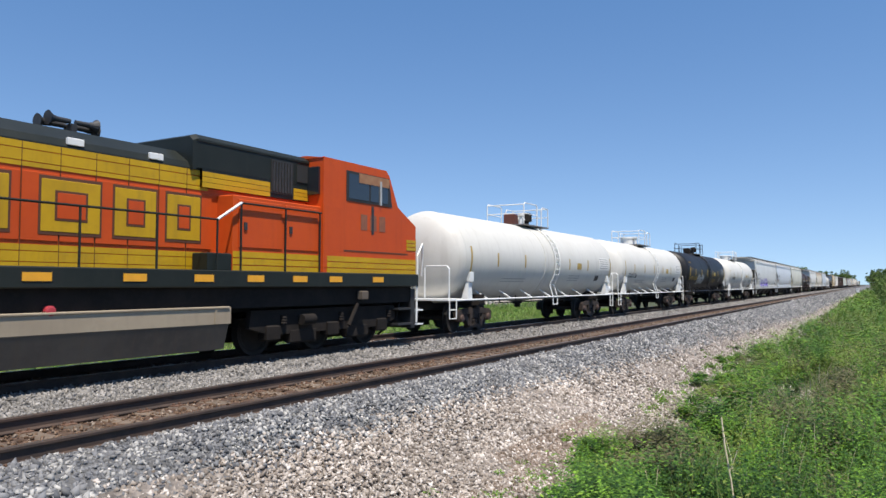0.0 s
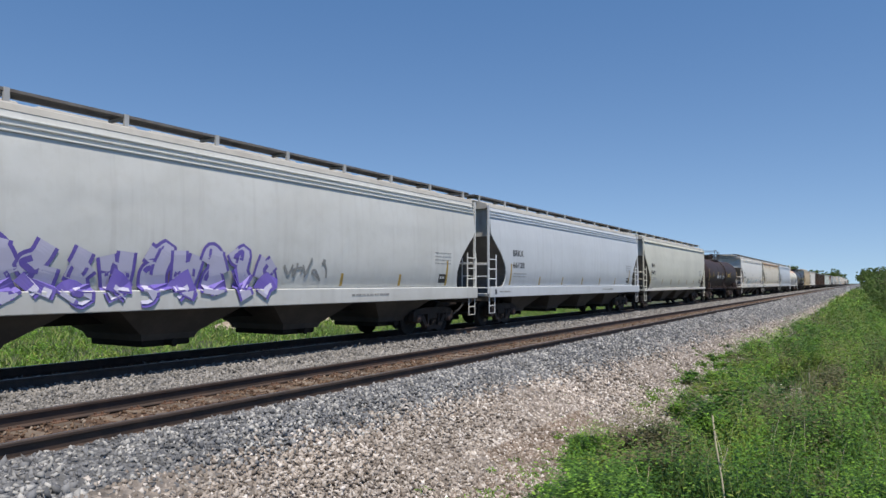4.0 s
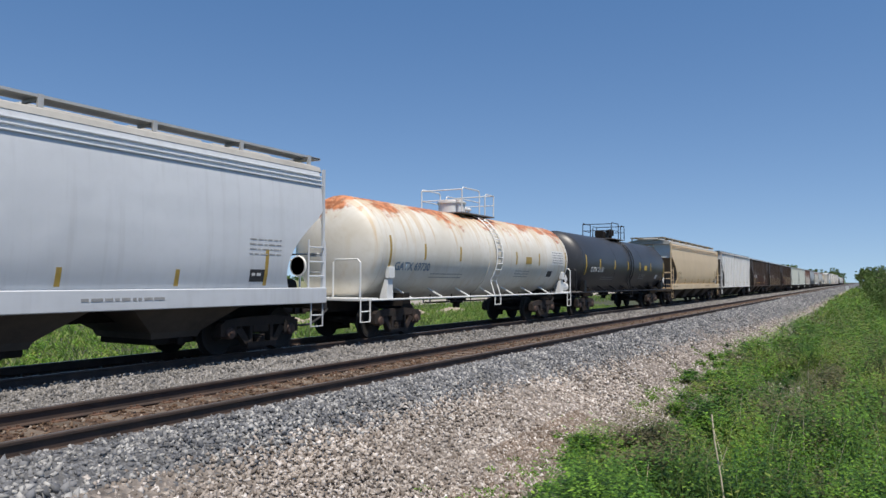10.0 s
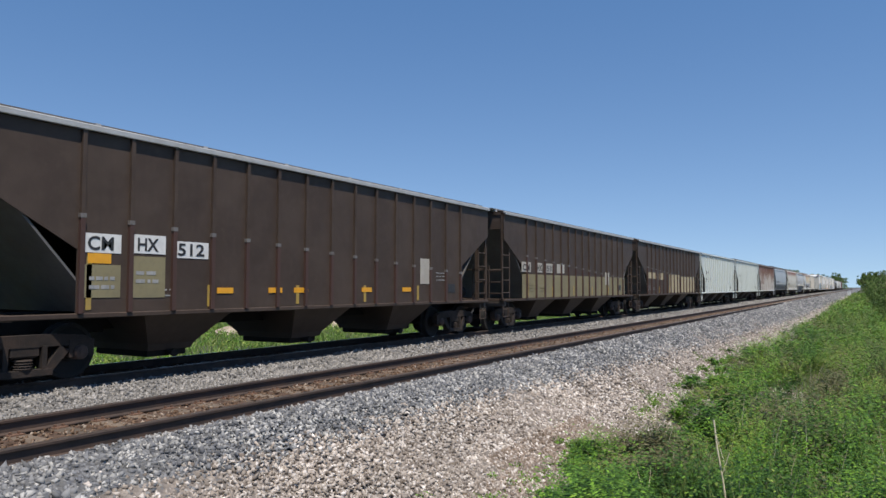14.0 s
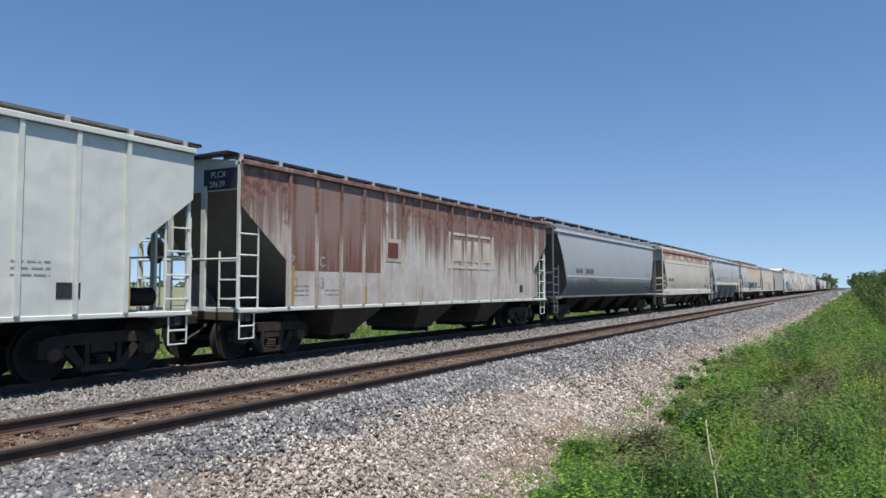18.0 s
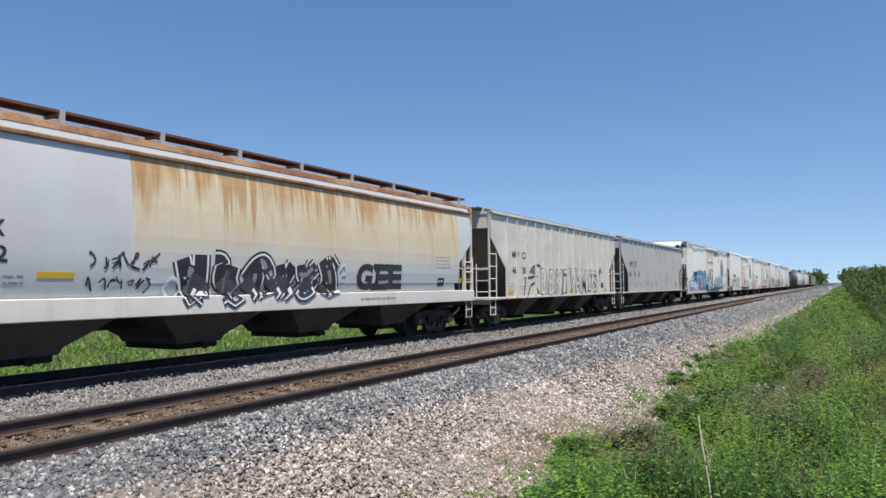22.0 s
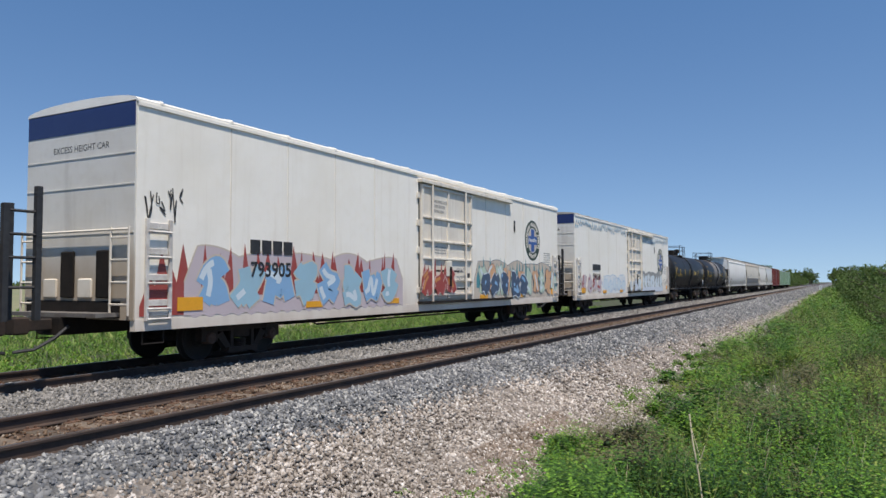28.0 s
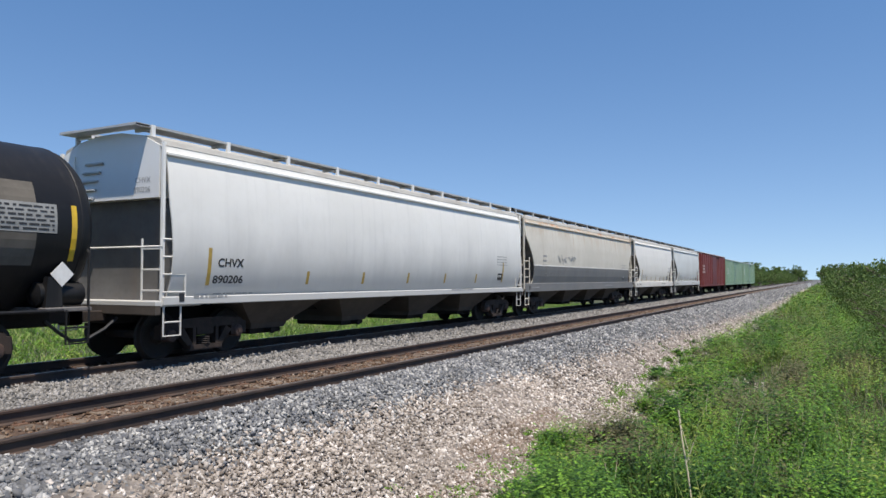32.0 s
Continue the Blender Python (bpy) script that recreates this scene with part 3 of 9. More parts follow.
OCT_V = np.array([(1, 0, 0), (-1, 0, 0), (0, 1, 0), (0, -1, 0), (0, 0, 1), (0, 0, -1)]) * 1.15
OCT_F = np.array([(0, 2, 4), (2, 1, 4), (1, 3, 4), (3, 0, 4), (2, 0, 5), (1, 2, 5), (3, 1, 5), (0, 3, 5)])


def seam(y):
    """Where the grey stones of the shoulder give way to the pinkish ones of the slope."""
    return np.interp(y, [0, 9, 25, 75, 150], [-5.95, -5.85, -5.35, -4.65, -4.4])


def stones(name, profile, x0, x1, y0, y1, n, size, material, label, seed, pw=1.3, fine=True, side=0):
    """Angular crushed stones scattered on a profile, denser towards y0. side: -1 or 1 keeps one side of the seam."""
    rng = np.random.default_rng(seed)
    base, faces = (CHIP_V, CHIP_F) if fine else (OCT_V, OCT_F)
    k = len(base)
    x = rng.uniform(x0, x1, n)
    y = y0 + (y1 - y0) * rng.uniform(0, 1, n) ** pw
    if side:
        keep = side * (x - seam(y) - rng.normal(0, 0.16, n)) > 0
        x, y = x[keep], y[keep]
        n = len(x)
    z = height_on(profile, x) + rng.normal(0, size * 0.22, n) + size * 0.12
    shapes = base[None] * rng.uniform(0.5, 1.4, (24, k, 1)) * np.array([1.35, 0.85, 0.62])
    v = shapes[rng.integers(0, 24, n)] * (size * 0.5 * rng.uniform(0.65, 1.35, n) * (1 + 0.25 * (y - y0) / (y1 - y0)))[:, None, None]
    v = np.einsum("nij,nkj->nki", spin(n, rng), v) + np.stack([x, y, z], -1)[:, None]
    f = faces[None] + (np.arange(n) * k)[:, None, None]
    tagged(new(name, raw_mesh(name, v.reshape(-1, 3), f.reshape(-1, 3), material)), label, "ballast" if "ballast" in name else "soil", kind="stuff")


SIDE = SHOULDER + SLOPEP[1:]
for fine, a, b, m in ((True, 2.0, 14, 1.0), (False, 14, 80, 1.3)):
    stones("ballast_stones", SIDE, -6.95, -5.3 if fine else -4.2, a, b, 17000 if fine else 36000, 0.055 * m, STONE_GREY, "angular blue-grey stones on the track shoulder", 11, 1.0 if fine else 1.7, fine, -1)
    stones("ballast_stones", SIDE, -6.3, -2.9 if fine else -3.3, max(a, 4), b, 33000 if fine else 34000, 0.054 * m, STONE_PINK, "angular pinkish white stones on the slope", 12, 1.0 if fine else 1.7, fine, 1)
    stones("ballast_stones", BED, -11.25, -8.64, a, b, 15500 if fine else 18000, 0.060 * m, STONE_PALE, "angular pale grey stones between the tracks", 13, 1.1 if fine else 1.7, fine)
    stones("ballast_stones", FILL, -8.45, -7.12, a, b, 2600 if fine else 3000, 0.045 * m, STONE_BROWN, "rust-stained stones between the near rails", 14, 1.1, fine)
for prof, x0, x1, m, text, k in ((SIDE, -6.95, -4.2, STONE_GREY, "grey stones of the shoulder further down the line", -1), (SIDE, -5.6, -3.7, STONE_PINK, "pinkish white stones of the slope further down the line", 1), (BED, -11.25, -8.64, STONE_PALE, "pale grey stones between the tracks further down the line", 0)):
    stones("ballast_stones", prof, x0, x1, 78, 300, 8000, 0.15, m, text, 17, 1.7, False, k)
for prof, x0, x1, m, text in ((SHOULDER + SLOPEP[1:4], -6.95, -5.38, STONE_GREY, "grey stones of the shoulder beside the bank"), (SLOPEP, -5.9, -3.6, STONE_PINK, "pinkish white stones of the slope beside the bank"), (BED, -11.25, -8.64, STONE_PALE, "pale grey stones between the tracks beside the bank")):
    stones("ballast_stones", prof, x0, x1, -16, 4, 3600, 0.085, m, text, 18, 1.0, False)
stones("ballast_stones", BED, -12.8, -11.5, 1.5, 30, 2500, 0.055, STONE_GREY, "dark stones between the far rails", 15, 1.3, False)


# ---- parts shared by the rail vehicles; x = side, y = along the train, z = up from the rail ----
def make_truck_meshes():
    d = {}
    s = Shape()                                        # cast side frame with its window and spring group opening
    s.prism([(-1.13, 0.40), (-0.70, 0.38), (-0.70, 0.66), (-1.13, 0.66)], 0.93, 1.10)
    s.prism([(0.70, 0.38), (1.13, 0.40), (1.13, 0.66), (0.70, 0.66)], 0.93, 1.10)
    s.prism([(-1.13, 0.58), (1.13, 0.58), (1.02, 0.72), (0.45, 0.77), (-0.45, 0.77), (-1.02, 0.72)], 0.95, 1.09)
    s.prism([(-0.72, 0.50), (-0.40, 0.16), (-0.26, 0.16), (-0.56, 0.58)], 0.95, 1.09)
    s.prism([(0.26, 0.16), (0.40, 0.16), (0.72, 0.50), (0.56, 0.58)], 0.95, 1.09)
    s.prism([(-0.42, 0.14), (0.42, 0.14), (0.42, 0.24), (-0.42, 0.24)], 0.90, 1.12)
    s.prism([(-0.34, 0.24), (-0.26, 0.24), (-0.26, 0.60), (-0.34, 0.60)], 0.94, 1.10)
    s.prism([(0.26, 0.24), (0.34, 0.24), (0.34, 0.60), (0.26, 0.60)], 0.94, 1.10)
    d["side_frame"] = (s.mesh("side_frame"), STEEL)
    w = Shape().lathe([(0.655, 0.06), (0.655, 0.40), (0.648, 0.485), (0.668, 0.49), (0.685, 0.462), (0.69, 0.457), (0.79, 0.452), (0.79, 0.39), (0.76, 0.36), (0.735, 0.18), (0.79, 0.14), (0.79, 0.05)], "x", 20)
    d["wheel"] = (w.mesh("wheel", True), WHEEL)
    d["axle"] = (Shape().lathe([(-0.66, 0.085), (0.66, 0.085)], "x", 10).mesh("axle", True), STEEL)
    d["bearing"] = (Shape().lathe([(0.92, 0.125), (1.12, 0.125), (1.15, 0.10), (1.155, 0.05), (1.17, 0.05), (1.17, 0.02)], "x", 10).mesh("bearing", True), CAP)
    b = Shape().box(-1.08, 1.08, -0.22, 0.22, 0.42, 0.68, 0.03).box(-0.25, 0.25, -0.2, 0.2, 0.68, 0.78)
    d["bolster"] = (b.mesh("bolster"), STEEL)
    g = Shape().lathe([(0.24 + k * 0.02, 0.13 + 0.02 * (k % 2)) for k in range(9)], "z", 14, (1.0, 0, 0))
    d["spring"] = (g.mesh("spring"), STEEL)
    c = Shape()
    for y in (-0.42, 0.42):
        c.box(-0.9, 0.9, y - 0.05, y + 0.05, 0.42, 0.52)
    for sx in (-0.72, 0.72):
        for y in (-0.395, 0.395):
            c.box(sx - 0.05, sx + 0.05, y - 0.03, y + 0.03, 0.3, 0.6)
    d["brake_beam"] = (c.mesh("brake_beam"), UNDER)
    for me, m in d.values():
        me.materials.append(m)
    return d


TRUCK = make_truck_meshes()
MIRROR = pose(0, 0, 0, 0, 0, 180)


def truck(car, y, wheelbase=1.78):
    t = part("truck", TRUCK["bolster"][0], None, car, "cast steel four-wheel bogie", at=(0, y, 0))
    part("brake_beam", TRUCK["brake_beam"][0], None, t)
    for turn in (Matrix(), MIRROR):
        part("side_frame", TRUCK["side_frame"][0], None, t, at=turn)
        part("spring", TRUCK["spring"][0], None, t, at=turn)
        for s in (-1, 1):
            part("wheel", TRUCK["wheel"][0], None, t, at=Matrix.Translation((0, s * wheelbase / 2, 0.457)) @ turn)
            part("bearing", TRUCK["bearing"][0], None, t, at=Matrix.Translation((0, s * wheelbase / 2, 0.457)) @ turn)
    for s in (-1, 1):
        part("axle", TRUCK["axle"][0], None, t, at=(0, s * wheelbase / 2, 0.457))
    return t


def coupler(car, half):
    """Couplers and air hoses at both ends, reaching half the pitch of the train."""
    for s in (-1, 1):
        c = Shape().box(-0.10, 0.10, min(s * (half - 0.95), s * (half - 0.12)), max(s * (half - 0.95), s * (half - 0.12)), 0.75, 0.95, 0.02)
        c.box(-0.16, 0.16, min(s * (half - 0.26), s * half), max(s * (half - 0.26), s * half), 0.70, 1.0, 0.03)
        part("coupler", c, STEEL, car)
        h = Shape().tube([(0.35, s * (half - 0.85), 0.82), (0.33, s * (half - 0.6), 0.62), (0.25, s * (half - 0.3), 0.45), (0.15, s * half, 0.42)], 0.03, 6)
        part("air_hose", h, INK, car)


def ladder(m, x, y0, y1, z0, z1, rungs, r=0.022):
    """Two stiles and rungs in the plane x = const."""
    m.tube([(x, y0, z0), (x, y0, z1)], r, 5).tube([(x, y1, z0), (x, y1, z1)], r, 5)
    for i in range(rungs):
        z = z0 + (z1 - z0) * (i + 0.5) / rungs
        m.tube([(x, y0, z), (x, y1, z)], r * 0.85, 5)
    return m


def ladder_x(m, y, x0, x1, z0, z1, rungs, r=0.022):
    m.tube([(x0, y, z0), (x0, y, z1)], r, 5).tube([(x1, y, z0), (x1, y, z1)], r, 5)
    for i in range(rungs):
        z = z0 + (z1 - z0) * (i + 0.5) / rungs
        m.tube([(x0, y, z), (x1, y, z)], r * 0.85, 5)
    return m


def on_side(me, side, off=0.012):
    """Lays a flat (y, z) drawing, given as a mesh in x-y, on the car's side surface."""
    for v in me.vertices:
        y, z = v.co.x, v.co.y
        v.co = (side(z) + off + v.co.z, y, z)
    return me


def lettering(car, text, y, z, height, material, side, label="", width=1.0, off=0.0055, align="LEFT", fit=None):
    cu = bpy.data.curves.new("lettering", "FONT")
    cu.body, cu.size, cu.align_x = text, height * 1.38, align
    cu.resolution_u, cu.offset = 3, height * 0.03
    tmp = bpy.data.objects.new("lettering", cu)
    me = bpy.data.meshes.new_from_object(tmp)
    bpy.data.objects.remove(tmp)
    bpy.data.curves.remove(cu)
    me.materials.clear()
    if fit:
        lo, hi = min(v.co.x for v in me.vertices), max(v.co.x for v in me.vertices)
        width = fit / (hi - lo)
        y -= lo * width
    for v in me.vertices:
        v.co = (v.co.x * width + y, v.co.y + z, 0)
    on_side(me, side, off)
    return part("lettering", me, material, car, label)


def end_text(car, text, x, y, z, height, material, label):
    """Lettering on a leading end, which faces down the line."""
    cu = bpy.data.curves.new("end_lettering", "FONT")
    cu.body, cu.size, cu.resolution_u = text, height * 1.38, 3
    tmp = bpy.data.objects.new("end_lettering", cu)
    me = bpy.data.meshes.new_from_object(tmp)
    bpy.data.objects.remove(tmp)
    me.materials.clear()
    for v in me.vertices:
        v.co = (v.co.x + x, y, v.co.y + z)
    return part("end_lettering", me, material, car, label)


def flat(car, name, rects, material, side, off=0.006, label="", steps=2):
    """Painted or stuck-on rectangles (y0, y1, z0, z1) on the car's side."""
    if len(rects) > 1 and name != "data_stencil":
        return [flat(car, name, [r], material, side, off, label, steps) for r in rects][0]
    m = Shape()
    for y0, y1, z0, z1 in rects:
        zs = [z0 + (z1 - z0) * i / steps for i in range(steps + 1)]
        m.rings([[(side(z) - 0.004, y0, z), (side(z) + off, y0, z), (side(z) + off, y1, z), (side(z) - 0.004, y1, z)] for z in zs])
    return part(name, m, material, car, label)


def data_bars(car, y, z, w, lines, material, side, h=0.026, gap=0.10, seed=1, off=0.006):
    """Small stencils too fine to read: bars of their size."""
    rng = random.Random(seed)
    rects = []
    for i in range(lines):
        x = y
        while x < y + w:
            l = rng.uniform(0.05, 0.22)
            rects.append((x, min(x + l, y + w), z - i * gap, z - i * gap + h))
            x += l + rng.uniform(0.025, 0.06)
    return tagged(flat(car, "data_stencil", rects, material, side, off, steps=1), kind="stuff")


def smooth_line(pts, k=6):
    out = []
    n = len(pts)
    for i in range(n - 1):
        p0, p1, p2, p3 = pts[max(i - 1, 0)], pts[i], pts[i + 1], pts[min(i + 2, n - 1)]
        for j in range(k):
            t = j / k
            out.append(tuple(0.5 * (2 * p1[c] + (p2[c] - p0[c]) * t + (2 * p0[c] - 5 * p1[c] + 4 * p2[c] - p3[c]) * t * t
                                    + (3 * p1[c] - p0[c] - 3 * p2[c] + p3[c]) * t ** 3) for c in (0, 1)))
    return out + [pts[-1]]


def ribbon(m, pts, w, side, off, climb=0.0):
    """A brush stroke on the side: centre line (y, z) and width."""
    L, R = [], []
    for i, (a, b) in enumerate(pts):
        p, q = pts[max(i - 1, 0)], pts[min(i + 1, len(pts) - 1)]
        dy, dz = q[0] - p[0], q[1] - p[1]
        n = math.hypot(dy, dz) or 1.0
        L.append((a - dz / n * w / 2, b + dy / n * w / 2))
        R.append((a + dz / n * w / 2, b - dy / n * w / 2))
    o = len(m.v)
    for i, (a, b) in enumerate(zip(L, R)):                 # paint laid later lies a hair higher, where a stroke crosses itself
        h = off + climb * i
        m.v += [(side(a[1]) + h, *a), (side(b[1]) + h, *b)]
    m.f += [(o + 2 * i + 1, o + 2 * i + 3, o + 2 * i + 2, o + 2 * i) for i in range(len(pts) - 1)]


def patch(m, ys, lo, hi, side, off, k=5):
    """A filled area between two curves over ys."""
    o = len(m.v)
    for y, a, b in zip(ys, lo, hi):
        for j in range(k + 1):
            z = a + (b - a) * j / k
            m.v.append((side(z) + off, y, z))
    for i in range(len(ys) - 1):
        for j in range(k):
            a = o + i * (k + 1) + j
            m.f.append((a, a + k + 1, a + k + 2, a + 1))


# abstract spray strokes: hooks, curls, arrows and zigzags, in a unit square
STROKES = (
    (((0.0, 0.9), (0.5, 0.62), (0.12, 0.42), (0.6, 0.3), (1.0, 0.0)), ((0.55, 1.0), (0.8, 0.75), (1.0, 0.45))),
    (((0.0, 0.1), (0.3, 0.95), (0.5, 0.35), (0.72, 0.8), (1.0, 0.0)), ((0.1, 0.6), (0.5, 0.72), (1.0, 0.95))),
    (((0.0, 0.55), (0.3, 0.2), (0.7, 0.05), (1.0, 0.3)), ((0.1, 0.95), (0.45, 0.6), (0.8, 0.62), (1.0, 1.0)), ((0.3, 0.0), (0.5, 0.5), (0.35, 1.0))),
    (((0.0, 0.7), (0.45, 0.45), (0.2, 0.05), (0.75, 0.15), (1.0, 0.0)), ((0.3, 1.0), (0.65, 0.6), (1.0, 0.62))),
    (((1.0, 0.95), (0.55, 0.85), (0.05, 1.0), (0.25, 0.55), (0.0, 0.15)), ((0.45, 0.6), (0.8, 0.5), (0.6, 0.1), (1.0, 0.05))),
    (((0.0, 0.0), (0.4, 0.5), (0.2, 1.0)), ((0.25, 0.05), (0.7, 0.42), (1.0, 1.0)), ((0.55, 0.0), (1.0, 0.3))),
)


def spray_piece(car, y0, y1, z0, z1, fill, outline, side, seed=1, glyphs=6, accent=None, back=None, label="", w=0.06, fill2=None, spikes=None, layer=0, bold=0.30, outer=None):
    """A sprayed mural: backing cloud, pointed tongues, then fat interlocking strokes, each outlined, with thin lights in an accent colour."""
    rng = random.Random(seed)
    H, W = z1 - z0, (y1 - y0) / glyphs
    lift = 0.0075 * layer                                  # later paint lies on earlier paint
    if back:
        m = Shape()
        n = max(30, int((y1 - y0) * 14))
        ys = [y0 - 0.25 + (y1 - y0 + 0.5) * i / n for i in range(n + 1)]
        ph = rng.uniform(0, 6)
        hi = [z1 - 0.04 + 0.05 * math.sin(i * 0.21 + ph) + 0.13 * abs(math.sin(i * 0.16 + ph)) ** 0.6 - (0.5 * H * max(0, 1 - min(i, n - i) / 4)) for i in range(n + 1)]
        lo = [z0 - 0.02 + 0.03 * math.sin(i * 1.3) for i in range(n + 1)]
        patch(m, ys, lo, hi, side, lift + 0.007)
        part("graffiti", m, back, car, label)
        o = Shape()
        ribbon(o, list(zip(ys, hi)), w * 0.7, side, lift + 0.008)
        part("graffiti_outline", o, outer or outline, car)
    if spikes:                                             # pointed tongues standing out above the forms
        n = int((y1 - y0) / 0.35)
        for k in range(n):
            c = y0 + (k + rng.random()) * (y1 - y0) / n
            b = rng.uniform(0.08, 0.18)
            m = Shape()
            patch(m, [c - b, c + b * rng.uniform(-0.6, 0.6), c + b], [z0 + 0.3 * H] * 3, [z0 + 0.55 * H, z1 + rng.uniform(0.0, 0.26), z0 + 0.55 * H], side, lift + 0.0085 + 0.0002 * (k % 4), 3)
            part("graffiti_spike", m, spikes, car)
    last = -1
    for g in range(glyphs):
        k = rng.randrange(len(STROKES))
        if k == last:
            k = (k + 3) % len(STROKES)
        last = k
        c0, wide = y0 + g * W, W * rng.uniform(1.0, 1.25)
        mu, mv = rng.random() < 0.5, rng.random() < 0.5
        top, foot, lean = H * rng.uniform(0.86, 1.0), H * rng.uniform(0.0, 0.10), rng.uniform(-0.10, 0.16) * H
        fat = min(bold, 0.36 * W + 0.02)
        pad = fat / 2 + w * 0.4
        om, fm, lm, xm = Shape(), Shape(), Shape(), Shape()
        lay = 0.0095 + lift + 0.0021 * g
        for i, pts in enumerate(STROKES[k]):
            q = [(c0 + pad + (1 - u if mu else u) * max(wide - 2 * pad, 0.1) + (v - 0.5) * lean, z0 + foot + pad * 0.8 + (1 - v if mv else v) * (top - foot - 1.6 * pad)) for u, v in pts]
            line = smooth_line(q, 6)
            if outer:
                ribbon(xm, line, fat + 3.4 * w, side, lay - 0.0008 + 0.0001 * i, 0.000004)
            ribbon(om, line, fat + 1.7 * w, side, lay + 0.0001 * i, 0.000004)
            ribbon(fm, line, fat, side, lay + 0.0009 + 0.0001 * i, 0.000004)
            if accent:
                a, b = sorted((rng.randrange(len(line)), rng.randrange(len(line))))
                if b - a > 3:
                    ribbon(lm, [(y - fat * 0.22, z + fat * 0.12) for y, z in line[a:b]], fat * 0.36, side, lay + 0.0016 + 0.0001 * i, 0.000004)
        if outer:
            part("graffiti_halo", xm, outer, car)
        f = part("graffiti_outline", om, outline, car, label if g == 0 and not back else "")
        part("graffiti_form", fm, fill if (g % 2 == 0 or not fill2) else fill2, f)
        if lm.f:
            part("graffiti_accent", lm, accent, f)


def glyph_mesh(ch, bold):
    cu = bpy.data.curves.new("lettering", "FONT")
    cu.body, cu.size, cu.resolution_u, cu.offset = ch, 1.38, 3, bold
    tmp = bpy.data.objects.new("lettering", cu)
    me = bpy.data.meshes.new_from_object(tmp)
    bpy.data.objects.remove(tmp)
    bpy.data.curves.remove(cu)
    me.materials.clear()
    return me


def bubble(car, text, y0, y1, z0, z1, fill, outline, side, seed=1, fat=0.05, line=0.05, label=""):
    """Fat outlined hand-sprayed letters, each a little out of line with the next."""
    rng = random.Random(seed)
    W = (y1 - y0) / len(text)
    for g, ch in enumerate(text):
        base = glyph_mesh(ch, 0.0)
        xs, zs = [v.co.x for v in base.vertices], [v.co.y for v in base.vertices]
        sx, sz = W * 0.86 / max(max(xs) - min(xs), 0.3), (z1 - z0) * rng.uniform(0.88, 1.0) / (max(zs) - min(zs))
        dz, lean = rng.uniform(0.0, 0.08), rng.uniform(-0.10, 0.16)
        for k, (off, m) in enumerate(((fat + line, outline), (fat, fill))):
            me = glyph_mesh(ch, off)
            for v in me.vertices:
                a, b = (v.co.x - min(xs)) * sx, (v.co.y - min(zs)) * sz
                v.co = (y0 + g * W + a + lean * b, z0 + dz + b, 0)
            on_side(me, side, 0.010 + 0.0022 * g + 0.001 * k)
            part("graffiti_outline" if k == 0 else "graffiti_letter", me, m, car, label if g == 0 and k == 0 else "")


def strokes(car, lines, w, material, side, off=0.012):
    """Free brush lines given by a few points."""
    for k, pts in enumerate(lines):
        m = Shape()
        ribbon(m, smooth_line(pts, 6), w, side, off + 0.0008 * k, 0.000004)
        part("graffiti", m, material, car)


def scrawl(car, y0, y1, z0, z1, material, side, seed=1, w=0.03, n=5):
    """A quick hand-drawn tag, abstract loops."""
    rng = random.Random(seed)
    for g in range(n):
        m = Shape()
        c0, c1 = y0 + (y1 - y0) * g / n, y0 + (y1 - y0) * (g + 1.1) / n
        p = [(rng.uniform(c0, c1), rng.uniform(z0, z1)) for _ in range(rng.choice((4, 5, 6)))]
        ribbon(m, smooth_line(p, 5), w, side, 0.010 + 0.0016 * (g % 3), 0.00004)
        part("graffiti", m, material, car)


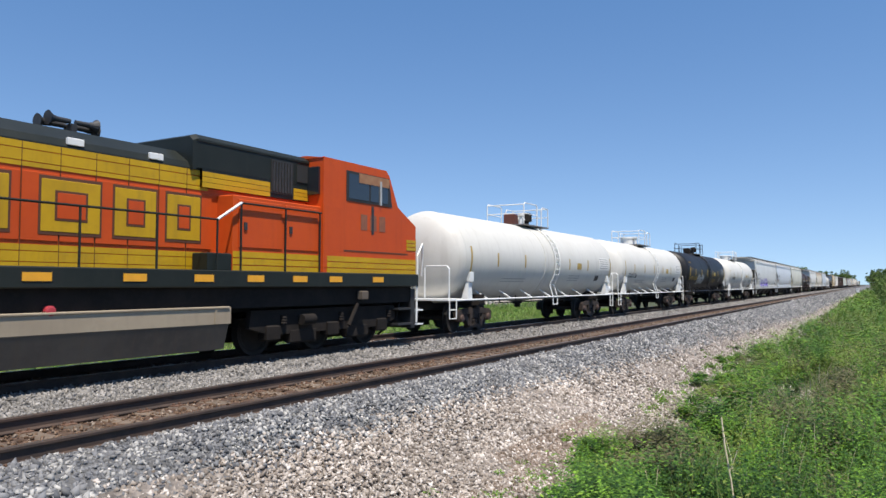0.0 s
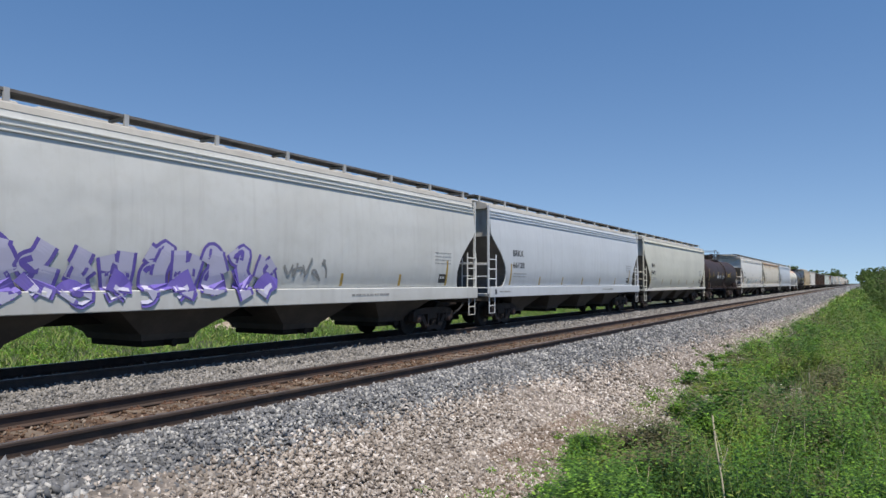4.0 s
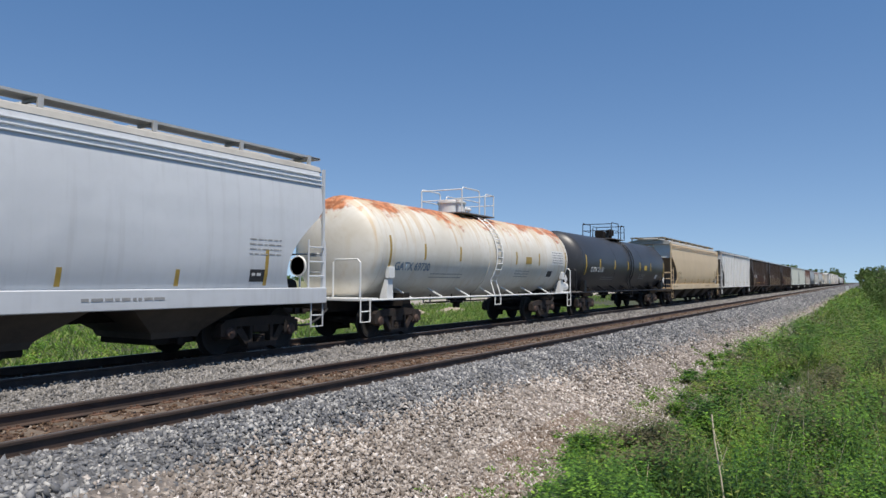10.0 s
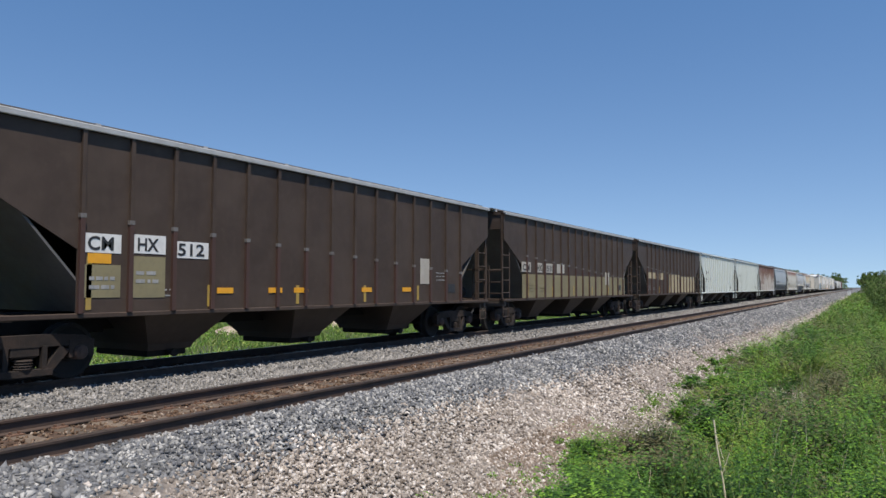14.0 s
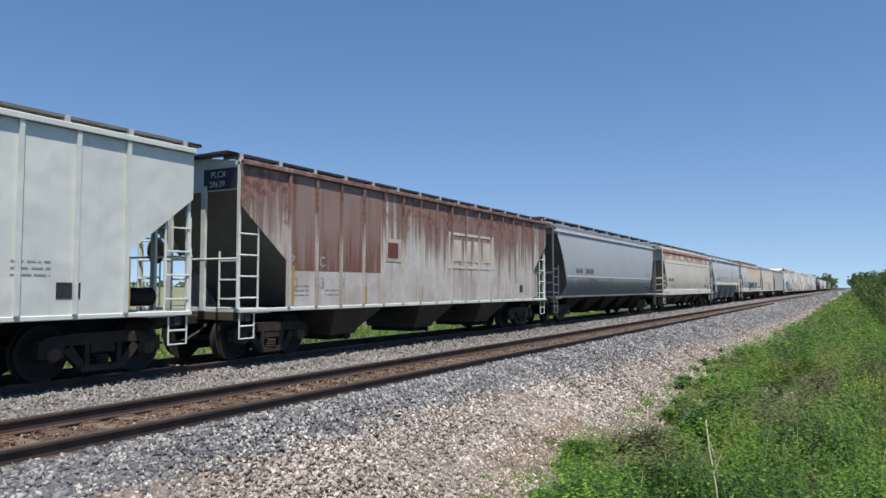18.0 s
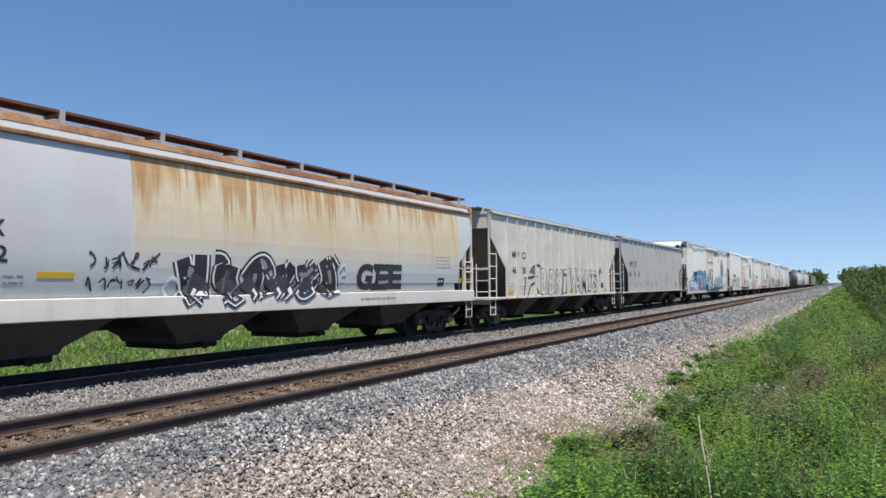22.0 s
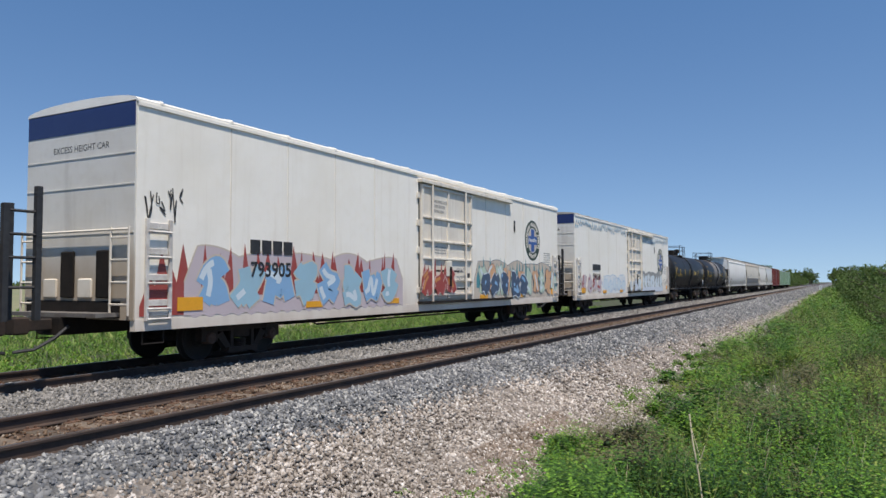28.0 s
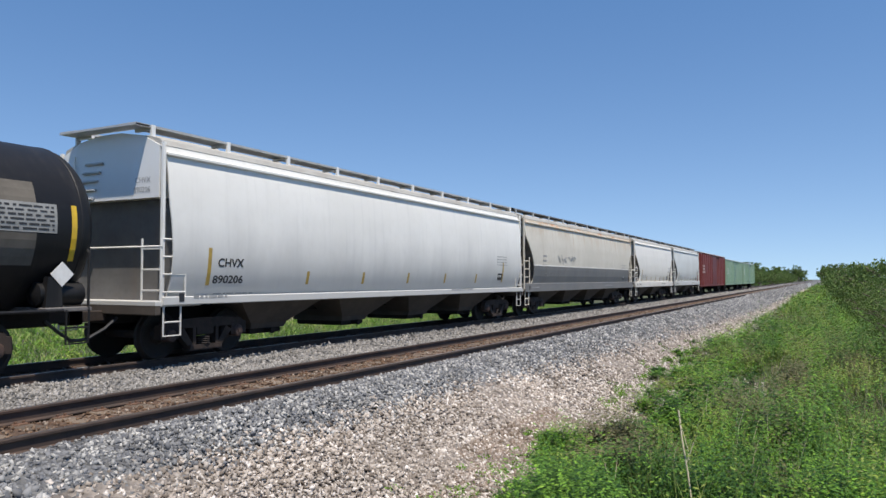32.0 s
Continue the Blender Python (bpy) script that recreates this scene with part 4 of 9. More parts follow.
# ---- tank cars ----
def tank_car(label, length, half, paint, trim, marks, mark_mat, strip=YELLOW, R=1.44, zc=2.38, band=None, dome="box", number_y=0.2, data=FADED, mark_h=0.22, mark_at=(-5.5, 1.95, 1.9), ladder_y=0.35,
             panel=None, rail_mat=None, center_band=0.0, tail=0.5, dome_y=None):
    """length: straight shell; half: half the coupled length; tail: how much longer the trailing end is. The marks are stencilled on the near side."""
    car = thing("tank_car", label, "tank car", "freight cars of the train")
    h = length / 2
    rail_mat = rail_mat or trim

    def side(z):
        return math.sqrt(max(R * R - (z - zc) ** 2, 0.01))
    prof = []
    for i in range(9):
        a = math.pi / 2 * i / 8
        prof.append((-h - 0.62 * math.cos(a), max(R * math.sin(a), 0.02)))
    prof += [(-h * 0.6, R), (-h * 0.2, R), (h * 0.2, R), (h * 0.6, R)]
    prof += [(tail - y, r) for y, r in prof[8::-1]]
    part("tank_shell", Shape().lathe(prof, "y", 56, (0, 0, zc)), paint, car, smooth=True)
    for y in (-h, -h * 0.34, h * 0.34, h + tail):
        part("weld_seam", Shape().lathe([(y - 0.015, R + 0.001), (y - 0.008, R + 0.006), (y + 0.008, R + 0.006), (y + 0.015, R + 0.001)], "y", 56, (0, 0, zc)), paint, car, smooth=True)
    if band:
        part("painted_band", Shape().lathe([(band[0], R + 0.002), (band[0], R + 0.007), (band[1], R + 0.007), (band[1], R + 0.002)], "y", 56, (0, 0, zc)), band[2], car, smooth=True)
    if center_band:
        part("center_band", Shape().lathe([(-center_band, R + 0.001), (-center_band, R + 0.014), (center_band, R + 0.014), (center_band, R + 0.001)], "y", 56, (0, 0, zc)), paint, car, smooth=True)
    # platform, manway and safety rail on top
    top = zc + R
    pl = Shape().box(-0.8, 0.8, -1.08, 1.34, top - 0.05, top - 0.01)
    part("platform", pl, GRATE, car)
    if dome == "round":
        part("manway", Shape().lathe([(top - 0.1, 0.46), (top + 0.34, 0.46), (top + 0.34, 0.50), (top + 0.40, 0.50), (top + 0.43, 0.44), (top + 0.44, 0.02)], "z", 24, (0, -0.35 if dome_y is None else dome_y, 0)), trim, car, smooth=True)
    else:
        part("manway", Shape().lathe([(top - 0.1, 0.30), (top + 0.22, 0.30), (top + 0.22, 0.36), (top + 0.30, 0.36), (top + 0.34, 0.30), (top + 0.35, 0.02)], "z", 20, (0, -0.1, 0)), trim, car, smooth=True)
        part("valve_housing", Shape().box(-0.22, 0.22, -0.75, -0.35, top, top + 0.42, 0.03), GALV if dome == "pale" else UNDER if dome == "box" else dome, car)
    if dome != "round":
        part("relief_valve", Shape().lathe([(top, 0.09), (top + 0.16, 0.09), (top + 0.18, 0.20), (top + 0.46, 0.20), (top + 0.52, 0.15), (top + 0.54, 0.02)], "z", 14, (0.3, 0.28, 0)), UNDER, car, smooth=True)
    part("vent_pipe", Shape().lathe([(top, 0.07), (top + 0.30, 0.07), (top + 0.34, 0.12), (top + 0.42, 0.12), (top + 0.44, 0.02)], "z", 12, (0.45, -0.62, 0)), trim, car, smooth=True)
    for yy in (0.45, 0.7):
        part("valve", Shape().lathe([(top, 0.05), (top + 0.2, 0.05), (top + 0.2, 0.09), (top + 0.26, 0.09), (top + 0.3, 0.02)], "z", 10, (0.1, yy, 0)), trim, car, smooth=True)
    for sx in (-0.78, 0.78):
        g = Shape()
        g.tube([(sx, -1.05, top), (sx, -1.05, top + 0.74), (sx, -0.97, top + 0.80), (sx, 0.1, top + 0.80), (sx, 0.2, top + 0.74), (sx, 0.2, top)], 0.022, 6)
        g.tube([(sx, 0.62, top), (sx, 0.62, top + 0.68), (sx, 0.7, top + 0.74), (sx, 1.3, top + 0.74), (sx, 1.3, top)], 0.022, 6)
        g.tube([(sx, -1.05, top + 0.40), (sx, 0.2, top + 0.40)], 0.018, 6)
        part("safety_rail", g, rail_mat, car)
    for sy in (-1.05, 1.3):
        g = Shape().tube([(-0.78, sy, top + 0.74), (0.78, sy, top + 0.74)], 0.022, 6).tube([(-0.78, sy, top + 0.40), (0.78, sy, top + 0.40)], 0.018, 6)
        part("safety_rail", g, rail_mat, car)
    # ladder following the shell
    for sgn in (1, -1):
        arc = [math.radians(a) for a in range(78, -42, -8)]
        stiles = [Shape().tube([(sgn * (R + 0.07) * math.cos(a), ladder_y + dy, zc + (R + 0.07) * math.sin(a)) for a in arc] + [(sgn * 1.42, ladder_y + dy, 1.02), (sgn * 1.42, ladder_y + dy, 0.72)], 0.024, 5) for dy in (-0.22, 0.22)]
        lad = part("side_ladder", stiles[0], rail_mat, car)
        part("stile", stiles[1], rail_mat, lad)
        for x, z in [((R + 0.07) * math.cos(a), zc + (R + 0.07) * math.sin(a)) for a in arc] + [(1.42, 0.74)]:
            part("rung", Shape().tube([(sgn * x, ladder_y - 0.22, z), (sgn * x, ladder_y + 0.22, z)], 0.018, 5), rail_mat, lad)
        # long grab pipe near the bottom with its brackets
        part("side_rail", Shape().tube([(sgn * 1.42, -h - 0.5, 1.04), (sgn * 1.42, h + 0.5, 1.04)], 0.03, 6), rail_mat, car)
        for i in range(7):
            y = -h * 0.78 + i * h * 1.56 / 6
            part("rail_bracket", Shape().tube([(sgn * 1.42, y, 1.04), (sgn * side(1.3) * 0.98, y - 0.14, 1.32)], 0.028, 5), rail_mat, car)
    # sills, bolsters with saddles, end platforms
    for s in (-1, 1):
        part("stub_sill", Shape().box(-0.32, 0.32, min(s * (half - 0.75), s * (half - 4.4)), max(s * (half - 0.75), s * (half - 4.4)), 0.72, 1.06, 0.02), UNDER, car)
        y = s * (half - 3.0)
        sd = Shape().prism([(y - 0.2, 0.85), (y + 0.2, 0.85), (y + 0.14, 1.2), (y - 0.14, 1.2)], -1.35, 1.35)
        part("bolster_beam", sd, UNDER, car)
        for sx in (-1, 1):
            yb = s * (h - 0.42) + (tail if s > 0 else 0.0)
            b = Shape().rings([[(sx * 1.12, yb - 0.15, 1.05), (sx * 1.36, yb - 0.15, 1.05), (sx * 1.36, yb + 0.15, 1.05), (sx * 1.12, yb + 0.15, 1.05)],
                               [(sx * 1.26, yb - 0.11, 1.58), (sx * 1.36, yb - 0.11, 1.58), (sx * 1.36, yb + 0.11, 1.58), (sx * 1.26, yb + 0.11, 1.58)]])
            if panel:
                b.box(min(sx * 1.30, sx * 1.42), max(sx * 1.30, sx * 1.42), yb - 0.13, yb + 0.13, 1.60, 1.90, 0.01)
            part("saddle", b, trim, car)
        part("end_platform", Shape().box(-1.42, 1.42, min(s * (half - 0.75), s * (half - 1.55)), max(s * (half - 0.75), s * (half - 1.55)), 1.02, 1.09, 0.01), GRATE if trim is BLACK else trim, car)
        ye = s * (half - 0.8)
        for sx in (-1, 1):
            g = Shape().tube([(sx * 1.4, ye, 1.06), (sx * 1.4, ye, 1.98), (sx * 1.32, ye, 2.06), (sx * 0.62, ye, 2.06), (sx * 0.55, ye, 1.98), (sx * 0.55, ye, 1.06)], 0.025, 6)
            part("end_rail", g, rail_mat, car)
            st = Shape().tube([(sx * 1.42, ye, 1.05), (sx * 1.42, ye, 0.5), (sx * 1.42, ye - s * 0.4, 0.5), (sx * 1.42, ye - s * 0.4, 1.05)], 0.02, 5)
            st.tube([(sx * 1.42, ye, 0.76), (sx * 1.42, ye - s * 0.4, 0.76)], 0.018, 5)
            part("step", st, rail_mat, car)
        truck(car, s * (half - 3.0))
    part("brake_reservoir", Shape().lathe([(half - 1.62, 0.02), (half - 1.57, 0.19), (half - 0.80, 0.19), (half - 0.75, 0.02)], "y", 14, (1.14, 0, 1.30)), trim, car, smooth=True)
    part("brake_wheel", Shape().lathe([(-0.02, 0.26), (0.02, 0.28), (0.02, 0.24), (-0.02, 0.24)], "y", 18, (-0.55, -half + 0.72, 1.9)), trim, car)
    part("bottom_outlet", Shape().lathe([(0.62, 0.12), (0.75, 0.12), (0.78, 0.2), (1.05, 0.24)], "z", 14).box(-0.12, 0.12, -0.5, 0.5, 0.86, 0.96), UNDER, car)
    pb = Shape()
    for i in range(6):
        y = -h * 0.5 + i * h / 5
        pb.tube([(0.9, y, 1.12), (0.9, y, 0.86)], 0.02, 5)
    pb.tube([(0.9, -h * 0.55, 0.88), (0.9, h * 0.55, 0.88)], 0.025, 5)
    part("brake_rigging", pb, UNDER, car)
    # markings
    strips = [-h + 0.35] + [-h + (i + 1) * 2 * h / 6.2 for i in range(5)] + [h + tail - 0.15]
    for i, y in enumerate(strips):
        tall = i in (0, 6)
        flat(car, "reflector_strip", [(y - 0.045, y + 0.045, zc - (0.55 if tall else 0.25), zc + (0.35 if tall else 0.2))], strip, side, steps=5)
    if marks:
        lettering(car, marks, mark_at[0], mark_at[1], mark_h, mark_mat, side, "stencilled reporting mark", fit=mark_at[2])
    if data:
        data_bars(car, -h + number_y * 2 * h, zc - 0.66, 1.9, 2, data, side, seed=3)
        data_bars(car, h * 0.30, zc - 0.50, 1.2, 3, data, side, seed=4)
    if paint is BLACK:                                     # small lines of stencilling at both heads
        data_bars(car, -h + 0.45, zc + 0.62, 0.7, 1, YELINK, side, 0.05, 0.12, 7)
        data_bars(car, -h + 0.55, zc + 0.30, 0.5, 3, YELINK, side, 0.035, 0.10, 8)
        flat(car, "data_panel", [(h + tail - 1.5, h + tail - 0.45, zc - 0.12, zc + 0.34)], GREYSLAB, side, steps=3)
        data_bars(car, h + tail - 1.45, zc + 0.27, 0.95, 6, INK, side, 0.03, 0.07, 9, 0.009)
    if panel:
        flat(car, "data_panel", [(h + tail - 1.75, h + tail - 0.45, zc - 0.20, zc + 0.36)], panel, side, steps=3)
        data_bars(car, h + tail - 1.65, zc + 0.27, 1.1, 5, data, side, 0.035, 0.1, 5, 0.010)
    if paint is BLACK:                                     # an outlined, leaning stencil box
        for a, b in (((0, 0), (0.42, 0)), ((0.42, 0), (0.5, 0.2)), ((0.5, 0.2), (0.08, 0.2)), ((0.08, 0.2), (0, 0))):
            m = Shape()
            ribbon(m, [(h - 1.95 + a[0], zc - 0.62 + a[1]), (h - 1.95 + b[0], zc - 0.62 + b[1])], 0.03, side, 0.006)
            part("stencil_box", m, WHITEINK, car)
    else:
        flat(car, "test_stencil", [(h - 1.5, h - 1.05, zc - 0.68, zc - 0.45)], INK if data is not FADED or paint in (CREAM, RUSTTANK) else WHITEINK, side)
    sp = h * (0.36 if paint is BLACK else 0.42)
    flat(car, "spill_sign", [(sp, sp + 0.5, zc - 0.22, zc + 0.04)], strip, side)
    plac = Shape().prism([(half - 1.25, 1.42), (half - 1.05, 1.62), (half - 1.25, 1.82), (half - 1.45, 1.62)], 1.36, 1.372)
    part("placard", plac, WHITEINK, car)
    coupler(car, half)
    return car, side


# ---- covered hoppers ----
def roof_walk(car, hl, z, x0, x1, mat_plate, mat_post, z_roof, x_roof, step=1.95):
    """Running boards along both roof edges on brackets, and across the ends."""
    for sx in (-1, 1):
        part("running_board", Shape().box(min(sx * x0, sx * x1), max(sx * x0, sx * x1), -hl - 0.28, hl + 0.28, z, z + 0.045), mat_plate, car)
        n = int(2 * hl / step)
        for i in range(n + 1):
            y = -hl + 0.1 + i * (2 * hl - 0.2) / n
            b = Shape().box(min(sx * (x1 - 0.03), sx * (x1 + 0.02)), max(sx * (x1 - 0.03), sx * (x1 + 0.02)), y - 0.045, y + 0.045, z_roof, z + 0.05)
            b.box(min(sx * x0, sx * x1), max(sx * x0, sx * x1), y - 0.03, y + 0.03, z - 0.05, z)
            part("board_bracket", b, mat_post, car)
    for s in (-1, 1):
        part("end_walk", Shape().box(-x1, x1, min(s * (hl - 0.02), s * (hl + 0.3)), max(s * (hl - 0.02), s * (hl + 0.3)), z - 0.01, z + 0.03), mat_plate, car)


def hatch_row(car, hl, z, n, material):
    for i in range(n):
        y = -hl + (i + 0.5) * 2 * hl / n
        part("roof_hatch", Shape().box(-0.42, 0.42, y - hl / n * 0.86, y + hl / n * 0.86, z, z + 0.13, 0.03), material, car)


def bay(car, y, ly, z_top, material, wx=1.38, zb=0.33, k=1.0):
    """One discharge hopper with its gate."""
    def ring(hx, hy, z):
        return [(-hx, y - hy, z), (hx, y - hy, z), (hx, y + hy, z), (-hx, y + hy, z)]
    s = Shape().rings([ring(wx, ly * k, z_top), ring(wx * 0.97, ly * 0.86 * k, z_top - 0.10), ring(wx * 0.62, ly * 0.36 * k ** 0.5, zb + 0.22), ring(wx * 0.58, ly * 0.33 * k ** 0.5, zb + 0.10)])
    b = part("discharge_hopper", s, material, car)
    g = Shape().box(-0.74, 0.74, y - ly * 0.30 * k ** 0.5, y + ly * 0.30 * k ** 0.5, zb - 0.02, zb + 0.11, 0.02).lathe([(0.6, 0.05), (0.92, 0.05), (0.92, 0.075), (0.97, 0.075)], "x", 12, (0, y, zb + 0.05))
    part("outlet_gate", g, UNDER, b)


def end_gear(car, hl, half, z_plat, z_top, material, hx=1.52, lad=True, full=True, brake=True, truck_in=2.35, climb=1.3):
    """Open end: platform, posts, ladders, steps and a brake wheel."""
    for s in (-1, 1):
        y0, y1 = s * (hl - 0.9), s * (half - 0.72)
        part("end_platform", Shape().box(-hx, hx, min(y0, y1), max(y0, y1), z_plat - 0.10, z_plat, 0.01), material, car)
        part("end_sill", Shape().box(-hx, hx, min(y1, y1 - s * 0.12), max(y1, y1 - s * 0.12), z_plat - 0.26, z_plat - 0.06, 0.02), DARKBAY, car)
        for sx in (-1, 1):
            x = sx * (hx - 0.03)
            if full:
                part("corner_post", Shape().box(min(x, x - sx * 0.06), max(x, x - sx * 0.06), min(s * hl, s * (hl - 0.06)), max(s * hl, s * (hl - 0.06)), z_plat, z_top), material, car)
            if lad:
                part("side_ladder", ladder(Shape(), x, s * hl, s * (hl - 0.55), z_plat, z_plat + climb, 4), material, car)
                part("end_ladder", ladder_x(Shape(), s * (hl + 0.02), x, x - sx * 0.5, z_plat, z_plat + 1.15 if sx > 0 else z_top - 0.1, 3 if sx > 0 else 7), material, car)
            st = Shape().tube([(x, s * (hl - 0.05), z_plat - 0.1), (x, s * (hl - 0.05), 0.5), (x, s * (hl - 0.45), 0.5), (x, s * (hl - 0.45), z_plat - 0.1)], 0.02, 5)
            st.tube([(x, s * (hl - 0.05), 0.75), (x, s * (hl - 0.45), 0.75)], 0.018, 5)
            part("step", st, material, car)
        part("end_handrail", Shape().tube([(-hx, s * (hl + 0.02), z_plat + 1.0), (hx, s * (hl + 0.02), z_plat + 1.0)], 0.02, 5), material, car)
        part("draft_sill", Shape().box(-0.3, 0.3, min(s * (half - 0.8), s * (hl - 3.2)), max(s * (half - 0.8), s * (hl - 3.2)), 0.70, z_plat - 0.02, 0.02), UNDER, car)
        truck(car, s * (half - truck_in))
    if brake:
        part("brake_wheel", Shape().lathe([(-0.03, 0.25), (0.0, 0.29), (0.03, 0.25), (0.0, 0.22)], "y", 18, (-0.75, -hl - 0.16, z_plat + 1.2)), UNDER, car)
        part("brake_cylinder", Shape().lathe([(-0.3, 0.02), (-0.28, 0.17), (0.28, 0.17), (0.3, 0.02)], "y", 14, (0.7, hl - 0.5, z_plat + 0.25)), UNDER, car, smooth=True)


def round_hopper(label, hl, half, paint, lines=(), bays=4, trim=None, mark_mat=INK, sill=True, plate=GRATE, post=GALV, strip=OCHRE, ribs_top=True, cut=(3.05, 1.15), cut_top=0.12, panel_lines=(),
                 end_paint=None, hopper_mat=None, z_eave=4.02, sill_mat=None, stripe=None, sill_z=(1.02, 1.37), posts=False, data=FADED, roof_mat=None, rib_mat=None, straight=False):
    """Round-sided covered hopper: bulging sides, sloped end sheets, side sill, bays and roof walks."""
    car = thing("covered_hopper", label, "hopper car", "freight cars of the train")
    trim = trim or paint
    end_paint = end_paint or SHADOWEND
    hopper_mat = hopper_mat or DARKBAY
    roof_mat = roof_mat or ROOF
    prof = [(1.12, 1.36), (1.38, 1.45), (1.65, 1.51), (2.0, 1.548), (2.5, 1.555), (3.1, 1.53), (3.6, 1.48), (z_eave - 0.08, 1.42), (z_eave, 1.40)]

    def side(z):
        for (a, b), (c, d) in zip(prof, prof[1:]):
            if z <= c:
                return b + (d - b) * (z - a) / (c - a)
        return prof[-1][1]
    zc, inset = cut
    fine = [1.12 + (z_eave - 1.12) * i / 16 for i in range(17)]

    def bite(z):
        """How far the curved end of the body lies behind its upper edge."""
        u = (zc - z) / (zc - 1.35)
        if u <= 0:
            return 0.0
        if straight:
            return inset * min(u / 0.86, 1.0)
        return inset * (math.sin(u / 0.78 * math.pi / 2) if u < 0.78 else 1.0 - 0.12 * ((u - 0.78) / 0.22) ** 2)
    lev = [(z, side(z), hl - cut_top - bite(z)) for z in fine]
    shell = Shape()
    for sgn in (1, -1):                                    # side sheets
        rows = [[(sgn * x, -hy, z) for z, x, hy in lev], [(sgn * x, hy, z) for z, x, hy in lev]]
        rows += [[(sgn * (x - 0.03), hy, z) for z, x, hy in lev], [(sgn * (x - 0.03), -hy, z) for z, x, hy in lev]]
        o, n = len(shell.v), len(lev)
        for r in rows:
            shell.v += r
        for k in range(4):
            for i in range(n - 1):
                a, b = o + k * n, o + ((k + 1) % 4) * n
                shell.f.append((a + i, b + i, b + i + 1, a + i + 1) if sgn > 0 else (a + i, a + i + 1, b + i + 1, b + i))
    part("side_sheet", shell, paint, car, smooth=True)
    roof = Shape().rings([[(sx, y, z) for sx, z in ((-1.41, z_eave), (-1.36, z_eave + 0.11), (-1.1, z_eave + 0.19), (-0.5, z_eave + 0.28), (0.5, z_eave + 0.28), (1.1, z_eave + 0.19), (1.36, z_eave + 0.11), (1.41, z_eave), (1.35, z_eave - 0.05), (-1.35, z_eave - 0.05))] for y in (-hl + 0.05, hl - 0.05)])
    part("roof", roof, roof_mat, car)
    for s in (-1, 1):
        e = Shape()
        ye = s * (hl - max(cut_top, 0.22) - 0.03)
        e.rings([[(-1.38, ye, z_eave - 0.03), (1.38, ye, z_eave - 0.03), (1.38, ye - s * 0.04, z_eave - 0.03), (-1.38, ye - s * 0.04, z_eave - 0.03)],
                 [(-1.52, ye, zc), (1.52, ye, zc), (1.52, ye - s * 0.04, zc), (-1.52, ye - s * 0.04, zc)]])
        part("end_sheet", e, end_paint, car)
        sl = Shape().rings([[(-side(z) + 0.032, ye - s * bite(z), z), (side(z) - 0.032, ye - s * bite(z), z), (side(z) - 0.032, ye - s * (bite(z) + 0.05), z), (-side(z) + 0.032, ye - s * (bite(z) + 0.05), z)]
                            for z in [zc - (zc - 1.13) * k / 12 for k in range(13)]])
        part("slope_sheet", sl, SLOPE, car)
        if posts:
            part("end_post", Shape().box(-0.55, -0.42, min(ye, ye + s * 0.07), max(ye, ye + s * 0.07), 1.1, z_eave - 0.05).box(0.42, 0.55, min(ye, ye + s * 0.07), max(ye, ye + s * 0.07), 1.1, z_eave - 0.05), end_paint, car)
        part("roof_ladder", ladder_x(Shape(), ye + s * 0.06, -0.1, 0.3, zc, z_eave + 0.3, 5), trim, car)
    if ribs_top:
        for k in range(3):
            z = z_eave - 0.12 - k * 0.1
            part("eave_rib", Shape().box(1.38, side(z) + 0.035, -hl + 0.1, hl - 0.1, z - 0.016, z + 0.016, 0.008).box(-side(z) - 0.035, -1.38, -hl + 0.1, hl - 0.1, z - 0.016, z + 0.016, 0.008), paint, car)
    else:
        part("eave_rib", Shape().box(1.38, 1.50, -hl + 0.1, hl - 0.1, z_eave - 0.20, z_eave - 0.12, 0.02).box(-1.50, -1.38, -hl + 0.1, hl - 0.1, z_eave - 0.20, z_eave - 0.12, 0.02), rib_mat or paint, car)
    for sx in (-1, 1):
        if sill:
            part("side_sill", Shape().box(min(sx * 1.46, sx * 1.56), max(sx * 1.46, sx * 1.56), -hl, hl, sill_z[0], sill_z[1], 0.015), sill_mat or trim, car)
        else:
            part("side_sill", Shape().box(min(sx * 1.40, sx * 1.50), max(sx * 1.40, sx * 1.50), -hl + 0.3, hl - 0.3, 1.08, 1.16, 0.015), sill_mat or trim, car)
    span = 2 * (hl - 1.9)
    for i in range(bays):
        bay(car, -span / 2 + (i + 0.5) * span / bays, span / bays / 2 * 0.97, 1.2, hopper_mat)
    part("center_sill", Shape().box(-0.25, 0.25, -hl + 1.5, hl - 1.5, 0.75, 1.1), UNDER, car)
    end_gear(car, hl, half, 1.14, z_eave + 0.05, trim)
    roof_walk(car, hl, z_eave + 0.355, 0.62, 1.08, plate, post, z_eave + 0.12, 1.1)
    hatch_row(car, hl - 0.5, z_eave + 0.26, 8, roof_mat)
    if stripe:
        flat(car, "dividing_stripe", [(-hl + 1.5, hl - 1.5, 1.98, 2.03)], stripe, side, steps=1)
    # stencils and reflectors
    for text, y, z, h, w in lines:
        lettering(car, text, y, z, h, mark_mat, side, "stencilled reporting mark", fit=w)
    my = (lines[-1][1] if lines else -hl + 1.9) + 0.1
    data_bars(car, my, (lines[-1][2] if lines else 2.0) - 0.22, 1.1, 2, data, side, seed=2)
    for z in panel_lines:
        part("side_seam", Shape().box(side(z) - 0.01, side(z) + 0.02, -hl + 0.15, hl - 0.15, z - 0.012, z + 0.012, 0.005), paint, car)
    data_bars(car, hl * 0.72, 2.35, 0.9, 4, data, side, seed=6)
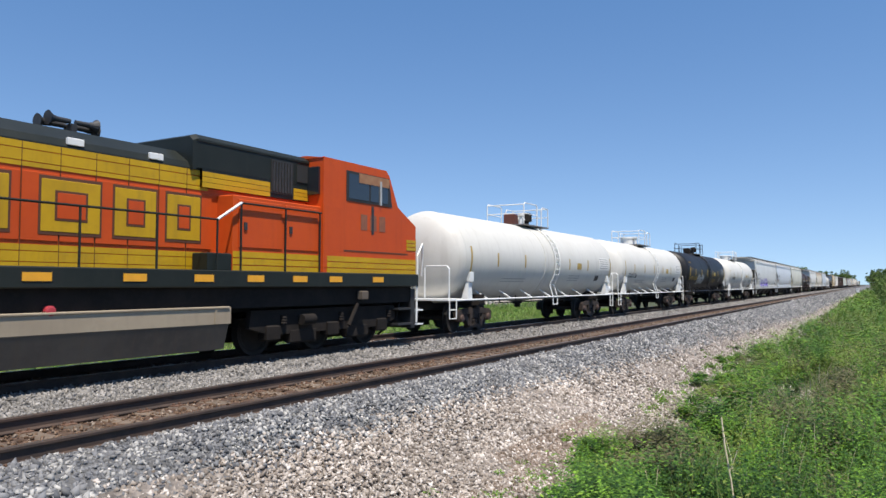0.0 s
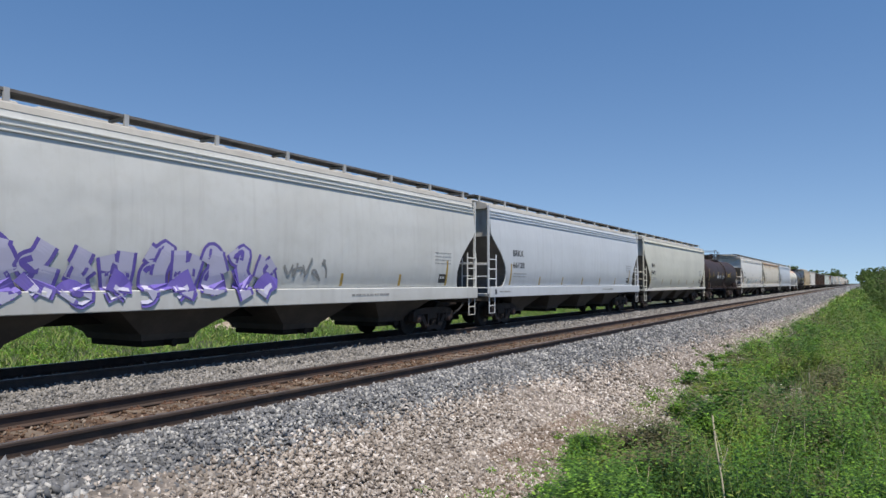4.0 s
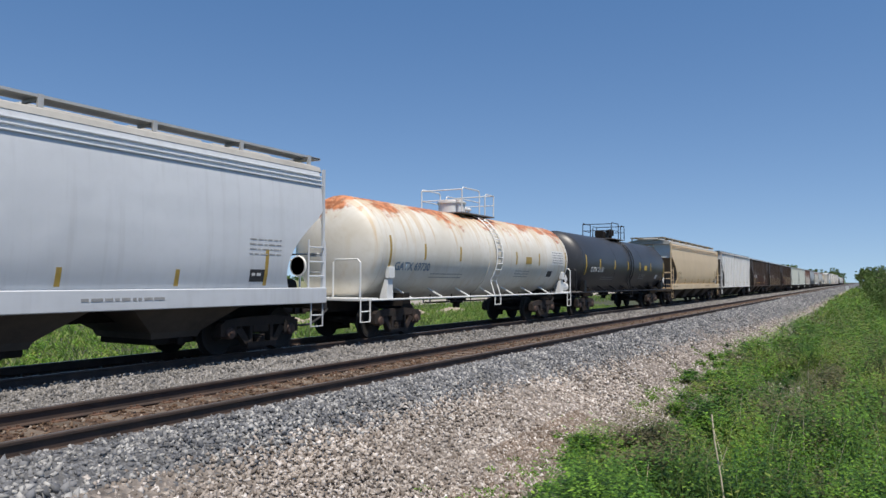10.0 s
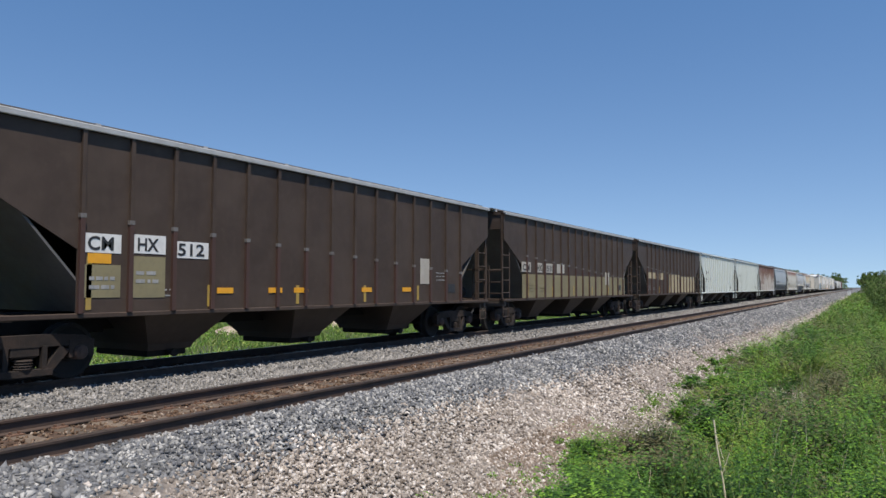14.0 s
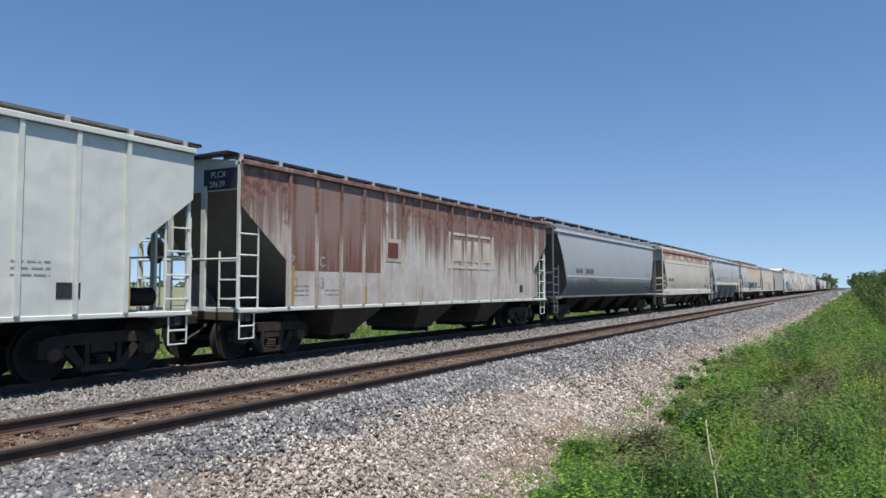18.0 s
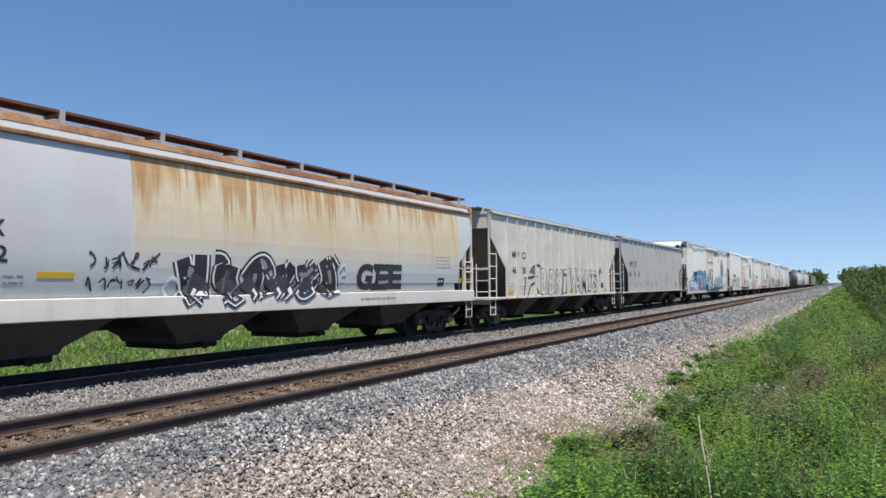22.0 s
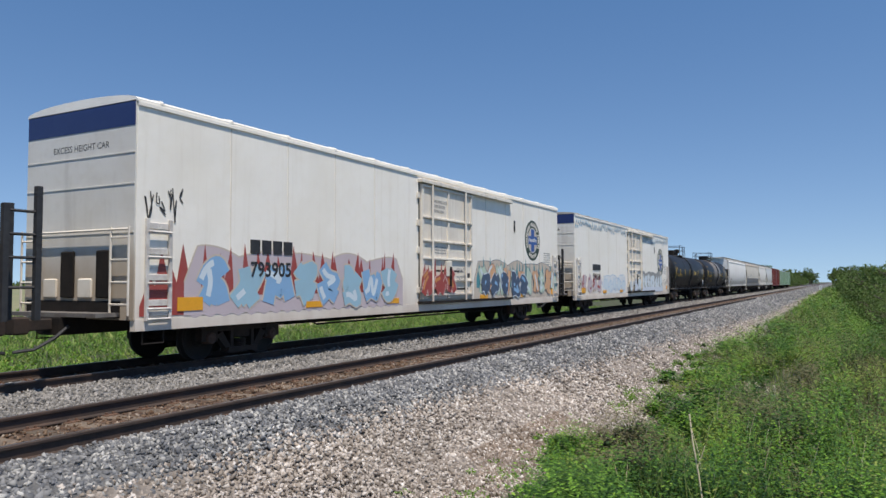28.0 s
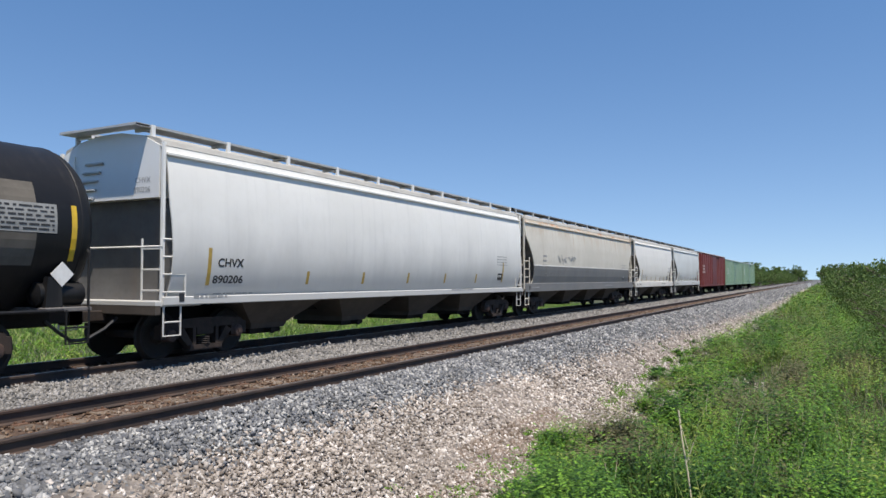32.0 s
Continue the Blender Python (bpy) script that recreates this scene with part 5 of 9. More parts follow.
    for i in range(7 if strip else 0):
        tall = i in (0, 6)
        y = min((t[1] for t in lines), default=-hl + 2.02) - 0.12 if i == 0 else -hl + 1.9 + i * (2 * hl - 3.8) / 6
        flat(car, "reflector_strip", [(y - 0.045, y + 0.045, 1.42, 2.15 if tall else 1.72)], strip, side, steps=3)
    flat(car, "test_stencil", [(hl - 2.35, hl - 1.95, 1.5, 1.75)], INK, side, 0.006)
    data_bars(car, hl - 2.3, 1.62, 0.28, 1, WHITEINK, side, 0.06, 0.1, 3, 0.009)
    if sill:
        def sill_side(z):
            return 1.56
        data_bars(car, -hl + 0.7, 1.18, 0.9, 1, data, sill_side, 0.05, 0.1, 9, 0.006)
        data_bars(car, hl * 0.3, 1.18, 1.6, 1, data, sill_side, 0.05, 0.1, 11, 0.006)
        flat(car, "sill_label", [(-hl + 0.35, -hl + 0.47, 1.12, 1.28)], INK, sill_side, 0.006, steps=1)
    coupler(car, half)
    return car, side


def rib_hopper(label, hl, half, paint, marks, ribs=17, trim=None, mark_mat=INK, bays=3, plate=GRATE, post=GALV, z_eave=4.05, strip=OCHRE, hopper_mat=None, two_tone=None, end_paint=None, walk_raised=True,
               mark_split=None, mark_h=0.32, chord=None, low_post=None, inset=1.35, mark_y=0.22):
    """Flat-sided covered hopper with outside posts and triangular end openings."""
    car = thing("covered_hopper", label, "hopper car", "freight cars of the train")
    trim, hopper_mat = trim or paint, hopper_mat or DARKBAY
    hx, zb, zc = 1.55, 1.1, 3.15

    def side(z):
        return hx
    sheet = Shape()
    for sgn in (-1, 1):
        poly = [(-hl + inset, zb), (hl - inset, zb), (hl - inset, 2.1), (hl, zc), (hl, z_eave), (-hl, z_eave), (-hl, zc), (-hl + inset, 2.1)]
        sheet.prism(poly, sgn * hx - 0.02, sgn * hx + 0.0)
    part("side_sheet", sheet, paint, car)
    if two_tone:
        flat(car, "lower_panel", [(two_tone[0], two_tone[1], zb + 0.02, two_tone[2])], two_tone[3], side, 0.006, steps=1)
    for i in range(ribs + 1):
        y = -hl + inset + 0.05 + i * 2 * (hl - inset - 0.05) / ribs
        for sgn in (-1, 1):
            part("side_post", Shape().box(min(sgn * hx, sgn * (hx + 0.055)), max(sgn * hx, sgn * (hx + 0.055)), y - 0.035, y + 0.035, zb, z_eave, 0.006), paint, car)
            if low_post:
                z1 = 2.6 - 0.7 * i / ribs
                part("post_cover", Shape().box(min(sgn * hx, sgn * (hx + 0.06)), max(sgn * hx, sgn * (hx + 0.06)), y - 0.04, y + 0.04, zb, z1), low_post, car)
                part("post_cap", Shape().box(min(sgn * hx, sgn * (hx + 0.063)), max(sgn * hx, sgn * (hx + 0.063)), y - 0.05, y + 0.05, z1, z1 + 0.07), GRATE, car)
    roof = Shape().rings([[(sx, y, z) for sx, z in ((-1.6, z_eave - 0.06), (-1.6, z_eave), (-0.6, z_eave + 0.13), (0.6, z_eave + 0.13), (1.6, z_eave), (1.6, z_eave - 0.06))] for y in (-hl, hl)])
    part("roof", roof, trim, car)
    for s in (-1, 1):
        ye = s * (hl - 0.03)
        e = Shape().box(-hx + 0.025, hx - 0.025, min(ye, ye - s * 0.05), max(ye, ye - s * 0.05), 3.5, z_eave + 0.02)
        part("end_sheet", e, end_paint or paint, car)
        sl = Shape().rings([[(-hx + 0.03, s * (hl - 0.1), 3.55), (hx - 0.03, s * (hl - 0.1), 3.55), (hx - 0.03, s * (hl - 0.15), 3.55), (-hx + 0.03, s * (hl - 0.15), 3.55)],
                            [(-hx + 0.03, s * (hl - 2.3), 1.1), (hx - 0.03, s * (hl - 2.3), 1.1), (hx - 0.03, s * (hl - 2.35), 1.1), (-hx + 0.03, s * (hl - 2.35), 1.1)]])
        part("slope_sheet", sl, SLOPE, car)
        for sx in (-0.5, 0.5):
            part("end_post", Shape().box(sx - 0.06, sx + 0.06, min(ye, ye + s * 0.06), max(ye, ye + s * 0.06), 1.05, 3.6), trim, car)
    for sx in (-1, 1):
        part("side_sill", Shape().box(min(sx * 1.47, sx * 1.57), max(sx * 1.47, sx * 1.57), -hl, hl, 1.02, 1.10, 0.012), trim, car)
        part("top_chord", Shape().box(min(sx * 1.53, sx * 1.625), max(sx * 1.53, sx * 1.625), -hl, hl, z_eave - 0.06, z_eave + 0.04, 0.012), chord or trim, car)
    span = 2 * (hl - 2.3)
    for i in range(bays):
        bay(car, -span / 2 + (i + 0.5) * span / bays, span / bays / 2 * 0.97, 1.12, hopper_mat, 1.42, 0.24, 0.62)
    part("center_sill", Shape().box(-0.25, 0.25, -hl + 1.0, hl - 1.0, 0.75, 1.05), UNDER, car)
    end_gear(car, hl, half, 1.10, z_eave, trim, truck_in=1.95, climb=1.72)
    if walk_raised:
        roof_walk(car, hl, z_eave + 0.14, 0.95, 1.42, plate, post, z_eave + 0.02, 1.44, 1.1)
    else:
        roof_walk(car, hl, z_eave + 0.12, 0.75, 1.2, plate, post, z_eave + 0.0, 1.22, 2.2)
    hatch_row(car, hl - 0.5, z_eave + 0.12, 4, trim)
    if marks:
        a, _, b = marks.partition(" ")
        w = 2 * (hl - inset) / ribs
        y = -hl + inset + mark_y
        for line, z in ((a, 2.51), (b, 1.94)):
            groups = [line[i:i + (mark_split or 2)] for i in range(0, len(line), mark_split or 2)]
            for k, g in enumerate(groups):
                lettering(car, g, y + k * w, z, mark_h, mark_mat, side, "stencilled reporting mark", min(1.0, 0.9 * w / (0.3 * len(g) * mark_h / 0.32)))
    data_bars(car, -hl + inset + 0.22, 1.55, 0.5, 3, FADED, side, seed=2)
    data_bars(car, -hl + inset + 1.3, 1.45, 0.5, 2, FADED, side, seed=5)
    data_bars(car, hl - 3.3, 1.9, 0.6, 3, FADED, side, seed=6)
    flat(car, "test_stencil", [(hl - 2.6, hl - 2.2, 1.35, 1.6)], INK, side, 0.008, steps=1)
    for i in range(6 if strip else 0):
        y = -hl + inset + 0.1 + i * 2 * (hl - inset - 0.1) / 5
        flat(car, "reflector_strip", [(y + 0.06, y + 0.15, zb + 0.05, 2.0 if i in (0, 5) else 1.55)], strip, side, 0.008, steps=1)
    coupler(car, half)
    return car, side


def pressure_hopper(label, hl, half, paint, lower, lines):
    """Round-bodied hopper hung between two pairs of side posts, with deep steel bays below a white belt."""
    car = thing("covered_hopper", label, "hopper car", "freight cars of the train")
    prof = [(1.80, 1.42), (2.1, 1.50), (2.6, 1.55), (3.2, 1.545), (3.65, 1.50), (3.95, 1.40)]

    def side(z):
        for (a, b), (c, d) in zip(prof, prof[1:]):
            if z <= c:
                return b + (d - b) * (z - a) / (c - a)
        return prof[-1][1]
    zs = [1.80 + 2.15 * i / 14 for i in range(15)]
    part("tank_body", Shape().stack([(z, side(z), hl - 0.72 - (0.0 if z > 2.95 else 1.35 * (2.95 - z) / 1.0)) for z in zs]), paint, car, smooth=True)
    part("roof", Shape().rings([[(x, y, z) for x, z in ((-1.46, 3.92), (-1.0, 4.14), (1.0, 4.14), (1.46, 3.92))] for y in (-hl + 0.1, hl - 0.1)]), paint, car)
    p0 = hl - 1.85
    ends_at = {-1: -hl + 2.18, 1: hl - 1.36}
    for i in range(5):
        y = -p0 + 2.2 + i * (2 * p0 - 4.4) / 4 + 0.3
        part("body_seam", Shape().rings([[(side(z) + 0.001, y - 0.02, z), (side(z) + 0.012, y - 0.02, z), (side(z) + 0.012, y + 0.02, z), (side(z) + 0.001, y + 0.02, z)] for z in zs]), paint, car)
    stain = mat("rust_run", (0.40, 0.33, 0.22), 0.7, (0.50, 0.48, 0.43), 0.95, 2.5)
    dark = mat("dark_rust_run", (0.13, 0.06, 0.035), 0.7, (0.3, 0.2, 0.13), 0.7, 2.0)
    for y, w, m, zl in ((-5.51, 0.05, stain, 1.95), (-5.47, 0.018, dark, 2.9), (-2.83, 0.05, stain, 2.2), (-0.58, 0.10, stain, 2.1), (2.78, 0.05, dark, 1.95), (3.05, 0.06, dark, 1.95), (2.92, 0.16, stain, 2.3)):
        for k, q in enumerate((1.0, 0.8, 0.6)):            # runs grow narrower on the way down
            zh = 3.9 - (3.9 - zl) * k / 3
            flat(car, "rust_run", [(y - w * q, y + w * q, 3.9 - (3.9 - zl) * (k + 1) / 3, zh)], m, side, 0.005, steps=8)
    for sx in (-1, 1):
        part("white_belt", Shape().box(min(sx * 1.40, sx * 1.57), max(sx * 1.40, sx * 1.57), ends_at[-1] - 0.2, ends_at[1] + 0.2, 1.74, 1.92, 0.015), HOP_WHITE, car)
        part("top_rail", Shape().box(min(sx * 1.44, sx * 1.56), max(sx * 1.44, sx * 1.56), -hl + 0.2, hl - 0.2, 3.88, 3.99, 0.02), HOP_PALE, car)
        for s in (-1, 1):
            part("side_post", Shape().box(min(sx * 1.50, sx * 1.60), max(sx * 1.50, sx * 1.60), ends_at[s] - 0.11, ends_at[s] + 0.11, 1.1, 3.98, 0.02), HOP_PALE, car)
    n = 4
    w = 2 * (p0 - 0.35) / n
    for i in range(n):
        y = -p0 + 0.35 + (i + 0.5) * w
        b = Shape().rings([[(-1.45, y - w / 2, 1.82), (1.45, y - w / 2, 1.82), (1.45, y + w / 2, 1.82), (-1.45, y + w / 2, 1.82)],
                           [(-1.44, y - w / 2 + 0.04, 1.62), (1.44, y - w / 2 + 0.04, 1.62), (1.44, y + w / 2 - 0.04, 1.62), (-1.44, y + w / 2 - 0.04, 1.62)],
                           [(-1.2, y - w * 0.24, 0.55), (1.2, y - w * 0.24, 0.55), (1.2, y + w * 0.24, 0.55), (-1.2, y + w * 0.24, 0.55)]])
        bb = part("discharge_hopper", b, lower, car)
        part("outlet_gate", Shape().box(-0.7, 0.7, y - 0.42, y + 0.42, 0.34, 0.5, 0.02), UNDER, bb)
    for i in range(7):
        y = -p0 + 0.35 + i * (2 * p0 - 0.7) / 6
        part("reflector_strip", Shape().box(1.57, 1.582, y - 0.24, y + 0.24, 1.77, 1.88, 0.004), YELLOW, car)
    for s in (-1, 1):
        part("slope_sheet", Shape().rings([[(-1.4, s * (hl - 0.3), 3.0), (1.4, s * (hl - 0.3), 3.0), (1.4, s * (hl - 0.36), 3.0), (-1.4, s * (hl - 0.36), 3.0)], [(-1.3, s * (p0 - 0.5), 1.1), (1.3, s * (p0 - 0.5), 1.1), (1.3, s * (p0 - 0.56), 1.1), (-1.3, s * (p0 - 0.56), 1.1)]]), SLOPE, car)
    part("center_sill", Shape().box(-0.25, 0.25, -hl + 1.0, hl - 1.0, 0.75, 1.05), UNDER, car)
    end_gear(car, hl - 0.15, half, 1.12, 4.0, HOP_PALE, truck_in=2.45)
    roof_walk(car, hl, 4.30, 0.7, 1.15, GRATE, HOP_WHITE, 4.05, 1.17)
    hatch_row(car, hl - 0.5, 4.12, 4, paint)
    for text, y, z, h, wd in lines:
        lettering(car, text, y, z, h, FADED, side, "faded stencilled reporting mark", fit=wd, off=0.006)
    data_bars(car, -3.3, 2.2, 1.0, 2, GREYINK, side, seed=4, off=0.006)
    coupler(car, half)
    return car, side


# ---- insulated box cars ----
LADDER = mat("soiled_white_ladder", (0.62, 0.59, 0.55), 0.6, (0.36, 0.32, 0.29), 0.7, 2.5)
UNITNAVY = mat("dull_navy_paint", (0.040, 0.046, 0.075), 0.6, (0.075, 0.075, 0.095), 0.6, 1.5)


def reefer(label, hl, half, number, icicles, unit, seed, door_at, emblem_at):
    car = thing("refrigerated_boxcar", label, "boxcar", "freight cars of the train")
    hx, zb, zt = 1.55, 0.92, 4.76

    def side(z):
        return hx
    b = Shape().rings([[(-hx, -hl, z), (hx, -hl, z), (hx, hl, z), (-hx, hl, z)] for z in (zb, zt)])
    part("body", b, BOX_WHITE, car)
    arch = [(-1.57, zt - 0.02)] + [(1.57 * math.cos(math.pi * (1 - i / 12)), zt + 0.02 + (0.10 if icicles else 0.15) * math.sin(math.pi * i / 12)) for i in range(13)] + [(1.57, zt - 0.02)]
    part("roof", Shape().rings([[(x, y, z) for x, z in arch] for y in (-hl - 0.03, hl + 0.03)]), BOX_WHITE if not icicles else BOX_ROOF, car)
    for i in range(13):
        y = -hl + 0.5 + i * (2 * hl - 1.0) / 12
        part("roof_rib", Shape().rings([[(x * 1.005, yy, z + 0.02) for x, z in arch] for yy in (y - 0.04, y + 0.04)]), BOX_WHITE if not icicles else BOX_ROOF, car)
        if 0 < i < 12 and abs(y + 0.1) > 1.9:
            part("panel_seam", Shape().box(hx - 0.01, hx + 0.007, y - 0.012, y + 0.012, zb, zt), DOORCREAM, car)
    part("cornice", Shape().box(hx, hx + 0.03, -hl, hl, zt - 0.10, zt - 0.02, 0.008), BOX_WHITE, car)
    for s in (-1, 1):
        part("end_panel", Shape().box(-hx + 0.01, hx - 0.01, min(s * hl, s * (hl + 0.03)), max(s * hl, s * (hl + 0.03)), zb, zt), BOX_END, car)
        if not (unit and s < 0):
            part("name_band", Shape().box(-hx + 0.02, hx - 0.02, min(s * hl, s * (hl + 0.036)), max(s * hl, s * (hl + 0.036)), 4.32, 4.74), NAVY, car)
        for z in (2.45, 3.3, 3.85):
            part("end_seam", Shape().box(-hx + 0.02, hx - 0.02, min(s * hl, s * (hl + 0.04)), max(s * hl, s * (hl + 0.04)), z - 0.01, z + 0.01), BOX_END, car)
        for sx in (-1, 1):
            x = sx * (hx + 0.07)
            if sx < 0:
                part("side_ladder", ladder(Shape(), x, s * (hl - 0.20), s * (hl - 0.70), 0.9, 2.7, 5), LADDER, car)
            elif s > 0 or not unit:
                lad = part("side_ladder", Shape().box(min(x, x - sx * 0.05), max(x, x - sx * 0.05), s * hl - s * 0.20 - 0.03, s * hl - s * 0.20 + 0.03, 0.9, 2.7, 0.008)
                           .box(min(x, x - sx * 0.05), max(x, x - sx * 0.05), s * hl - s * 0.70 - 0.03, s * hl - s * 0.70 + 0.03, 0.9, 2.7, 0.008), LADDER, car, "soiled white ladder with toe plates")
                for z in (0.93, 1.11, 1.56, 2.02, 2.47):
                    part("ladder_rung", Shape().tube([(x, s * (hl - 0.20), z), (x, s * (hl - 0.70), z)], 0.024, 5), LADDER, lad)
                    part("toe_plate", Shape().box(min(sx * hx, sx * (hx + 0.03)), max(sx * hx, sx * (hx + 0.03)), s * hl - s * 0.45 - 0.21, s * hl - s * 0.45 + 0.21, z + 0.05, z + 0.16, 0.006), LADDER, lad)
            part("end_ladder", ladder_x(Shape(), s * (hl + 0.12), sx * 1.52, sx * 1.05, 1.0, 2.55, 4), DOORCREAM, car)
            st = Shape().tube([(sx * 1.5, s * (hl - 0.2), zb), (sx * 1.5, s * (hl - 0.2), 0.5), (sx * 1.5, s * (hl - 0.65), 0.5), (sx * 1.5, s * (hl - 0.65), zb)], 0.02, 5)
            part("step", st, UNDER, car)
        part("end_handrail", Shape().tube([(-1.5, s * (hl + 0.12), 2.5), (1.5, s * (hl + 0.12), 2.5)], 0.022, 5), DOORCREAM, car)
        part("end_platform", Shape().box(-1.2, 1.2, min(s * hl, s * (half - 0.75)), max(s * hl, s * (half - 0.75)), 0.98, 1.05), GRATE, car)
        part("draft_sill", Shape().box(-0.3, 0.3, min(s * (half - 0.7), s * (hl - 4)), max(s * (half - 0.7), s * (hl - 4)), 0.66, 0.98, 0.02), UNDER, car)
        truck(car, s * (hl - 3.05))
    part("side_sill", Shape().box(hx - 0.12, hx + 0.012, -hl, hl, zb - 0.19, zb + 0.02).box(-hx - 0.012, -hx + 0.12, -hl, hl, zb - 0.19, zb + 0.02), BOX_WHITE, car)
    if unit and not icicles:
        part("corner_panel", Shape().box(hx, hx + 0.016, -hl, -hl + 1.55, zb - 0.2, zb + 0.30, 0.002), UNITNAVY, car, "dark blue painted lower corner")
    part("center_sill", Shape().box(-0.35, 0.35, -hl + 2, hl - 2, 0.55, 0.9), UNDER, car)
    part("brake_pipe", Shape().tube([(1.2, -hl * 0.55, 0.78), (1.2, -hl * 0.5, 0.58), (1.2, hl * 0.5, 0.58), (1.2, hl * 0.55, 0.78)], 0.025, 5), UNDER, car)
    # plug door with bars, and the track that it slides along
    d0, d1 = door_at
    door = part("plug_door", Shape().box(hx, hx + 0.05, d0, d1, 1.05, 4.46, 0.012), DOORCREAM, car, "yellowed plug door with locking bars")
    for z in (1.20, 1.62, 2.28, 2.80, 3.49, 4.40):
        part("door_rail", Shape().box(hx + 0.05, hx + 0.11, d0 + 0.05, d1 - 0.05, z - 0.032, z + 0.032, 0.01), DOORCREAM, door)
    for y in (d0 + 0.58, d1 - 0.58):
        part("lock_rod", Shape().tube([(hx + 0.13, y, 1.0), (hx + 0.13, y, 4.5)], 0.035, 6), DOORCREAM, door)
    for y in (d0 + 0.08, (d0 + d1) / 2, d1 - 0.08):
        part("door_stile", Shape().box(hx + 0.05, hx + 0.09, y - 0.05, y + 0.05, 1.08, 4.4, 0.01), DOORCREAM, door)
    for k, text in enumerate(("LOAD AND LOCK", "DOOR BEFORE", "MOVING CAR")):
        lettering(car, text, d0 + 0.68, 3.98 - 0.15 * k, 0.085, FADED, lambda z: hx + 0.05, "stencilled door notice")
    part("lock_box", Shape().box(hx + 0.05, hx + 0.14, d0 + 1.42, d0 + 1.78, 1.75, 2.22, 0.015), DOORCREAM, door)
    part("lock_handle", Shape().box(hx + 0.14, hx + 0.17, d0 + 1.62, d0 + 1.72, 1.45, 2.05, 0.01), UNDER, door)
    part("hand_hole", Shape().box(hx + 0.05, hx + 0.056, d1 - 0.52, d1 - 0.16, 1.72, 1.86), INK, door)
    for y in (d0 - 0.03, d1 + 0.03):
        part("door_gap", Shape().box(hx, hx + 0.012, y - 0.022, y + 0.022, 1.02, 4.5), UNDER, car)
    for y0_, y1_, z_ in ((d0 + 0.7, d1 - 0.7, 1.92), (d0 + 0.25, d1 - 0.3, 1.36)):
        part("door_recess", Shape().box(hx + 0.05, hx + 0.055, y0_, y1_, z_ - 0.025, z_ + 0.025), UNDER, door)
    data_bars(car, d0 + 0.85, 2.62, 0.7, 3, FADED, lambda z: hx + 0.05, 0.035, 0.09, seed + 3)
    for z in (1.35, 2.5, 3.3, 4.1):
        part("door_hinge", Shape().box(hx, hx + 0.06, d0 - 0.16, d0 - 0.06, z - 0.09, z + 0.09, 0.01), DOORCREAM, car)
    part("door_track", Shape().box(hx, hx + 0.15, d0 - 0.1, d1 + 3.3, 4.48, 4.58, 0.01), DOORCREAM, car)
    part("door_track", Shape().box(hx, hx + 0.12, d0 - 0.1, d1 + 3.3, 0.94, 1.02, 0.01), UNDER, car)
    # markings: round emblem as plain shapes, a block for the name, the number
    ye, ze, r = emblem_at

    def disc(rad, x, n=40):
        return Shape().rings([[(xx, ye + rad * math.cos(2 * math.pi * k / n), ze + rad * math.sin(2 * math.pi * k / n)) for k in range(n)] for xx in (hx, x)])
    em = part("emblem", disc(r, hx + 0.006), mat("emblem_green", (0.028, 0.048, 0.026), 0.5, (0.05, 0.065, 0.045), 0.4, 4) if "emblem_green" not in bpy.data.materials else bpy.data.materials["emblem_green"], car, "round dark green and white emblem with a blue cross")
    part("emblem_rim", disc(r * 0.62, hx + 0.009), WHITEINK, em)
    part("emblem_field", disc(r * 0.585, hx + 0.0115), SP_BEIGE, em)
    blue = bpy.data.materials.get("emblem_blue") or mat("emblem_blue", (0.03, 0.09, 0.32), 0.5, (0.05, 0.12, 0.34), 0.4, 4)
    part("emblem_cross", Shape().box(hx, hx + 0.014, ye - 0.21 * r, ye + 0.21 * r, ze - 0.56 * r, ze + 0.56 * r).box(hx, hx + 0.0138, ye - 0.56 * r, ye + 0.56 * r, ze - 0.21 * r, ze + 0.21 * r), blue, em)
    for k in range(7):
        part("emblem_bar", Shape().box(hx, hx + 0.017, ye + (-0.44 + 0.13 * k) * r, ye + (-0.36 + 0.13 * k) * r, ze - (0.08 if k not in (0, 5) else 0.05) * r, ze + (0.06 if k not in (0, 5) else 0.12) * r), WHITEINK, em)
    for k in list(range(26)) + list(range(29, 36)):      # ring of lettering as plain blocks, with the shorter word below
        a = math.radians(205 - k * 9.2) if k < 26 else math.radians(238 + (k - 29) * 10.6)
        cy, cz = ye + r * 0.8 * math.cos(a), ze + r * 0.8 * math.sin(a)
        t, q = Vector((0, -math.sin(a), math.cos(a))), Vector((0, math.cos(a), math.sin(a)))
        c = Vector((hx + 0.012, cy, cz))
        if k not in (10, 19):
            part("emblem_tick", Shape().add([c - t * 0.05 * r - q * 0.085 * r, c + t * 0.05 * r - q * 0.085 * r, c + t * 0.05 * r + q * 0.085 * r, c - t * 0.05 * r + q * 0.085 * r], [(0, 1, 2, 3)]), DOORCREAM, em)
    flat(car, "name_block", [(-hl + 2.78 + k * 0.34, -hl + 3.05 + k * 0.34, 2.17, 2.46) for k in range(4)], INK, side, 0.0255, "black name blocks", steps=1)
    lettering(car, number, -hl + 2.76, 1.70, 0.31, INK, side, "stencilled car number", off=0.0258)
    data_bars(car, hl - 1.7, 2.75, 0.75, 8, FADED, side, 0.03, 0.09, seed)
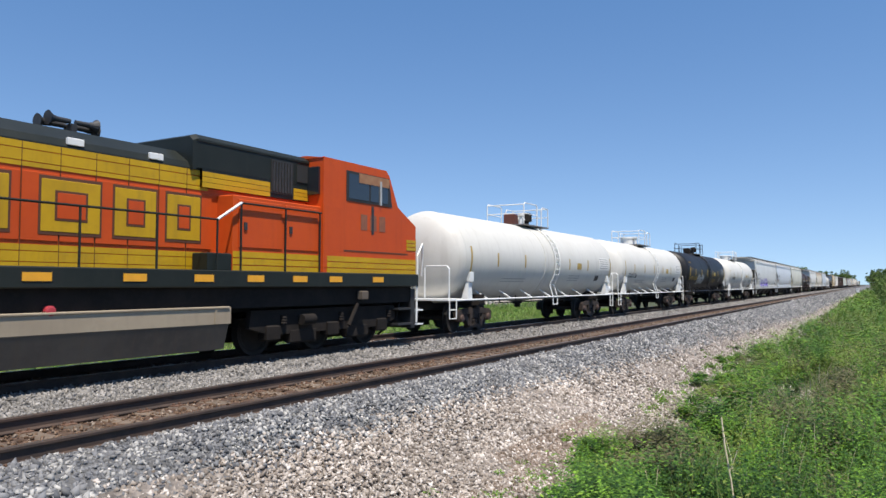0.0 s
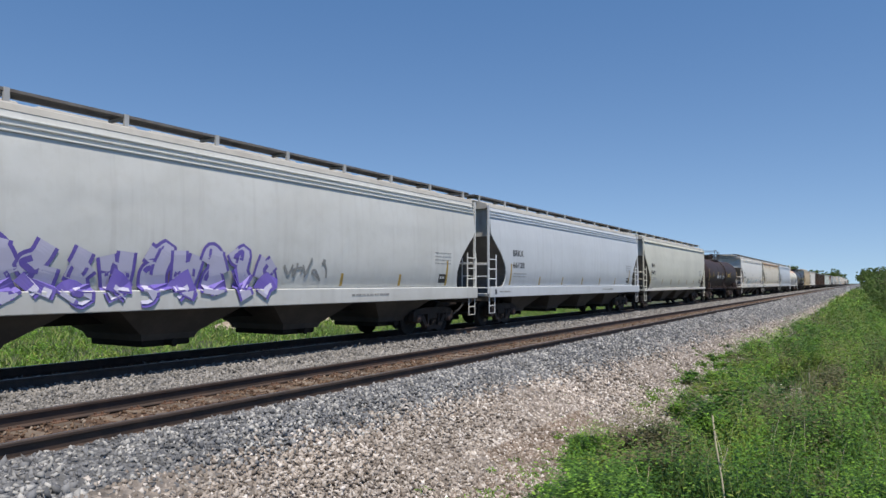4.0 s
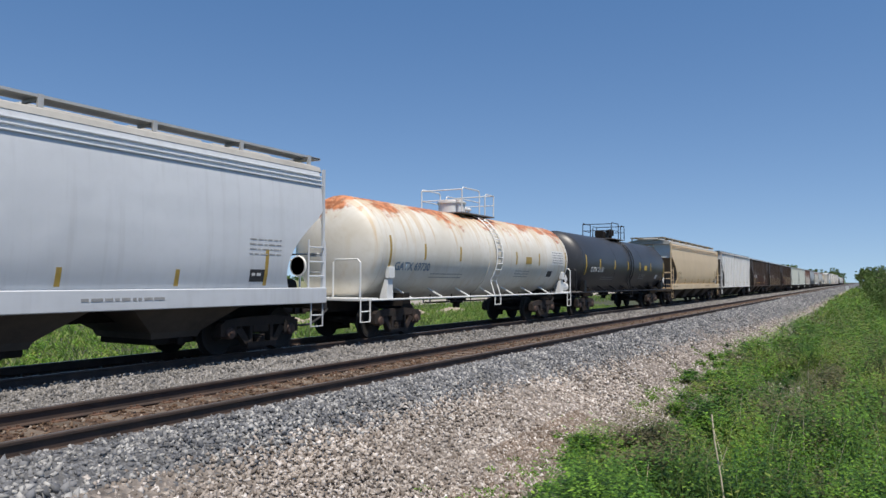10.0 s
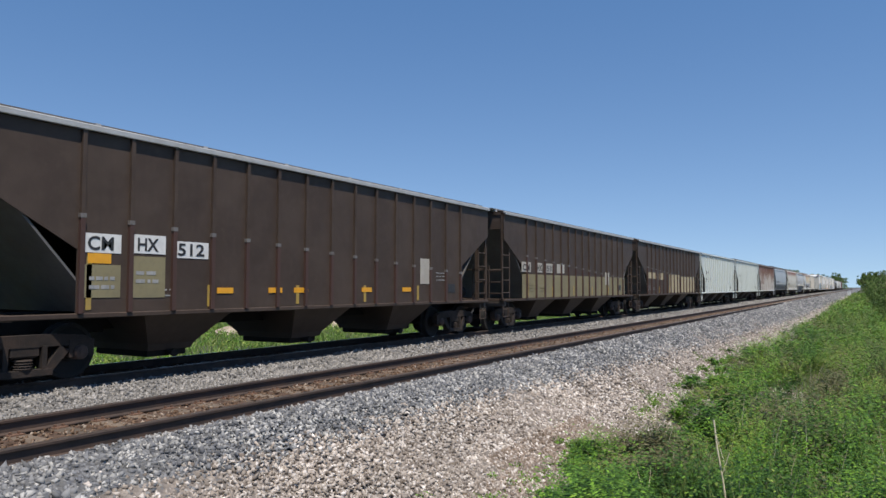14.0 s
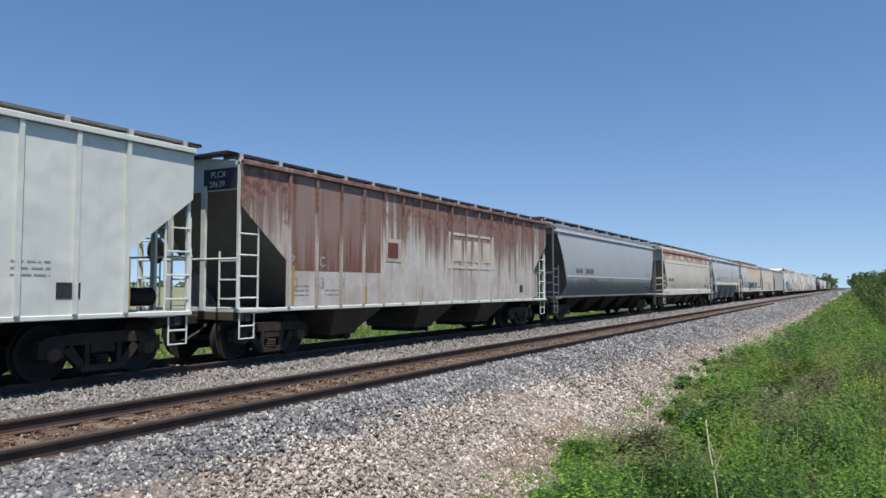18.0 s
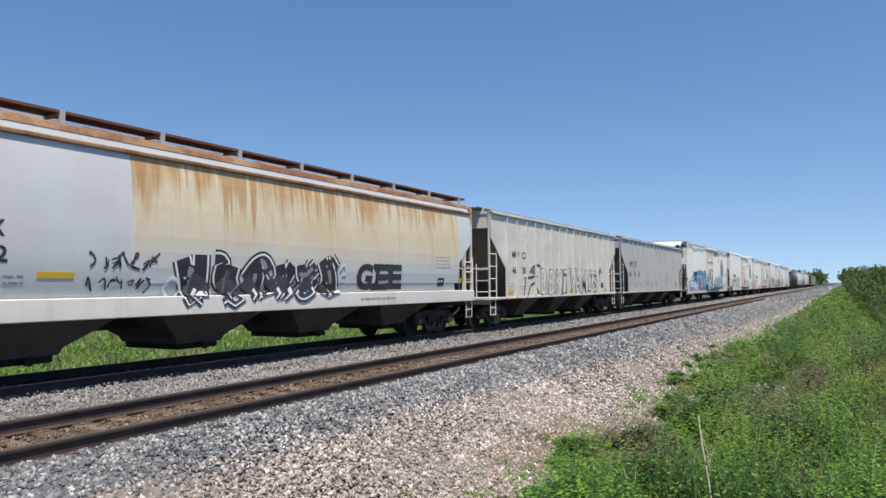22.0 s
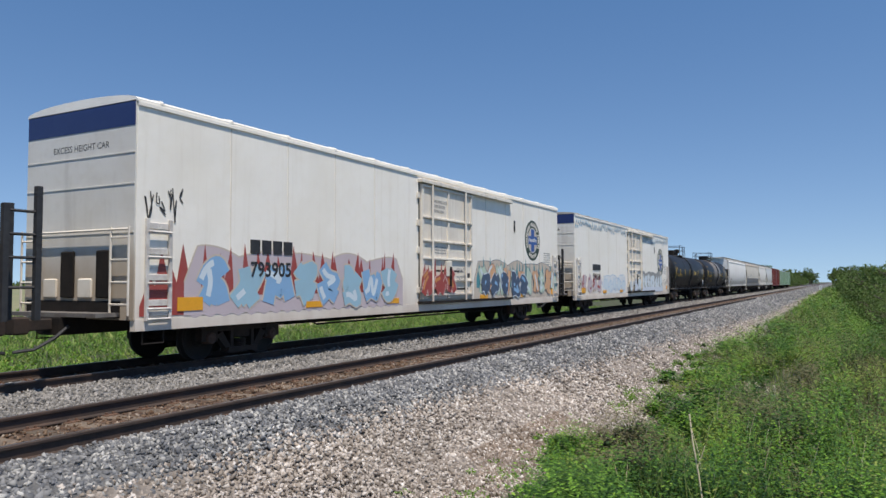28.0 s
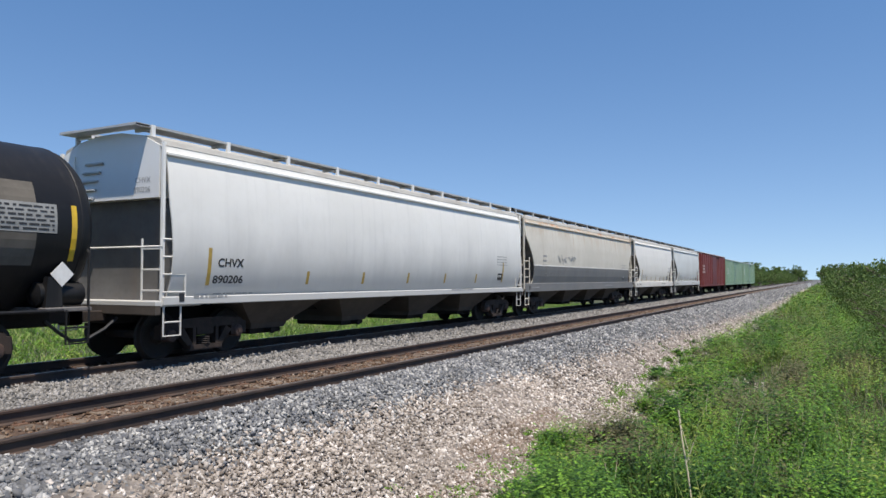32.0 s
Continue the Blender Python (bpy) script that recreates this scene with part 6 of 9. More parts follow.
    for y in (-hl + 1.2, -hl * 0.55, -hl * 0.2 - 0.4, hl * 0.3, hl * 0.6, hl - 0.6):
        flat(car, "reflector_strip", [(y - 0.3, y + 0.3, 1.0 if abs(y) < hl - 1.5 else 1.05, 1.14 if abs(y) < hl - 1.5 else 1.3)], ORANGE_R, side, 0.025, steps=1)
    flat(car, "vent", [(ye - 1.92, ye - 1.80, 3.48, 3.88)], INK, side, 0.02, steps=1)
    if not unit:
        end_text(car, "EXCESS HEIGHT CAR", -0.75, -hl - 0.0325, 3.98, 0.123, INK, "stencilled warning")
    if unit:                                              # diesel cooling unit on the leading end
        prof = [(-hl - 0.03, 2.72), (-hl - 0.86, 2.72), (-hl - 0.88, 3.6), (-hl - 0.85, 4.42), (-hl - 0.74, 4.64), (-hl - 0.52, 4.74), (-hl - 0.03, 4.78)]
        u = part("cooling_unit", Shape().rings([[(x, y if y > -hl - 0.1 else y + dy, z) for y, z in prof] for x, dy in ((-1.12, 0.16), (-1.0, 0.03), (-0.6, 0.0), (0.8, 0.0), (1.12, 0.04), (1.22, 0.20))]), WHITE2, car, "white rounded refrigeration unit")
        part("unit_grille", Shape().prism([(-hl - 0.10, 3.52), (-hl - 0.66, 3.52), (-hl - 0.74, 3.62), (-hl - 0.71, 4.42), (-hl - 0.52, 4.60), (-hl - 0.10, 4.64)], 1.19, 1.245), INK, u, "black moulded grille")
        part("unit_grille", Shape().box(0.86, 1.16, -hl - 0.90, -hl - 0.70, 3.56, 4.50, 0.05), INK, u)
        for k in range(7):
            part("grille_bar", Shape().box(1.20, 1.262, -hl - 0.68, -hl - 0.13, 3.62 + k * 0.135, 3.645 + k * 0.135), GRATE, u)
        for z in (3.50, 3.02):
            part("unit_joint", Shape().box(-1.05, 1.12, -hl - 0.892, -hl - 0.86, z - 0.012, z + 0.012), GRATE, u)
        part("unit_joint", Shape().box(0.73, 0.75, -hl - 0.892, -hl - 0.86, 2.74, 3.5), GRATE, u)
        part("unit_badge", Shape().box(-0.32, -0.12, -hl - 0.893, -hl - 0.87, 4.12, 4.32), GRATE, u)
        part("unit_cap", Shape().lathe([(0.0, 0.01), (0.0, 0.07), (0.03, 0.07), (0.03, 0.01)], "y", 12, (0.0, -hl - 0.905, 2.87)), INK, u)
        part("unit_port", Shape().box(1.21, 1.235, -hl - 0.62, -hl - 0.42, 2.78, 2.98, 0.01), INK, u)
        for k, text in enumerate(("EXCESS HEIGHT", "CAR")):
            end_text(car, text, -0.72 + 0.36 * k, -hl - 0.897, 3.95 - 0.17 * k, 0.085, FADED, "small stencilled notice")
        part("name_band", Shape().box(1.24, 1.53, -hl - 0.036, -hl, 4.32, 4.72), NAVY, car, "navy panel with pale bars")
        for k in range(2):
            part("name_bar", Shape().box(1.28, 1.49, -hl - 0.04, -hl - 0.03, 4.50 + 0.10 * k, 4.545 + 0.10 * k), FADED, car)
        part("fuel_tank", Shape().box(-1.2, 1.3, -hl - 0.8, -hl - 0.05, 1.15, 1.95, 0.1), UNDER, car)
        part("machinery_frame", Shape().box(-1.3, 1.15, -hl - 0.6, -hl - 0.04, 1.95, 2.72, 0.03), INK, car)
        fr = part("crossover_frame", Shape().box(1.32, 1.42, -hl - 0.72, -hl - 0.62, 1.05, 3.05, 0.01).box(1.38, 1.46, -hl - 0.20, -hl - 0.12, 1.9, 3.0, 0.01), INK, car, "black crossover frame")
        part("crossover_step", Shape().box(1.05, 1.56, -hl - 0.75, -hl + 0.0, 1.90, 1.98, 0.01), INK, fr)
        for z in (1.15, 1.5, 1.75):
            part("crossover_rung", Shape().tube([(1.42, -hl - 0.66, z), (1.42, -hl - 0.06, z)], 0.02, 5), LADDER, fr)
    # crossover frame at the trailing end
    for x, y, z in ((1.45, hl + 0.95, 3.05), (1.05, hl + 0.75, 2.8), (1.45, hl + 0.45, 2.75)):
        part("crossover_post", Shape().box(x - 0.045, x + 0.045, y - 0.045, y + 0.045, 1.0, z, 0.008), INK, car)
    for z in (1.5, 1.95, 2.3, 2.65):
        part("crossover_rung", Shape().tube([(1.45, hl + 0.45, z), (1.45, hl + 0.95, z)], 0.024, 5), INK, car)
    for k in range(0 if unit else 4):
        part("end_hatch", Shape().box(-0.9 + k * 0.5, -0.55 + k * 0.5, -hl - 0.075, -hl - 0.03, 1.3, 1.3 + 0.5 * (k % 2 + 0.7), 0.02), UNDER if k % 2 else DOORCREAM, car)
    part("end_apron", Shape().box(-1.45, 1.2, -hl - 0.05, -hl - 0.03, 0.95, 1.25), UNDER, car)
    if icicles:
        rng = random.Random(seed)
        bl, sky_m, pale = Shape(), Shape(), Shape()
        y, line, up = -hl + 0.12, [], True
        while y < hl - 0.12:                                 # a jagged line of points, here and there a tall one
            swell = 0.07 * math.sin(y * 1.9) + 0.05 * math.sin(y * 0.8 + seed)
            top_z = 4.40 if d0 - 0.2 < y < ye - 1.6 else 4.56
            depth = rng.uniform(0.10, 0.26) if up else rng.uniform(-0.04, 0.08)
            if not (d0 - 0.15 < y < d1 + 0.15):
                line.append((y, top_z - 0.12 - depth + swell))
            elif len(line) > 3:
                ribbon(bl, line, 0.036, side, 0.014)
                line = []
            if line:
                for shape, wide, tall in ((pale, 0.10, rng.uniform(0.10, 0.30)), (sky_m, 0.035, rng.uniform(0.02, 0.24))):
                    c = y + rng.uniform(-0.05, 0.05)
                    z = line[-1][1]
                    patch(shape, [c - wide, c + rng.uniform(-0.03, 0.03), c + wide], [z - 0.02, z - 0.03, z - 0.02], [z + 0.06, min(z + tall, top_z + 0.06), z + 0.06], side, 0.009 if shape is pale else 0.0115, 2)
            y += rng.uniform(0.09, 0.24)
            up = not up
        if len(line) > 3:
            ribbon(bl, line, 0.036, side, 0.014)
        tagged(part("icicle_band", pale, SP_ICE, car, "sprayed blue and white icicles along the top edge"), kind="stuff")
        tagged(part("icicle_shards", sky_m, SP_SKY, car), kind="stuff")
        part("icicle_outline", bl, SP_STEEL, car)
    coupler(car, half)
    return car, side


SP_WHITE2 = spray("ice_white", (0.62, 0.70, 0.74))
SP_ICE = spray("ice_blue", (0.60, 0.68, 0.73))
SP_NAVY = spray("navy_line", (0.05, 0.08, 0.14))
SP_STEEL = spray("steel_blue_line", (0.10, 0.16, 0.24))


def old_boxcar(label, hl, half, paint, posts, z_top=4.2):
    car = thing("boxcar", label, "boxcar", "freight cars of the train")
    hx, zb = 1.5, 1.0

    def side(z):
        return hx
    part("body", Shape().box(-hx, hx, -hl, hl, zb, z_top), paint, car)
    part("roof", Shape().rings([[(x, y, z) for x, z in ((-1.55, z_top - 0.03), (-1.5, z_top + 0.05), (0, z_top + 0.32), (1.5, z_top + 0.05), (1.55, z_top - 0.03))] for y in (-hl - 0.02, hl + 0.02)]), GALV, car)
    for i in range(posts + 1):
        y = -hl + 0.06 + i * (2 * hl - 0.12) / posts
        if abs(y) > 1.7:
            part("side_post", Shape().box(hx, hx + 0.06, y - 0.05, y + 0.05, zb, z_top, 0.01), paint, car)
    d = part("door", Shape().box(hx, hx + 0.06, -1.55, 1.55, zb + 0.05, z_top - 0.15, 0.015), paint, car)
    for k in range(7):
        part("door_rib", Shape().box(hx + 0.06, hx + 0.10, -1.4, 1.4, zb + 0.3 + k * 0.38, zb + 0.38 + k * 0.38, 0.01), paint, d)
    part("door_track", Shape().box(hx, hx + 0.12, -1.7, 4.8, z_top - 0.12, z_top - 0.03), paint, car)
    for s in (-1, 1):
        for k in range(8):
            part("end_corrugation", Shape().lathe([(-1.4, 0.02), (-1.3, 0.07), (1.3, 0.07), (1.4, 0.02)], "x", 8, (0, s * hl, zb + 0.35 + k * 0.38)), paint, car)
        part("side_ladder", ladder(Shape(), hx + 0.07, s * (hl - 0.12), s * (hl - 0.55), zb, z_top - 0.2, 8), paint, car)
        part("draft_sill", Shape().box(-0.3, 0.3, min(s * (half - 0.7), s * (hl - 3)), max(s * (half - 0.7), s * (hl - 3)), 0.7, 1.0), UNDER, car)
        truck(car, s * (hl - 2.3))
    part("side_sill", Shape().box(hx - 0.1, hx + 0.02, -hl, hl, zb - 0.18, zb).box(-hx - 0.02, -hx + 0.1, -hl, hl, zb - 0.18, zb), paint, car)
    data_bars(car, -hl + 1.2, 2.8, 1.6, 3, WHITEINK, side, 0.12, 0.3, 4)
    coupler(car, half)
    return car, side


# ---- locomotive ----
def locomotive():
    car = thing("locomotive", "orange, dark green and yellow diesel locomotive, cab at its trailing end", "locomotive")
    orange = mat("loco_orange", (0.52, 0.070, 0.008), 0.5, (0.44, 0.055, 0.008), 0.5, 0.8, 0.04, 30, streak=0.2, streak_col=(0.25, 0.04, 0.01), spec=0.3)
    green = mat("loco_dark_green", (0.012, 0.015, 0.012), 0.5, (0.020, 0.023, 0.019), 0.5, 0.8, 0.05, 30, streak=0.12, streak_col=(0.04, 0.037, 0.03), spec=0.3)
    yellow = mat("loco_yellow", (0.50, 0.30, 0.008), 0.5, (0.38, 0.22, 0.010), 0.6, 1.0, 0.04, 30, streak=0.3, streak_col=(0.25, 0.15, 0.02), spec=0.3)
    brown = mat("loco_outline", (0.10, 0.035, 0.012), 0.5)
    tank = mat("fuel_tank_dust", (0.33, 0.27, 0.19), 0.6, (0.25, 0.20, 0.14), 0.6, 0.6, 0.05, 30, streak=0.25, streak_col=(0.22, 0.18, 0.13))
    grime = mat("tank_grime", (0.075, 0.058, 0.045), 0.8, (0.12, 0.095, 0.07), 0.6, 0.8, 0.1, 30, streak=0.3)
    glass = mat("dark_cab_glass", (0.015, 0.02, 0.025), 0.06, spec=0.9)
    blind = mat("sun_blind_brown", (0.26, 0.12, 0.06), 0.8, (0.36, 0.2, 0.1), 0.6, 6)
    rubber = mat("window_gasket", (0.02, 0.02, 0.02), 0.7)
    hw = 0.98
    # long hood with its chamfered roof
    sec = [(-hw, 1.72), (hw, 1.72), (hw, 3.74), (hw - 0.06, 3.86), (hw - 0.42, 4.10), (-hw + 0.42, 4.10), (-hw + 0.06, 3.86), (-hw, 3.74)]
    part("long_hood", Shape().rings([[(x, y, z) for x, z in sec] for y in (-10.0, 6.2)]), orange, car)
    part("hood_roof", Shape().rings([[(x * 1.012, y, z + 0.006) for x, z in sec[2:7]] + [(-hw * 1.012, y, 3.72), (hw * 1.012, y, 3.72)][::1] for y in (-10.0, 6.2)]), green, car)
    part("walkway", Shape().box(-1.41, 1.41, -10.0, 10.0, 1.62, 1.74, 0.01), green, car)
    part("side_sill", Shape().box(1.42, 1.56, -10.0, 10.05, 1.46, 1.79, 0.02).box(-1.56, -1.42, -10.0, 10.05, 1.46, 1.79, 0.02), green, car)
    # dark strip added in place of the shaded void below the walkway
    part("sill_skirt", Shape().box(1.30, 1.42, -9.9, 9.9, 1.05, 1.48).box(-1.42, -1.30, -9.9, 9.9, 1.05, 1.48), UNDER, car)
    part("main_frame", Shape().box(-0.9, 0.9, -9.8, 9.8, 0.95, 1.6), UNDER, car)
    # stripes built as thin proud strips, with louvred door joints
    for z0, z1, mt in ((3.34, 3.41, yellow), (3.425, 3.60, yellow), (3.615, 3.72, yellow), (1.76, 1.86, yellow), (1.873, 2.03, yellow), (2.043, 2.14, yellow)):
        part("yellow_stripe", Shape().box(hw, hw + 0.012, -9.95, 3.2 if z1 < 3 else 3.3, z0, z1), mt, car)
    for i in range(22):
        y = -9.6 + i * 0.62
        if y < 3.2:
            part("hood_door", Shape().box(hw + 0.004, hw + 0.02, y, y + 0.585, 2.2, 3.27, 0.006), orange, car)
            part("door_joint", Shape().box(hw, hw + 0.018, y - 0.013, y - 0.005, 1.76, 3.72), brown, car)
    # name on the hood: four plain yellow blocks with dark edges
    for y0, y1 in ((-1.55, -0.5), (0.0, 1.0), (1.28, 2.1), (2.35, 3.1)):
        part("name_block_edge", Shape().box(hw, hw + 0.026, y0 - 0.04, y1 + 0.04, 2.30, 3.24, 0.004), brown, car)
        part("name_block", Shape().box(hw, hw + 0.032, y0, y1, 2.34, 3.20, 0.02), yellow, car, "plain yellow name block")
        part("name_block_edge", Shape().box(hw, hw + 0.036, y0 + 0.22, y1 - 0.22, 2.53, 3.02, 0.004), brown, car)
        part("name_block_field", Shape().box(hw, hw + 0.040, y0 + 0.26, y1 - 0.26, 2.57, 2.98, 0.004), orange, car)
    for y in (0.55, 2.1):
        part("hood_lamp", Shape().box(hw - 0.03, hw + 0.03, y - 0.14, y + 0.14, 3.78, 3.90, 0.01), WHITE2, car)
    # dark upper equipment box and its grilles
    box = part("blower_housing", Shape().rings([[(x, y, z - dz) for x, z in ((-1.06, 3.76), (1.06, 3.76), (1.06, 4.33), (0.96, 4.42), (-0.96, 4.42), (-1.06, 4.33))] for y, dz in ((2.86, 0.06), (3.0, 0.0), (6.16, 0.0))]), green, car, "dark green blower housing")
    part("housing_lip", Shape().box(1.05, 1.075, 2.95, 6.16, 4.27, 4.32, 0.006), green, box)
    for k in range(7):
        part("grille_slat", Shape().box(1.055, 1.10, 4.98 + k * 0.09, 4.98 + k * 0.09 + 0.045, 3.52, 4.18), INK, box)
    part("grille_panel", Shape().box(1.055, 1.075, 4.95, 5.62, 3.48, 4.22), rubber, box)
    part("grille_panel", Shape().box(1.055, 1.075, 5.75, 6.1, 3.82, 4.2), rubber, box)
    part("upper_band", Shape().box(0.98, 1.055, 3.1, 6.16, 3.40, 3.78), green, car)
    for k in range(3):
        part("yellow_stripe", Shape().box(1.0, 1.066, 3.1, 4.92, 3.40 + k * 0.105, 3.495 + k * 0.105), yellow, car)
        part("yellow_stripe", Shape().box(1.0, 1.066, 5.66, 6.12, 3.42 + k * 0.085, 3.495 + k * 0.085), yellow, car)
    # low side cabinets
    cabinet = part("side_cabinet", Shape().box(0.95, 1.42, 3.55, 6.2, 1.74, 3.28, 0.02), orange, car)
    for y0, y1 in ((3.7, 4.9), (5.0, 6.05)):
        part("cabinet_door", Shape().box(1.42, 1.44, y0, y1, 2.25, 3.2, 0.01), orange, cabinet)
        part("latch", Shape().box(1.44, 1.465, y0 + 0.12, y0 + 0.2, 2.6, 2.75), INK, cabinet)
    for k in range(3):
        part("yellow_stripe", Shape().box(1.42, 1.432, 3.56, 6.19, 1.77 + k * 0.14, 1.89 + k * 0.14), yellow, car)
    part("walk_step", Shape().box(1.05, 1.46, 2.9, 3.5, 1.78, 2.12, 0.02), green, car)
    # cab and nose
    prof = [(6.16, 1.74), (10.0, 1.74), (10.0, 3.08), (9.15, 3.52), (8.75, 4.30), (8.6, 4.42), (6.16, 4.42)]
    cab = part("cab", Shape().prism(prof, -1.5, 1.5), orange, car, "orange cab with a sloped nose")
    part("cab_roof", Shape().rings([[(x, y, z) for x, z in ((-1.5, 4.40), (-1.0, 4.47), (1.0, 4.47), (1.5, 4.40))] for y in (6.14, 8.7)]), orange, cab)
    win = Shape().prism([(6.98, 3.50), (8.86, 3.50), (8.72, 4.22), (6.98, 4.22)], 1.50, 1.515)
    part("window_gasket", win, rubber, cab)
    for y0, y1 in ((7.06, 7.86), (7.92, 8.66)):
        part("cab_window", Shape().box(1.51, 1.522, y0, y1, 3.56, 4.16, 0.004), glass, cab, "dark tinted side window")
    part("sun_blind", Shape().box(1.522, 1.535, 7.45, 8.70, 3.97, 4.20, 0.004), blind, cab)
    part("window_post", Shape().box(1.52, 1.55, 8.3, 8.36, 3.5, 4.1), GALV, cab)
    part("rear_window", Shape().box(1.0, 1.4, 6.10, 6.165, 3.55, 4.2, 0.02), glass, cab)
    part("door_recess", Shape().box(1.44, 1.506, 6.2, 6.85, 1.9, 3.3), orange, cab)
    part("windshield", Shape().prism([(8.80, 4.24), (8.84, 4.26), (9.20, 3.58), (9.16, 3.56)], -1.3, 1.3), glass, cab)
    for k in range(3):
        part("yellow_stripe", Shape().box(1.5, 1.512, 6.3, 10.0, 1.77 + k * 0.14, 1.89 + k * 0.14), yellow, car)
        part("nose_stripe", Shape().box(1.5, 1.512, 9.55, 10.01, 2.42 + k * 0.10, 2.50 + k * 0.10), yellow, cab)
    part("cab_seam", Shape().box(1.5, 1.508, 6.9, 9.6, 2.30, 2.33), brown, cab)
    for y in (7.55, 7.93, 8.31):
        part("number_bar", Shape().box(1.5, 1.508, y, y + 0.26, 2.84, 3.22), mat("worn_dark_number", (0.20, 0.075, 0.04), 0.6, (0.30, 0.10, 0.045), 0.6, 6) if y < 7.6 else bpy.data.materials["worn_dark_number"], cab, "worn dark number bar")
    part("oil_stain", Shape().box(1.5, 1.51, 7.98, 8.08, 2.75, 3.45), INK, cab)
    # handrails and stanchions along the walkway
    g = Shape().tube([(1.5, -9.8, 2.75), (1.5, 3.1, 2.75), (1.5, 3.7, 3.12), (1.5, 6.1, 3.12)], 0.022, 6)
    part("handrail", g, green, car)
    part("handrail_ramp", Shape().tube([(1.502, 3.1, 2.755), (1.502, 3.7, 3.125)], 0.027, 6), WHITE2, car)
    for y in [-9.6 + i * 1.42 for i in range(9)] + [3.1, 3.7, 4.95, 6.05]:
        part("stanchion", Shape().tube([(1.5, y, 1.72), (1.5, y, 2.76 if y <= 3.1 else 3.12)], 0.022, 5), green, car)
    for y in (-8.0, -6.2, -4.4, -2.6, -0.35, 1.3, 2.75, 4.05, 5.35, 6.55, 8.2):
        part("sill_reflector", Shape().box(1.56, 1.572, y - 0.22, y + 0.22, 1.57, 1.70), ORANGE_R, car)
    part("jack_pad", Shape().box(1.45, 1.60, 7.5, 7.75, 1.15, 1.36, 0.02), grime, car)
    # fuel tank
    tk = [(-1.5, 1.08), (-1.52, 1.06), (-1.52, 0.77), (1.52, 0.77), (1.52, 1.06), (1.5, 1.08)]
    ft = part("fuel_tank", Shape().rings([[(x, y, z) for x, z in tk] for y in (-4.6, 3.45)]), tank, car, "dusty tan fuel tank with a grimy underside")
    part("tank_rim", Shape().box(1.44, 1.545, -4.6, 3.4, 1.06, 1.10, 0.01), tank, ft)
    part("tank_underside", Shape().rings([[(x, y, z) for x, z in ((-1.515, 0.765), (-1.38, 0.28), (1.38, 0.28), (1.515, 0.765))] for y in (-4.58, 3.40)]), grime, ft, "grimy brown lower half")
    part("tank_strap", Shape().box(1.50, 1.535, 3.05, 3.1, 0.78, 1.06), tank, ft)
    part("fuel_cap", Shape().lathe([(1.30, 0.08), (1.52, 0.08), (1.53, 0.05)], "x", 12, (0, -0.1, 1.12)), mat("red_cap", (0.4, 0.04, 0.05), 0.5), car)
    # horns
    h = Shape()
    for dy, dx, l in ((0.0, 0.0, 0.55), (0.12, 0.14, 0.45)):
        for s in (-1, 1):
            h.lathe([(s * 0.05, 0.045), (s * 0.30, 0.05), (s * (l - 0.08), 0.07), (s * l, 0.13)], "y", 12, (dx, 1.02, 4.30 + dy * 0.5))
    h.box(-0.05, 0.2, 0.97, 1.07, 4.08, 4.32)
    part("air_horn", h, INK, car, "black multi-bell air horn")
    # three-axle bogies
    for s in (-1, 1):
        yc = s * 6.75
        t = part("truck", Shape().box(-1.0, 1.0, yc - 2.4, yc + 2.4, 0.62, 0.82, 0.03), STEEL, car, "three-axle locomotive bogie")
        for sx in (-1, 1):
            f = Shape().prism([(yc - 2.6, 0.62), (yc - 2.0, 0.46), (yc + 2.0, 0.46), (yc + 2.6, 0.62), (yc + 2.55, 0.98), (yc - 2.55, 0.98)], sx * 1.22 - 0.07, sx * 1.22 + 0.07)
            part("side_frame", f, UNDER, t)
            for k in (-1, 0, 1):
                y = yc + k * 1.95
                part("wheel", Shape().lathe([(sx * 0.68, 0.05), (sx * 0.68, 0.53), (sx * 0.66, 0.53), (sx * 0.70, 0.508), (sx * 0.80, 0.505), (sx * 0.80, 0.42), (sx * 0.76, 0.38), (sx * 0.76, 0.05)], "x", 26, (0, y, 0.508)), WHEEL, t, smooth=True)
                part("journal_box", Shape().box(sx * 1.22 - 0.12, sx * 1.22 + 0.12, y - 0.2, y + 0.2, 0.34, 0.66, 0.03), UNDER, t)
                part("spring", Shape().lathe([(0.66 + q * 0.03, 0.07 + 0.012 * (q % 2)) for q in range(8)], "z", 10, (sx * 1.3, y + 0.32, 0)), UNDER, t)
            for k in (-1, 1):
                part("equalizer_box", Shape().box(min(sx * 1.12, sx * 1.30), max(sx * 1.12, sx * 1.30), yc + k * 0.98 - 0.42, yc + k * 0.98 + 0.42, 0.24, 0.56, 0.04), UNDER, t)
                part("traction_motor", Shape().box(min(sx * 0.1, sx * 0.62), max(sx * 0.1, sx * 0.62), yc + k * 1.3 - 0.55, yc + k * 1.3 + 0.55, 0.22, 0.78, 0.06), UNDER, t)
            part("brake_cylinder", Shape().lathe([(-0.2, 0.02), (-0.2, 0.12), (0.2, 0.12), (0.2, 0.02)], "y", 12, (sx * 1.38, yc - 0.95, 0.75)), UNDER, t, smooth=True)
            part("sand_pipe", Shape().tube([(sx * 1.35, yc + 2.75, 1.2), (sx * 1.3, yc + 2.6, 0.6), (sx * 0.9, yc + 2.35, 0.2)], 0.03, 6), UNDER, t)
            part("damper", Shape().tube([(sx * 1.4, yc + 0.5, 0.55), (sx * 1.42, yc + 0.8, 1.05)], 0.05, 8), UNDER, t)
